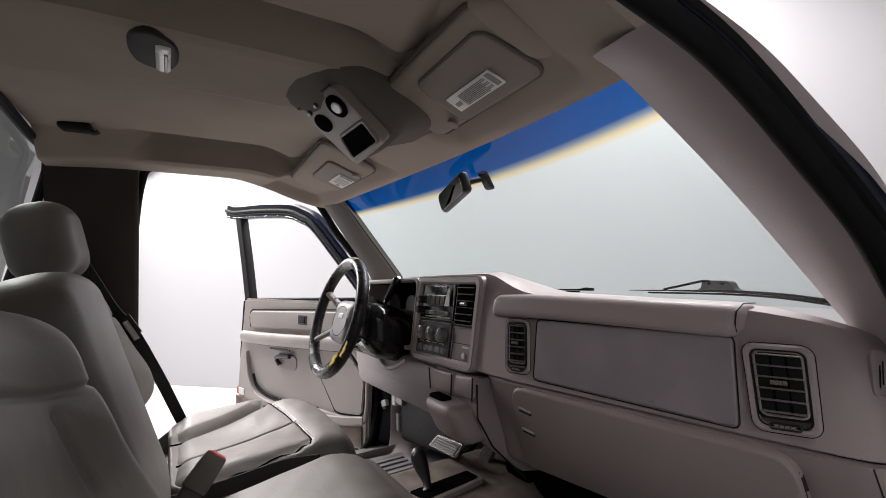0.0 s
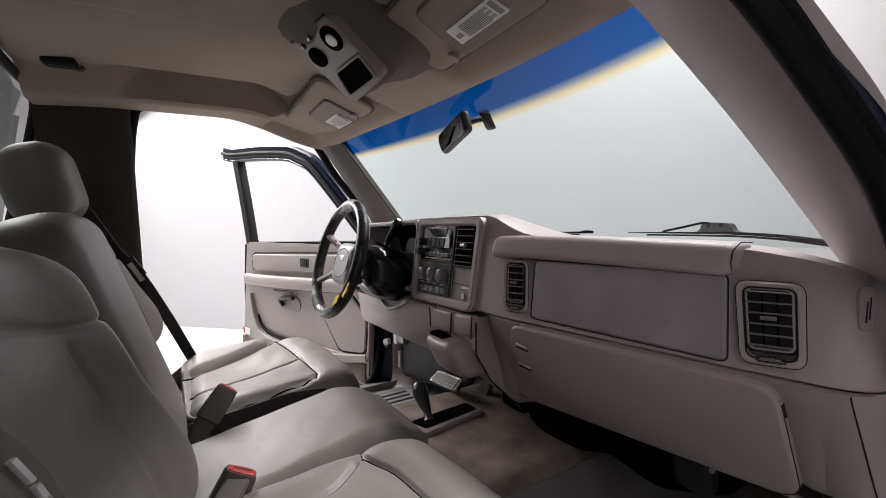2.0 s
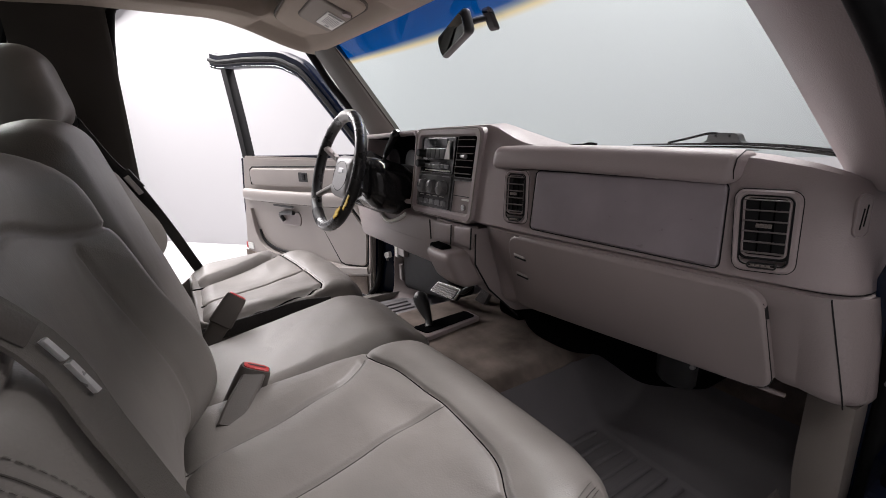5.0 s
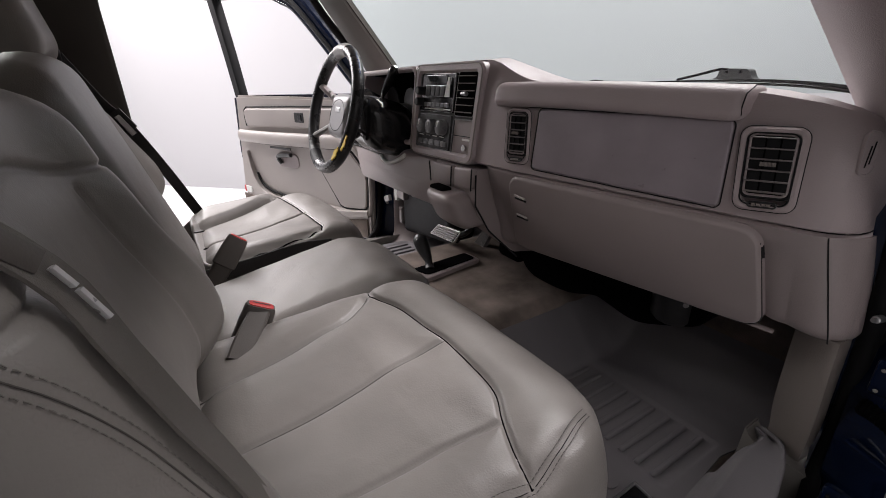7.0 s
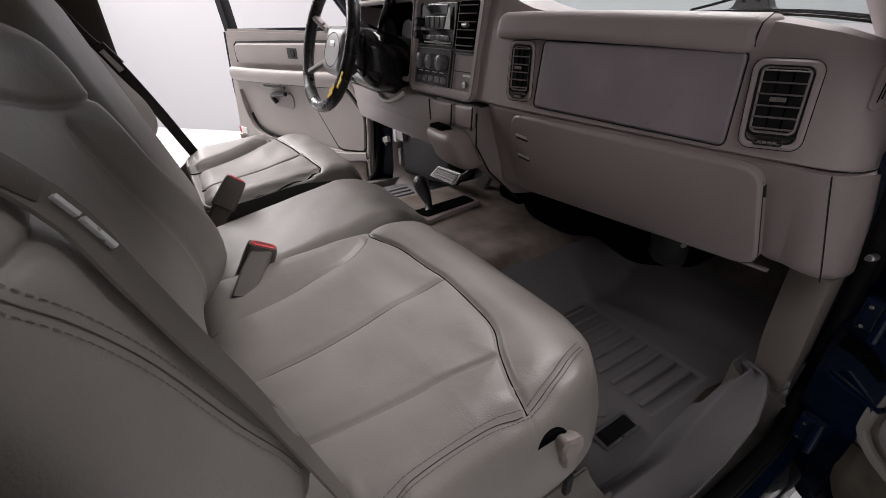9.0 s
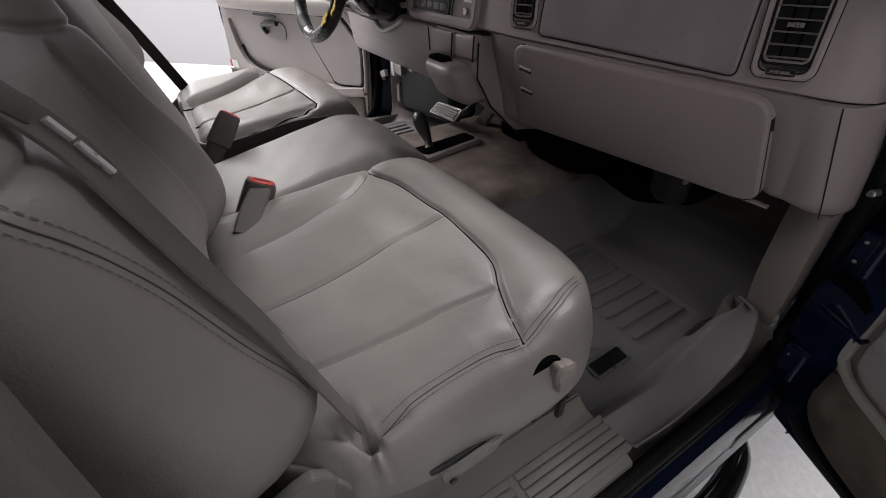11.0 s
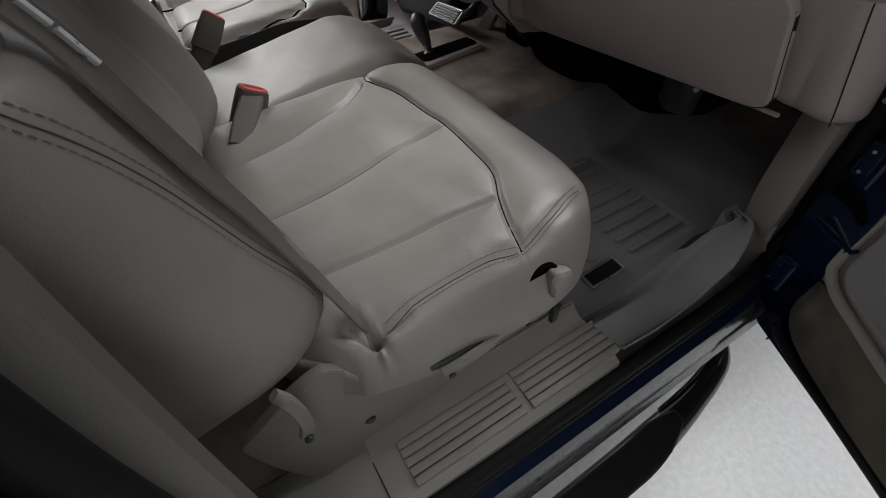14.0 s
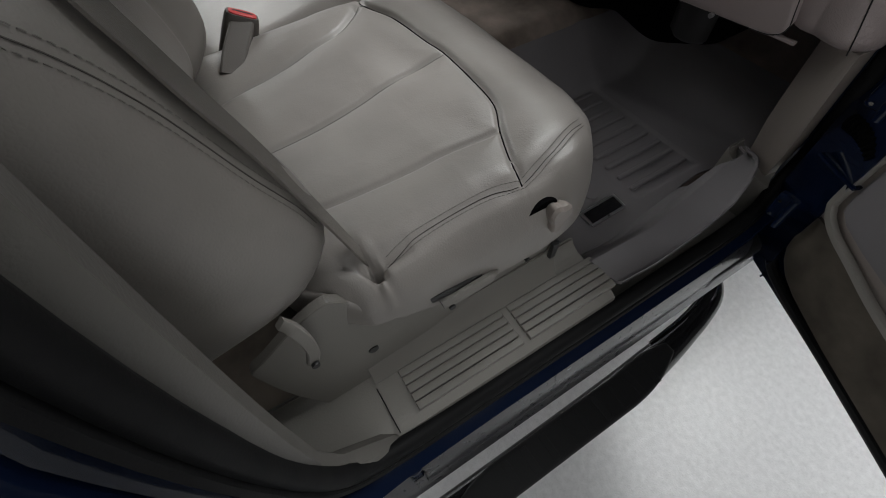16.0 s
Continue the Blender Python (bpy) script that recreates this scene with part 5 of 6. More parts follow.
def ribs_of(parent, sx):
    for k in range(9):
        x = 0.372 + 0.0359 * k
        yy0, yy1 = -0.084, 0.074 + 0.0016 * k
        g = soft_block((0.011, yy1 - yy0, 0.012), 0.0042, (2, 6, 2))
        part("rib", ([(sx * (v[0] + x), v[1] + (yy0 + yy1) / 2, v[2] + 0.6905) for v in g[0]], g[1] if sx > 0 else [q[::-1] for q in g[1]]), MAT, parent)


for sx, lab in ((1, "dark grey deep-ribbed rubber floor mat on the passenger side"), (-1, "dark grey deep-ribbed rubber floor mat on the driver's side")):
    fm = thing("floor_mat", lab, "floor mat", "rubber floor mats")
    for name, fn, nu, nv, lab in (("tray", mat_point, 110, 100, "moulded rubber tray"), ("sill_flap", flap_point, 60, 50, "raised rubber side over the door sill")):
        if sx < 0 and name == "sill_flap":
            continue
        g = sheet(fn, nu, nv, 0.005)
        part(name, g if sx > 0 else mirror_geo(g), MAT, fm, lab, 60)
    ribs_of(fm, sx)
    if sx > 0:
        put, w, h = quad_map((0.655, -0.132, 0.702), (0.694, -0.135, 0.703), (0.696, -0.228, 0.703), (0.657, -0.226, 0.702))
        part("badge_frame", frame_ring((put(0, 1), put(1, 1), put(1, 0), put(0, 0)), 0.0045, 0.006, 0.003, 0.001, 0.003), SILVER, fm, "pale frame round the mat's badge")
        part("badge", panel((put(0.1, 0.96), put(0.9, 0.96), put(0.9, 0.04), put(0.1, 0.04)), 0.004, 0.002, 0.0005), GLOSSBLACK, fm, "dark badge plate")
        part("plug", tube([(0.625, -0.165, 0.692), (0.625, -0.165, 0.698)], 0.016, 16), MAT, fm, "round fixing plug")

# ================= seat hardware =================
knob = part("adjuster", loft([[(0.750, -0.476 + 0.025 * math.cos(a), 0.993 + 0.021 * math.sin(a)) for a in np.linspace(0, 2 * math.pi, 25)[:-1]], [(0.7725, -0.480 + 0.024 * math.cos(a), 0.990 + 0.020 * math.sin(a)) for a in np.linspace(0, 2 * math.pi, 25)[:-1]]]), SEAL, pseat, "dark adjuster socket")
kb = pose(0.768, -0.472, 0.992, 0, 90, 0)
g = []
for r, z in ((0.014, -0.004), (0.015, 0.004), (0.019, 0.010), (0.020, 0.018), (0.016, 0.022)):
    g.append([kb @ Vector(((r + 0.004 * math.cos(3 * a + 0.6)) * math.cos(a) * 1.15 + 0.006, (r + 0.004 * math.cos(3 * a + 0.6)) * 0.75 * math.sin(a) + 0.008, z)) for a in np.linspace(0, 2 * math.pi, 37)[:-1]])
part("adjuster_knob", loft(g), VINYL, knob, "light plastic grip")

lever = thing("seat_lever", "taupe seat slide lever in a slot of the seat base", "seat lever")
part("slot", tube2(smooth_path([(0.779, -0.642, 0.948), (0.783, -0.618, 0.948), (0.783, -0.592, 0.946), (0.780, -0.572, 0.940)], 4), 0.013, 0.005, (1, 0, 0)), BLACK, lever, "dark slot")
part("blade", tube2(smooth_path([(0.787, -0.630, 0.938), (0.790, -0.610, 0.942), (0.790, -0.585, 0.944), (0.786, -0.560, 0.936), (0.782, -0.550, 0.930)], 4), 0.015, 0.007, (1, 0, 0.2)), SEATPLASTIC, lever)
part("pivot", tube([(0.786, -0.620, 0.932), (0.795, -0.620, 0.932)], 0.0045, 10), BLACK, lever)
part("skirt_foot", sheet(lambda u, v: (0.7485 + 0.021 * v ** 1.6, -0.735 + 0.33 * u, 0.835 - 0.0575 * v), 12, 8, 0.003), SEATPLASTIC, pseat, "lower edge of the seat skirt")
recl = thing("recliner_bracket", "worn taupe recliner bracket with a bolt at the backrest's foot", "bracket")
part("plate", tube2(smooth_path([(0.772, -0.788, 1.042), (0.779, -0.781, 1.034), (0.781, -0.777, 1.010), (0.781, -0.777, 0.982), (0.778, -0.783, 0.955)], 4), 0.013, 0.007, (1, 0.1, 0)), SEATPLASTIC, recl)
part("bolt", tube([(0.779, -0.782, 0.956), (0.786, -0.782, 0.956)], 0.0045, 8), BLACK, recl)
part("hole", tube([(0.7525, -0.718, 0.862), (0.7612, -0.718, 0.862)], 0.007, 12), BLACK, pseat, "small dark hole")
part("hole", tube([(0.7525, -0.47, 0.866), (0.7612, -0.47, 0.866)], 0.004, 10), BLACK, pseat)
part("clip", box(0.752, 0.760, -0.420, -0.408, 0.825, 0.862, 0.002), BLACK, pseat, "black clip")


# stitching beside the seams of the passenger seat
def drape(points, ob, direction=(0, 0, -1), lift=0.0012, start=0.3):
    """Let a line of points fall onto a mesh."""
    from mathutils.bvhtree import BVHTree
    me = ob.data
    tree = BVHTree.FromPolygons([v.co for v in me.vertices], [p.vertices for p in me.polygons])
    d = Vector(direction).normalized()
    out = []
    for p in points:
        hit = tree.ray_cast(Vector(p) - d * start, d)
        if hit[0] is not None:
            out.append(hit[0] - d * lift)
    return out


def offset_line(line, o):
    res = []
    for i, (x, y) in enumerate(line):
        a, b = line[max(0, i - 1)], line[min(len(line) - 1, i + 1)]
        dx, dy = b[0] - a[0], b[1] - a[1]
        n = math.hypot(dx, dy)
        res.append((x - dy / n * o, y + dx / n * o))
    return res


for seat, sx in ((pseat, 1), (dseat, -1)):
    dy = 0.0 if sx > 0 else 0.07
    cu = [o for o in seat.children if o.name.startswith("cushion")][0]
    bk = [o for o in seat.children if o.name.startswith("backrest")][0]
    for s in (SEAMS[4], SEAMS[5]) if sx > 0 else (DSEAMS[2],):
        for o in (-0.0048, 0.0048):
            ln = drape([(sx * x, y + dy, 1.0) for x, y in offset_line(s, o)], cu)
            if len(ln) > 2:
                part("stitching", stitches(ln, 0.0060, 0.0038, 0.00045), THREAD, seat, "dark double stitching")
    for k, s in enumerate(SEAMS if sx > 0 else DSEAMS):
        ln = drape([(sx * x, y + dy, 1.0) for x, y in s], cu, lift=(0.0005 if k == 1 else 0.0002) if sx > 0 else 0.0012)
        if len(ln) > 2 and (sx < 0 or k != 3):
            part("seam", tube(ln, (0.0009 if k == 1 else 0.0004 if k in (4, 5) else 0.0008) if sx > 0 else 0.0021, 6), SEAL if sx < 0 or k in (1, 4, 5) else THREAD, seat, "dark sewn crease")
    # the side seam of the backrest: front leather meets side panel
    side = [(0.742, -0.824, 1.312), (0.7367, -0.8145, 1.2958), (0.7315, -0.8035, 1.2788), (0.7243, -0.7917, 1.2546), (0.7147, -0.7783, 1.2196), (0.712, -0.755, 1.16), (0.71, -0.735, 1.115), (0.71, -0.725, 1.085)]
    side = smooth_path(side, 5)
    for o in (-0.006, 0.0, 0.006):
        ln = drape([(sx * q.x, q.y + o * 0.4 - (0.040 if sx < 0 else 0), q.z + o) for q in side], bk, (-sx * 0.75, -0.10, -0.45), 0.0006, 0.12)
        if len(ln) > 2:
            if o == 0.0:
                part("side_seam", tube(ln, 0.0005, 6), THREAD, seat, "dark sewn seam")
            else:
                part("stitching", stitches(ln, 0.0054, 0.0034, 0.00040), STITCH, seat, "dark double stitching")


# ================= seat belts and buckles =================
BUCKLE = material("taupe_buckle_plastic", (0.085, 0.075, 0.068), 0.5, grain=0.3, grain_scale=600)
WEB = material("grey_belt_webbing", (0.133, 0.121, 0.108), 0.8, grain=0.8, grain_scale=900, vary=0.08)
WEB_DARK = material("dark_belt_webbing", (0.035, 0.034, 0.034), 0.7, grain=0.8, grain_scale=900, vary=0.08)


def ribbon(pts, sides, width, thick=0.0022):
    """A flat strap along the points; sides: the direction across it at each."""
    rings = []
    for p, s in zip(pts, sides):
        p, s = Vector(p), Vector(s).normalized() * width / 2
        rings.append((p, s))
    out = []
    m = len(rings)
    for i, (p, s) in enumerate(rings):
        t = (rings[min(m - 1, i + 1)][0] - rings[max(0, i - 1)][0]).normalized()
        n = t.cross(s).normalized() * thick / 2
        out.append([p - s + n, p - s * 0.9 + n * 1.3, p + s * 0.9 + n * 1.3, p + s + n, p + s - n, p - s - n])
    return loft(out)


PB = [((0.80, -0.925, 1.515), (0.765, -0.92, 1.49)), ((0.745, -0.850, 1.405), (0.703, -0.843, 1.400)), ((0.716, -0.802, 1.328), (0.673, -0.793, 1.324)), ((0.724, -0.782, 1.281), (0.683, -0.770, 1.267)),
      ((0.729, -0.764, 1.231), (0.692, -0.750, 1.212)), ((0.734, -0.746, 1.187), (0.703, -0.731, 1.161)), ((0.737, -0.722, 1.110), (0.708, -0.707, 1.080)), ((0.736, -0.695, 1.018), (0.716, -0.682, 0.990)), ((0.726, -0.680, 0.955), (0.706, -0.666, 0.93))]
pe1, pe2 = smooth_path([a for a, b in PB], 4), smooth_path([b for a, b in PB], 4)
pb = [(a + b) / 2 for a, b in zip(pe1, pe2)]
psd = [b - a for a, b in zip(pe1, pe2)]
pb = [p - s * 0.05 + Vector((0.55, 0.10, 0.82)) * 0.006 for p, s in zip(pb, psd)]
pbelt = thing("passenger_seat_belt", "grey woven seat belt over the passenger seat's bolster", "seat belt", "seat belts")
part("webbing", ribbon(pb, psd, 0.034), WEB, pbelt, "grey woven webbing", 60)
LN = (0.6, 0.7, 0.25)
part("latch_plate", tube2([(0.722, -0.812, 1.362), (0.713, -0.805, 1.350), (0.706, -0.797, 1.337)], 0.013, 0.006, LN), BUCKLE, pbelt, "grey latch housing")
part("tongue", tube2([(0.7045, -0.793, 1.333), (0.7045, -0.787, 1.321)], 0.0030, 0.004, LN), PALESTEEL, pbelt, "bright steel tongue")
part("tongue_tip", tube2([(0.7045, -0.786, 1.319), (0.7045, -0.778, 1.300)], 0.0030, 0.004, LN), PALESTEEL, pbelt, "bright steel tongue end")

dbl = smooth_path([(-0.735, -0.936, 1.465), (-0.738, -0.872, 1.341), (-0.740, -0.822, 1.270), (-0.745, -0.750, 1.118), (-0.745, -0.677, 0.945), (-0.745, -0.63, 0.84)], 6)
dbelt = thing("driver_seat_belt", "dark woven seat belt hanging beside the driver's seat", "seat belt", "seat belts")
part("webbing", ribbon(dbl, [Vector((0.55, 0.75, 0.4))] * len(dbl), 0.040), WEB_DARK, dbelt, "dark woven webbing", 60)
part("latch_plate", tube2([(-0.735, -0.848, 1.308), (-0.738, -0.815, 1.252)], 0.05, 0.008, (0.8, -0.3, 0.1)), BLACK, dbelt)
part("tongue", tube2([(-0.728, -0.838, 1.298), (-0.730, -0.806, 1.240)], 0.018, 0.004, (0.8, -0.3, 0.1)), STEEL, dbelt, "bright steel tongue")
part("anchor", panel(((-0.722, -0.965, 1.49), (-0.722, -0.925, 1.49), (-0.722, -0.925, 1.445), (-0.722, -0.965, 1.445)), 0.012, 0.012, 0.003), BLACK, dbelt, "black belt anchor")



def buckle(base, top, label, across):
    bk = thing("belt_buckle", label, "belt buckle", "belt buckles")
    base, top = Vector(base), Vector(top)
    ax = (top - base).normalized()
    sd = Vector(across).normalized()
    sd = (sd - ax * sd.dot(ax)).normalized()
    nn = ax.cross(sd)
    L = (top - base).length

    def ring(t, w, d):
        w, d = w * 0.90, d * 0.95
        p = base + ax * L * t
        return [p + sd * w * math.copysign(abs(math.cos(k)) ** 0.5, math.cos(k)) + nn * d * math.copysign(abs(math.sin(k)) ** 0.5, math.sin(k)) for k in np.linspace(0, 2 * math.pi, 29)[:-1]]
    part("stalk", loft([ring(-0.35, 0.022, 0.014), ring(0.10, 0.024, 0.016), ring(0.30, 0.026, 0.017), ring(0.36, 0.026, 0.017)]), BUCKLE, bk, "flexible stalk sleeve")
    part("body", loft([ring(0.30, 0.024, 0.014), ring(0.36, 0.031, 0.020), ring(0.75, 0.029, 0.018), ring(0.95, 0.027, 0.016), ring(1.0, 0.025, 0.014)]), BUCKLE, bk)
    part("button", loft([ring(0.99, 0.022, 0.011), ring(1.012, 0.022, 0.011), ring(1.022, 0.019, 0.008)]), RED, bk, "red release button")
    part("slot", loft([ring(1.02, 0.016, 0.0025), ring(1.024, 0.016, 0.0025)]), BLACK, bk)
    return bk


pbk = buckle((0.258, -0.712, 0.945), (0.260, -0.655, 1.056), "taupe belt buckle with a red button beside the passenger cushion", (0.15, 1, 0.1))
part("sleeve", tube2(smooth_path([(0.346, -0.712, 1.016), (0.316, -0.694, 1.029), (0.284, -0.672, 1.040), (0.266, -0.661, 1.046)], 4), 0.034, 0.018, (0.35, 0.2, 0.9)), BUCKLE, pbk, "dark stalk sleeve")
buckle((-0.160, -0.70, 0.942), (-0.172, -0.628, 1.034), "taupe belt buckle with a red button beside the driver's cushion", (0.15, 1, 0.1))

# black strap that also stands in for shade on the driver's cushion side
lap = smooth_path([(-0.225, -0.74, 0.925), (-0.235, -0.654, 0.925), (-0.238, -0.585, 0.930), (-0.238, -0.511, 0.939), (-0.236, -0.46, 0.943), (-0.230, -0.38, 0.938)], 5)
lapbelt = thing("middle_lap_belt", "black lap belt between driver's and middle cushions, also darkening their shaded gap", "seat belt", "seat belts")
part("webbing", ribbon(lap, [Vector((0.25, 0.0, 1.0))] * len(lap), 0.045), WEB_DARK, lapbelt, "dark woven webbing", 60)

# ================= centre stack =================
radio = part("radio", panel(st(0.075, 0.63, 0.50, 0.915), 0.012, 0.006, 0.002, 0, 0, -0.008), GLOSSBLACK, stack, "black car radio")
GREYBTN = material("grey_buttons", (0.17, 0.17, 0.176), 0.28)
DISPLAY = material("radio_display", (0.03, 0.035, 0.035), 0.1)


def on(put, u0, u1, v0, v1, d):
    return put(u0, v1, d), put(u1, v1, d), put(u1, v0, d), put(u0, v0, d)


part("display", panel(on(sput, 0.17, 0.50, 0.80, 0.885, -0.006), 0.003, 0.003, 0.0006), DISPLAY, radio, "dark radio display")
part("tape_door", panel(on(sput, 0.17, 0.55, 0.66, 0.78, -0.005), 0.004, 0.003, 0.001), GREYBTN, radio)
for k in range(4):
    part("button", panel(on(sput, 0.20 + 0.075 * k, 0.262 + 0.075 * k, 0.665, 0.775, -0.0025), 0.005, 0.003, 0.001), BLACK, radio)
# pale triangle painted onto the radio as a reflection
part("radio_glint", outline_plate([sput(0.50, 0.66, -0.003), sput(0.58, 0.66, -0.003), sput(0.555, 0.86, -0.003), sput(0.535, 0.86, -0.003)], (sput(0, 0, 1) - sput(0, 0)) * 0.001, 0), WHITE, radio, "pale triangle painted on the radio like a reflection")
for k in range(6):
    part("preset", panel(on(sput, 0.17 + 0.066 * k, 0.225 + 0.066 * k, 0.555, 0.60, -0.004), 0.004, 0.002, 0.001), GREYBTN, radio)
for u, v in ((0.115, 0.72), (0.115, 0.60)):
    part("knob", tube([sput(u, v, -0.008), sput(u, v, 0.010), sput(u, v, 0.012)], [0.011, 0.010, 0.008], 16), BLACK, radio, "round radio knob")
clim = part("climate_panel", panel(st(0.075, 0.62, 0.095, 0.475), 0.012, 0.006, 0.002, 0, 0, -0.008), BLACK, stack, "black heater control panel")
for u in (0.19, 0.35, 0.51):
    part("dial", tube([sput(u, 0.34, -0.008), sput(u, 0.34, 0.008), sput(u, 0.34, 0.011)], [0.019, 0.017, 0.012], 20), GREYBTN, clim, "dark heater dial")
    part("pointer", tube([sput(u, 0.35, 0.0115), sput(u, 0.40, 0.0105)], 0.0012, 6), WHITE, clim)
for k in range(5):
    part("button", panel(on(sput, 0.11 + 0.098 * k, 0.195 + 0.098 * k, 0.135, 0.195, -0.004), 0.005, 0.002, 0.001), GREYBTN, clim)
for k in range(4):
    part("mark", panel(on(sput, 0.12 + 0.115 * k, 0.19 + 0.115 * k, 0.232, 0.242, -0.0068), 0.002, 0.001, 0.0003), WHITE, clim)
vt = part("stack_vent", panel(st(0.665, 0.925, 0.475, 0.915), 0.012, 0.008, 0.002, 0, 0, -0.005), SEAL, stack, "dark centre vent")
for k in range(6):
    v = 0.52 + 0.07 * k
    part("slat", tube([sput(0.685, v, -0.002), sput(0.905, v, -0.002)], 0.0024, 6, flat=0.5), VENT, vt)
part("tab", tube([sput(0.77, 0.70, 0.001), sput(0.83, 0.70, 0.001)], 0.005, 8), GREYBTN, vt)
ut = part("utility_panel", panel(st(0.66, 0.93, 0.085, 0.45), 0.012, 0.006, 0.002, 0, 0, -0.010), DASH_SHADED, stack, "taupe switch panel")
part("key_switch", tube([sput(0.85, 0.16, -0.010), sput(0.85, 0.16, -0.004)], 0.007, 14), STEEL, ut, "small key switch")
part("switch_mark", panel(on(sput, 0.80, 0.90, 0.235, 0.255, -0.0085), 0.002, 0.001, 0.0003), WHITE, ut)
part("divider", panel(on(sput, 0.67, 0.92, 0.275, 0.282, -0.0085), 0.002, 0.001, 0.0003), BLACK, ut)

# pale outlines put in for the highlights round the stack's panels
for q in ((0.075, 0.63, 0.50, 0.915), (0.075, 0.62, 0.095, 0.475), (0.66, 0.93, 0.085, 0.45), (0.665, 0.925, 0.475, 0.915)):
    outline(st(*q), 0.006, 0.0013, -0.006, GREYBTN, "edge_glint", stack, 0.001)
for k in range(12):
    part("mark", panel(on(sput, 0.18 + 0.035 * k, 0.205 + 0.035 * k, 0.525, 0.538, -0.0055), 0.002, 0.0008, 0.0003), WHITE, radio)
outline(ST, 0.022, 0.0016, 0.0005, VINYL, "bezel_edge", stack, 0.003)

# ashtray and cup holder under the stack
part("ashtray_left", panel(((-0.010, -0.158, 1.194), (0.088, -0.158, 1.198), (0.088, -0.160, 1.150), (0.0, -0.160, 1.146)), 0.02, 0.008, 0.004, 0.004), DASH_SHADED, dash)
part("ashtray_right", panel(((0.092, -0.158, 1.198), (0.166, -0.155, 1.204), (0.166, -0.157, 1.155), (0.092, -0.160, 1.151)), 0.02, 0.008, 0.004, 0.004), DASH_SHADED, dash)
for a, b in (((-0.014, -0.163, 1.196), (-0.004, -0.166, 1.146)), ((0.090, -0.163, 1.199), (0.090, -0.166, 1.150)), ((0.169, -0.160, 1.205), (0.169, -0.163, 1.154))):
    part("flap_gap", tube([a, b], 0.0018, 6), RUBBER, dash)
cup = part("cup_drawer", soft_block((0.128, 0.10, 0.085), 0.024, (12, 6, 8), lambda P: np.stack([P[:, 0] * (1 - 0.9 * np.clip(-P[:, 2], 0, 1)) + 0.098 - 0.3 * P[:, 2], P[:, 1] - 0.130 - 0.35 * (P[:, 2] + 0.03) - 0.012 * (1 - (P[:, 0] / 0.08) ** 2), P[:, 2] + 1.100], 1)), DASH_SHADED, dash, "rounded cup holder drawer")
part("slot", soft_block((0.060, 0.03, 0.018), 0.006, (4, 3, 2), lambda P: np.stack([P[:, 0] + 0.066, P[:, 1] - 0.180, P[:, 2] + 1.141], 1)), SEAL, cup, "dark slot of the drawer")
part("console_gap", tube([(0.172, -0.150, 1.19), (0.178, -0.155, 1.12), (0.198, -0.13, 1.06), (0.222, -0.06, 0.985)], 0.0022, 6), RUBBER, dash)

# cluster details
for x in (-0.46, -0.33, -0.22):
    part("gauge", tube([(x, -0.042, 1.315), (x, -0.038, 1.315)], 0.045 if x < -0.25 else 0.03, 24), BLACK, dash, "dark round gauge")
part("warning_lamp", panel(((-0.246, -0.046, 1.296), (-0.232, -0.046, 1.298), (-0.232, -0.046, 1.278), (-0.246, -0.046, 1.276)), 0.004, 0.002, 0.001), material("orange_lamp", (0.5, 0.12, 0.06), 0.4), dash, "orange warning lamp")
part("cluster_edge", tube([(-0.55, -0.131, 1.40), (-0.50, -0.135, 1.405), (-0.485, -0.136, 1.38), (-0.482, -0.138, 1.31)], 0.004, 6), VINYL, dash, "pale edge of the cluster hood")

# steering column: stalks, collar, wheel cover ornaments
# the collar's bright highlight is put into its white colour
part("collar", tube(smooth_path([(-0.357, -0.150, 1.176), (-0.321, -0.156, 1.153), (-0.269, -0.160, 1.149), (-0.213, -0.156, 1.165), (-0.178, -0.150, 1.184)], 4), 0.0060, 8), WHITE, col, "collar under the column, white for its highlight")
gl = smooth_path([(-0.305, -0.155, 1.325), (-0.295, -0.150, 1.350), (-0.262, -0.135, 1.400), (-0.245, -0.130, 1.422)], 4)
gear = thing("gear_selector", "black column gear lever with a thick grip", "gear lever")
part("rod", tube(gl[:7], 0.006, 8), STEEL, gear, "bright rod")
part("grip", tube(gl[4:], [0.008, 0.010, 0.012, 0.013, 0.014, 0.015, 0.015, 0.013, 0.007], 10), GLOSSBLACK, gear)
sig = thing("indicator_stalk", "black indicator stalk on the steering column", "stalk")
part("rod", tube(smooth_path([(-0.31, -0.15, 1.28), (-0.25, -0.165, 1.285), (-0.20, -0.18, 1.30)], 4), 0.006, 8), BLACK, sig)
part("ring", tube([(-0.26, -0.163, 1.284), (-0.245, -0.168, 1.286)], 0.008, 10), SILVER, sig)
part("ignition", tube([(-0.29, -0.16, 1.255), (-0.255, -0.20, 1.262)], 0.016, 14), BLACK, col, "ignition barrel")
part("housing", soft_block((0.23, 0.18, 0.16), 0.06, (8, 8, 6), lambda P: np.stack([P[:, 0] - 0.305, P[:, 1] - 0.165, P[:, 2] + 1.256 - 0.3 * P[:, 1]], 1)), GLOSSBLACK, col, "black column housing")
part("column_boot", tube([(-0.36, -0.17, 1.25), (-0.35, -0.06, 1.22)], [0.075, 0.095], 20), BLACK, col)
YELLOW = material("yellow_patch", (0.62, 0.42, 0.02), 0.5)
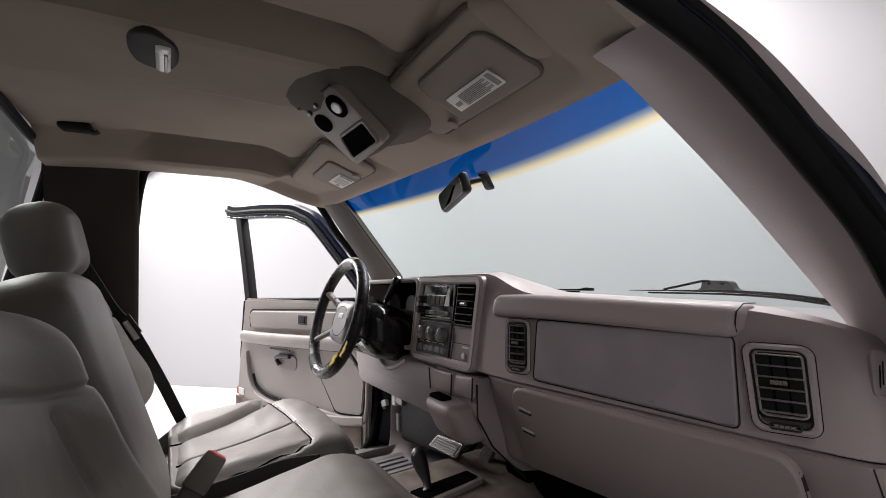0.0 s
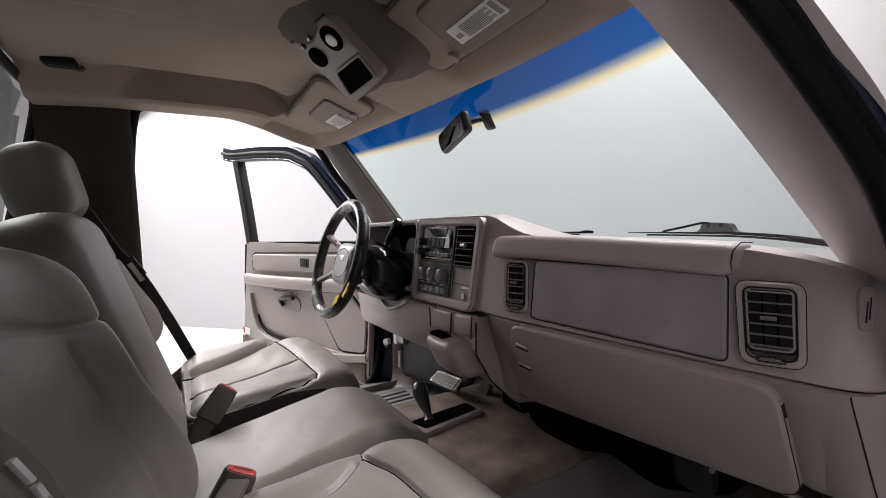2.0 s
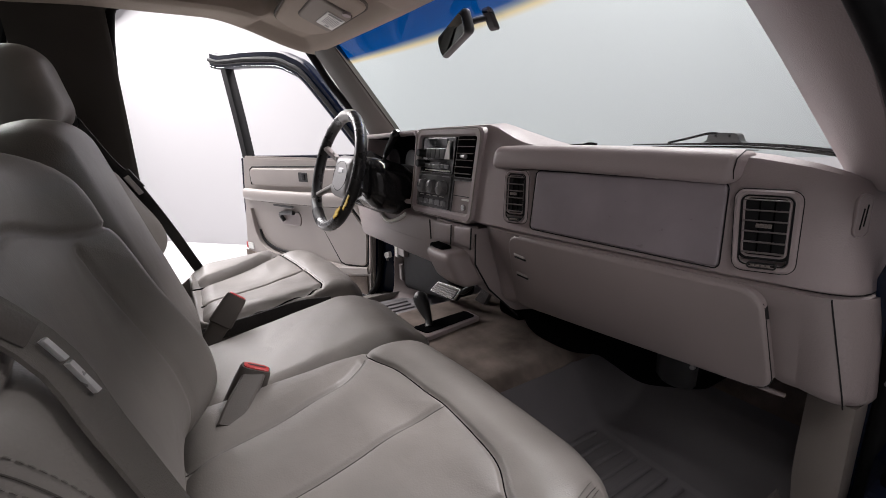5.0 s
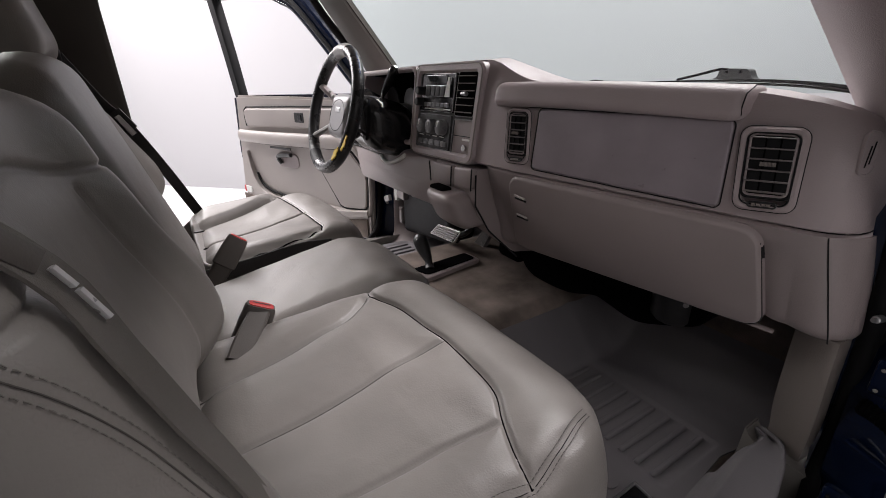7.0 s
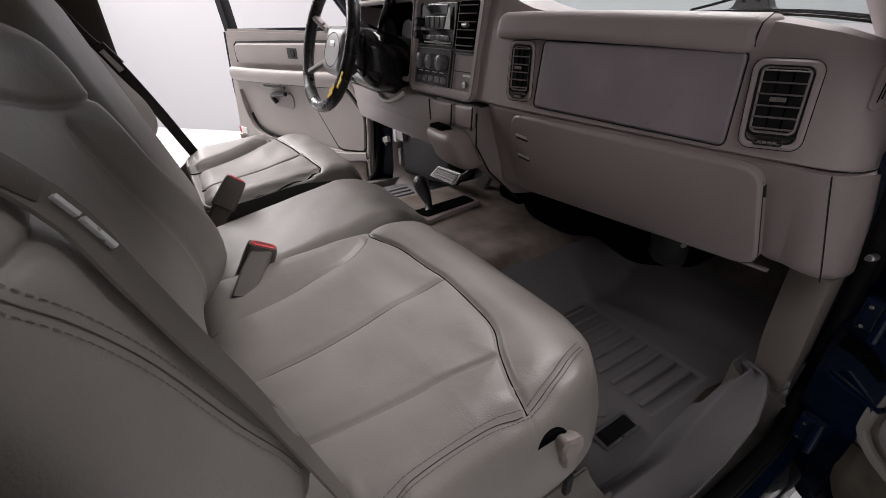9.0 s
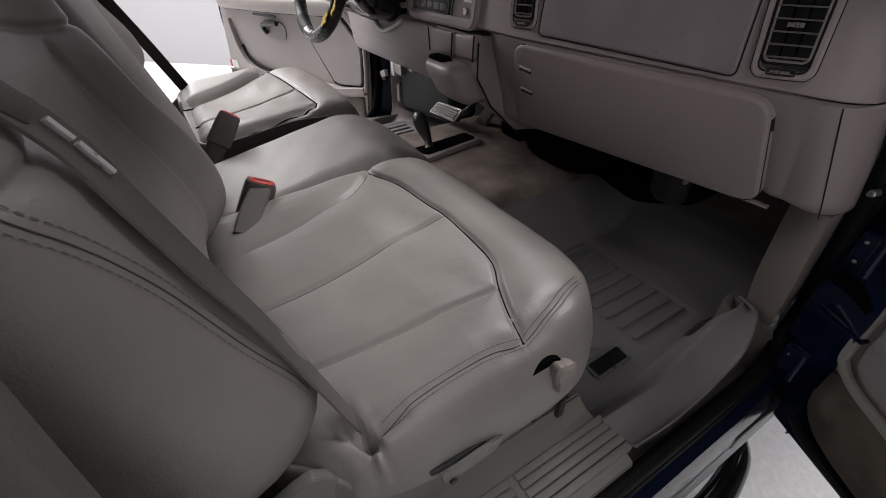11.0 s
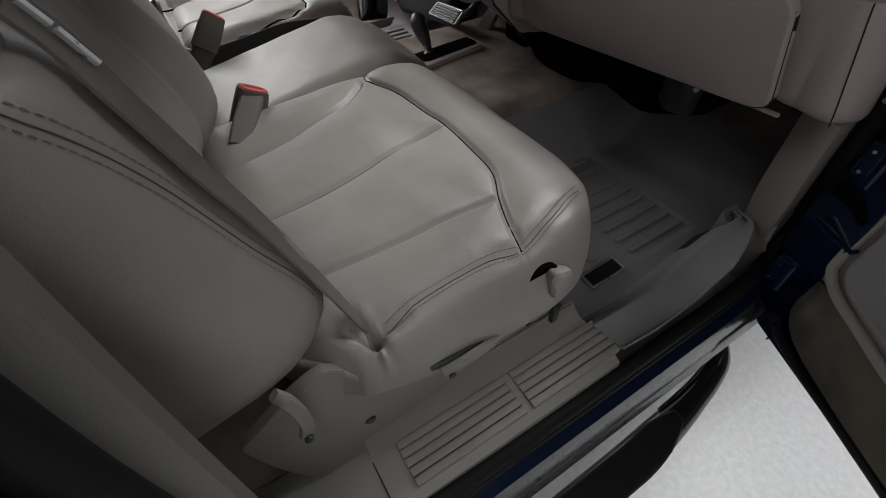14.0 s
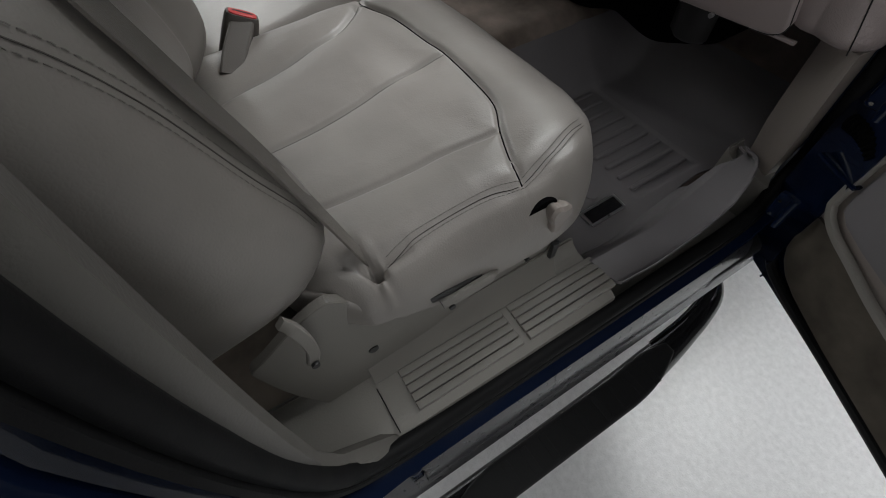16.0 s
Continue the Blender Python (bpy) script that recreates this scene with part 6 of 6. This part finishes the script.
for a in (317, 334):
    t = radians(a)
    q = Vector((0.172 * math.cos(t), 0, 0.172 * math.sin(t)))
    rad = q.normalized()
    tan = Vector((-rad.z, 0, rad.x))
    cpt = q + Vector((0, -0.0165, 0)) * 0.75 + rad * 0.012 if a > 325 else q + Vector((0, -0.0172, 0)) + rad * 0.0
    pts = [cpt + tan * s + rad * r for s, r in ((-0.024, -0.005), (-0.008, -0.005), (-0.008, -0.010), (0.008, -0.010), (0.008, -0.005), (0.024, -0.005), (0.024, 0.005), (0.008, 0.005), (0.008, 0.010), (-0.008, 0.010), (-0.008, 0.005), (-0.024, 0.005))]
    part("patch", outline_plate([WH @ p for p in pts], (WH.to_3x3() @ Vector((0, -0.0025, 0))), 0), YELLOW, wheel, "yellow patch on the wheel cover")
for a0, a1 in ((75, 105), (255 - 20, 285 - 28)):
    arc = [WH @ Vector((0.172 * math.cos(radians(t)), 0, 0.172 * math.sin(radians(t)))) for t in np.linspace(a0, a1, 8)]
    part("wrap", tube(arc, 0.0184, 14, up=(0, 1, 0)), GREYLEATHER if a0 < 100 else RUBBER, wheel, "pale grey wrap on the rim")
for a in (25, 155):
    for r in (0.095, 0.122):
        t = radians(a)
        part("spoke_button", moved(soft_block((0.020, 0.008, 0.014), 0.0035, (3, 2, 3)), WH @ pose(r * math.cos(t), 0.020 - 0.2 * (r - 0.095), r * math.sin(t))), GREYLEATHER, wheel, "pale spoke button")
part("hub_seam", tube([WH @ Vector((0.058 * math.cos(w), 0.0125, -0.012 + 0.046 * math.sin(w))) for w in np.linspace(0, 2 * math.pi, 33)[:-1]], 0.0012, 6, up=(0, 1, 0), close=True), RUBBER, wheel)
part("hub_badge", moved(soft_block((0.035, 0.004, 0.016), 0.0019, (3, 1, 2)), WH @ pose(0, 0.012, 0.004)), SILVER, wheel, "silver badge")

# ================= pedals and shifter =================
brake = thing("brake_pedal", "brake pedal with a ribbed rubber pad and bright rim", "pedal", "pedals")
BP = ((-0.290, 0.028, 0.905), (-0.146, 0.028, 0.919), (-0.172, 0.012, 0.874), (-0.326, 0.012, 0.862))
part("pad", panel(BP, 0.018, 0.008, 0.003), RUBBER, brake)
bput, _, _ = quad_map(*BP)
for k in range(5):
    part("rib", tube([bput(0.06, 0.15 + 0.17 * k, 0.002), bput(0.94, 0.15 + 0.17 * k, 0.002)], 0.0035, 6), GREYLEATHER, brake)
part("rim", frame_ring(BP, 0.005, 0.01, 0.008, 0.001, 0.002), STEEL, brake, "bright pad rim")
part("arm", tube(smooth_path([(-0.18, 0.030, 0.895), (-0.13, 0.045, 0.925), (-0.12, 0.12, 1.02)], 4), 0.010, 8), BLACK, brake)
gas = thing("accelerator_pedal", "tall ribbed accelerator pedal", "pedal", "pedals")
GP = ((-0.165, 0.135, 0.905), (-0.122, 0.135, 0.905), (-0.150, 0.075, 0.770), (-0.225, 0.075, 0.770))
part("pad", panel(GP, 0.012, 0.006, 0.002), MAT, gas)
gp2, _, _ = quad_map(*GP)
for k in range(6):
    part("rib", tube([gp2(0.1 + 0.16 * k, 0.05, 0.001), gp2(0.1 + 0.16 * k, 0.93, 0.001)], 0.0022, 6), GREYLEATHER, gas)
part("arm", tube([(-0.14, 0.15, 0.90), (-0.13, 0.22, 1.0)], 0.008, 8), BLACK, gas)
shift = thing("transfer_shifter", "black four-wheel-drive floor lever on its slotted plate", "gear lever")
SP = ((-0.110, 0.020, 0.862), (-0.040, 0.026, 0.862), (-0.010, -0.185, 0.862), (-0.095, -0.215, 0.862))
part("plate", panel(SP, 0.016, 0.014, 0.004), DASH_SHADED, shift, "taupe shifter plate")
sp2, _, _ = quad_map(*SP)
part("slot", panel((sp2(0.10, 0.95), sp2(0.80, 0.95), sp2(0.78, 0.10), sp2(0.10, 0.10)), 0.006, 0.01, 0.001, 0, 0, 0.003), SEAL, shift, "black slotted boot")
part("lever", tube(smooth_path([(-0.070, -0.140, 0.86), (-0.088, -0.134, 0.880), (-0.120, -0.130, 0.902), (-0.156, -0.128, 0.938)], 4), [0.016, 0.013, 0.012, 0.011, 0.012, 0.014, 0.016, 0.018, 0.020, 0.022, 0.023, 0.022, 0.012], 12), BLACK, shift)
part("knob_badge", tube([(-0.136, -0.137, 0.930), (-0.130, -0.141, 0.933)], 0.0085, 12, flat=0.6), SILVER, shift, "silver dot on the knob")
# clutter under the driver's dash
fuse = thing("fuse_box", "fuse box connectors, with a black block for the footwell's shade", "fuse box")
# added black block: the footwell's lack of light made into an object
part("case", soft_block((0.40, 0.12, 0.24), 0.03, (8, 4, 6), lambda P: np.stack([P[:, 0] - 0.515, P[:, 1] + 0.155, P[:, 2] + 0.885 + 0.16 * P[:, 0]], 1)), RUBBER, fuse, "black block in place of the unlit footwell")
part("connector", box(-0.742, -0.715, 0.075, 0.13, 0.880, 0.955, 0.004), WHITE, fuse, "pale wiring connector")
part("connector", box(-0.715, -0.650, 0.075, 0.13, 0.895, 0.935, 0.005), VENT, fuse, "grey wiring connector")
part("connector", box(-0.590, -0.555, 0.075, 0.13, 0.930, 0.960, 0.005), VENT, fuse, "grey wiring connector")
part("bracket", box(-0.728, -0.700, 0.085, 0.12, 0.775, 0.850, 0.006), VENT, fuse, "grey bracket")
hl = thing("hood_release", "pale hood release lever", "lever")
part("lever", tube2(smooth_path([(-0.792, 0.060, 0.862), (-0.775, 0.050, 0.880), (-0.745, 0.055, 0.892)], 3), 0.026, 0.014, (0, 1, 0)), GREYLEATHER, hl)

# ================= overhead =================
FLAP = material("visor_flap_vinyl", (0.221, 0.192, 0.166), 0.7, grain=0.3, grain_scale=600, vary=0.04)
LINER2 = material("shaded_overhead_grey", (0.128, 0.114, 0.102), 0.8, grain=0.3, grain_scale=600, vary=0.04, spec=0.15)

OVER = material("overhead_plate", (0.225, 0.197, 0.173), 0.5, grain=0.3, grain_scale=600, vary=0.04)


con = thing("overhead_console", "grey-taupe overhead console with reading lamps and a display pocket", "overhead console")
PL = ((0.010, -0.491, 1.791), (0.196, -0.478, 1.782), (0.202, -0.374, 1.692), (0.005, -0.358, 1.688))
rings = []
for y, x0, x1, z in ((-0.566, 0.04, 0.15, 1.832), (-0.552, 0.0, 0.18, 1.808), (-0.515, -0.022, 0.205, 1.801), (-0.43, -0.012, 0.212, 1.744), (-0.375, -0.016, 0.216, 1.694), (-0.348, -0.016, 0.218, 1.696), (-0.325, -0.02, 0.222, 1.720), (-0.26, -0.04, 0.23, 1.742), (-0.19, -0.05, 0.235, 1.764)):
    ring = []
    for k in range(28):
        w = 2 * math.pi * k / 28
        cx, cz = math.copysign(abs(math.cos(w)) ** 0.55, math.cos(w)), math.copysign(abs(math.sin(w)) ** 0.7, math.sin(w))
        h = (1.90 - z) / 2
        ring.append(((x0 + x1) / 2 + (x1 - x0) / 2 * cx, y, z + h + h * cz))
    rings.append(ring)
# housing darker than its plate: the shade on it is in the colour
part("body", loft(rings), LINER2, con, "moulded overhead housing, its shade put into the grey", 60)
part("face_plate", panel(PL, 0.02, 0.018, 0.004, 0, 0, 0.003), OVER, con, "lighter face plate")
oput, _, _ = quad_map(*PL)


def disc_on(name, u, v, r, depth, mat, label="", n=24):
    e1 = (oput(1, 0.5) - oput(0, 0.5)).normalized()
    e2 = (oput(0.5, 1) - oput(0.5, 0)).normalized()
    rings = []
    for d, k in ((-0.002, 1.0), (depth, 1.0), (depth + 0.002, 0.85)):
        cc = oput(u, v, 0.003 + d)
        rings.append([cc + (e1 * math.cos(w) * r[0] + e2 * math.sin(w) * r[1]) * k for w in np.linspace(0, 2 * math.pi, n + 1)[:-1]])
    return part(name, loft(rings), mat, con, label)


LENS = material("frosted_lens", (0.7, 0.7, 0.68), 0.25, spec=0.6)
disc_on("lamp_bezel", 0.78, 0.76, (0.031, 0.024), 0.003, SEAL, "black reading lamp bezel")
disc_on("lamp_lens", 0.80, 0.75, (0.016, 0.012), 0.006, LENS, "frosted reading lamp")
disc_on("lamp_bezel", 0.26, 0.70, (0.030, 0.021), 0.003, SEAL, "black reading lamp bezel")
disc_on("button", 0.46, 0.93, (0.008, 0.006), 0.003, BLACK)
disc_on("button", 0.21, 0.90, (0.008, 0.006), 0.003, BLACK)
disc_on("button_face", 0.465, 0.925, (0.004, 0.0035), 0.0055, SILVER)
disc_on("button_face", 0.215, 0.895, (0.004, 0.0035), 0.0055, SILVER)
PQ = (oput(0.32, 0.46, 0.006), oput(1.0, 0.44, 0.006), oput(0.93, 0.05, 0.006), oput(0.10, 0.08, 0.006))
part("pocket_frame", frame_ring(PQ, 0.008, 0.012, 0.012, 0.002, 0.002), OVER, con, "grey frame of the display")
pp2, _, _ = quad_map(*PQ)
part("display", panel((pp2(0.07, 0.92), pp2(0.93, 0.92), pp2(0.93, 0.08), pp2(0.07, 0.08)), 0.008, 0.008, 0.001, 0, 0, 0.001), SEAL, con, "black display window")
part("rear_slit", tube([oput(0.03, 1.02, 0.002), oput(0.97, 1.02, 0.002)], 0.002, 6), RUBBER, con)

dome = thing("dome_lamp", "dome lamp with a dark housing and a white lens", "dome lamp")
DOMEGREY = material("dark_dome_housing", (0.006, 0.0055, 0.005), 0.7, grain=0.2)
part("housing", soft_block((0.128, 0.072, 0.020), 0.0095, (8, 6, 2), lambda P: np.stack([P[:, 0] * (1.08 - 0.30 * (P[:, 1] / 0.036) ** 2) + 0.133 - 0.2 * P[:, 1], P[:, 1] * (1.0 - 0.25 * np.clip(np.abs(P[:, 0]) / 0.064, 0, 1) ** 3) - 0.750, P[:, 2] + 1.809], 1)), DOMEGREY, dome, "dark grey housing")
part("lens", soft_block((0.100, 0.023, 0.016), 0.007, (6, 3, 2), lambda P: np.stack([P[:, 0] + 0.117, P[:, 1] - 0.737, P[:, 2] + 1.803], 1)), LENS, dome, "white lens")
part("lens_stripe", soft_block((0.070, 0.006, 0.004), 0.0018, (4, 2, 2), lambda P: np.stack([P[:, 0] + 0.110 - 0.4 * P[:, 1], P[:, 1] - 0.733, P[:, 2] + 1.7945], 1)), GREYBTN, dome)
hook = thing("coat_hook", "dark plastic coat hook on the headliner", "coat hook")
part("base", soft_block((0.062, 0.070, 0.026), 0.0125, (6, 6, 3), lambda P: np.stack([P[:, 0] - 0.500, P[:, 1] - 0.934, P[:, 2] + head_z(-0.50, -0.934) - 0.016 - 0.10 * P[:, 0]], 1)), RUBBER, hook)
part("prong", tube(smooth_path([(-0.498, -0.915, 1.838), (-0.498, -0.905, 1.822), (-0.493, -0.893, 1.818), (-0.491, -0.885, 1.824)], 4), 0.006, 8), BLACK, hook)


def sun_visor(quad, label, lab_uv, flap_uv, tab_uv):
    visor = thing("sun_visor", label, "sun visor", "sun visors")
    put, w, h = quad_map(*quad)
    part("board", panel(quad, 0.024, 0.035, 0.010, 0.004), CLOTH, visor, "taupe cloth-covered visor board")
    part("hem", frame_ring([put(*q, -0.006) for q in ((-0.012, 1.03), (1.012, 1.03), (1.012, -0.03), (-0.012, -0.03))], 0.006, 0.008, 0.04, 0.002), LINER2, visor, "dark edge of the visor")
    u0, u1, v0, v1 = flap_uv
    part("flap_gap", panel(on(put, u0 - 0.010, u1 + 0.010, v0 - 0.02, v1 + 0.02, 0.005), 0.004, 0.026, 0.001, 0, 0, 0.0005), LINER2, visor, "dark gap round the mirror flap")
    part("mirror_flap", panel(on(put, u0, u1, v0, v1, 0.006), 0.006, 0.022, 0.003, 0, 0, 0.002), FLAP, visor, "darker rounded mirror flap")
    u0, u1, v0, v1 = lab_uv
    lb = on(put, u0, u1, v0, v1, 0.0115)
    lab = part("label", panel(lb, 0.002, 0.001, 0.0003), WHITE, visor, "white warning label with unreadable lines")
    lput, _, _ = quad_map(*lb)
    for k in range(9):
        part("line", panel(on(lput, 0.24, 0.84 - 0.1 * (k % 3 == 2), 0.80 - 0.085 * k, 0.825 - 0.085 * k, 0.0008), 0.0006, 0.0003, 0.0001), TEXT, lab)
    part("head_bar", panel(on(lput, 0.88, 0.97, 0.12, 0.90, 0.0008), 0.0006, 0.0003, 0.0001), TEXT, lab)
    part("mark", panel(on(lput, 0.06, 0.18, 0.30, 0.55, 0.0008), 0.0006, 0.002, 0.0001), TEXT, lab)
    p = put(*tab_uv, 0.004)
    part("finger_tab", tube([p, p + (put(0, 0, 1) - put(0, 0, 0)) * 0.008], 0.012, 14), DASH_SHADED, visor, "small finger tab")
    return visor


TEXT = material("grey_print", (0.25, 0.25, 0.25), 0.7)
PV = ((0.178, -0.374, 1.7945), (0.512, -0.394, 1.792), (0.556, -0.256, 1.733), (0.142, -0.220, 1.7315))
DV = ((-0.606, -0.371, 1.765), (-0.228, -0.370, 1.800), (-0.262, -0.190, 1.742), (-0.699, -0.211, 1.727))
sun_visor(PV, "taupe cloth sun visor folded up, with a white label", (0.39, 0.745, 0.215, 0.45), (0.31, 0.90, 0.05, 0.80), (0.25, 0.13))
sun_visor(DV, "taupe cloth sun visor folded up above the steering wheel", (0.45, 0.70, 0.10, 0.42), (0.36, 0.80, 0.06, 0.72), (0.80, 0.18))
roll_v = thing("visor_pad", "padded taupe visor end by the windshield pillar", "sun visor")
part("pad", panel(((0.505, -0.412, 1.782), (0.572, -0.395, 1.768), (0.568, -0.262, 1.733), (0.508, -0.285, 1.738)), 0.03, 0.02, 0.010, 0.008), CLOTH, roll_v)
part("pivot", tube([(0.555, -0.270, 1.737), (0.575, -0.262, 1.732)], 0.007, 10), BLACK, roll_v)

mirror = thing("rear_view_mirror", "dark rear view mirror on a windshield mount", "mirror")
MM = pose(-0.085, -0.030, 1.662, 12, -10, -13)
part("shell", moved(soft_block((0.196, 0.028, 0.062), 0.0135, (12, 3, 5)), MM), BLACK, mirror, "black mirror shell")
MIR = material("mirror_glass", (0.11, 0.12, 0.11), 0.03, metal=1.0, vary=0.0, rough_vary=0.0)
part("glass", moved(panel(((-0.091, -0.0147, 0.0255), (0.091, -0.0147, 0.0255), (0.091, -0.0147, -0.0255), (-0.091, -0.0147, -0.0255)), 0.002, 0.018, 0.0005), MM), MIR, mirror, "mirror glass")
part("arm", tube(smooth_path([MM @ Vector((0.02, 0.016, 0.01)), (-0.05, 0.005, 1.692), (-0.012, 0.018, 1.695)], 4), 0.008, 10), BLACK, mirror)
part("mount", soft_block((0.034, 0.016, 0.05), 0.007, (3, 2, 4), lambda P: np.stack([P[:, 0] - 0.004, P[:, 1] + 0.024 - 0.6 * P[:, 2], P[:, 2] + 1.690], 1)), BLACK, mirror, "black mount on the glass")

# ================= wipers =================


def wiper(pts, arm, label):
    w = thing("windshield_wiper", label, "wiper", "windshield wipers")
    pts = smooth_path(pts, 6)
    part("blade", tube(pts, [0.002 + 0.0045 * min(1.0, k / 14) for k in range(len(pts))], 6, flat=0.6), SEAL, w, "black wiper blade")
    part("spine", tube([p + Vector((0, 0.006, -0.007)) for p in pts[3:-3]], 0.0028, 6), SEAL, w)
    part("arm", tube(smooth_path(arm, 5), 0.0045, 8, flat=0.7), SEAL, w, "black wiper arm")
    return w


wp = wiper([(0.088, 0.52, 1.3675), (0.231, 0.49, 1.3722), (0.418, 0.43, 1.3783), (0.540, 0.38, 1.3783), (0.6426, 0.31, 1.3747), (0.665, 0.29, 1.3725)], [(0.228, 0.48, 1.3765), (0.292, 0.46, 1.3893), (0.350, 0.444, 1.4018), (0.372, 0.444, 1.402)], "black windshield wiper resting along the glass on the passenger side")
knuckle = smooth_path([(0.340, 0.44, 1.380), (0.350, 0.44, 1.386), (0.354, 0.44, 1.400), (0.366, 0.44, 1.4035), (0.405, 0.44, 1.4035), (0.420, 0.44, 1.400), (0.428, 0.44, 1.386), (0.440, 0.44, 1.379)], 3)
part("knuckle", outline_plate(knuckle, (0, 0.03, 0), 0.003), BLACK, wp, "hooked arm joint with rivets")
for x in (0.372, 0.403):
    part("rivet", tube([(x, 0.4405, 1.3965), (x, 0.436, 1.3965)], 0.0035, 8), SEAL, wp)
wiper([(-0.50, 0.50, 1.352), (-0.32, 0.525, 1.356), (-0.19, 0.53, 1.360), (-0.062, 0.53, 1.3635)], [(-0.12, 0.53, 1.362), (-0.09, 0.525, 1.368), (-0.06, 0.53, 1.366)], "black windshield wiper resting on the driver's side")
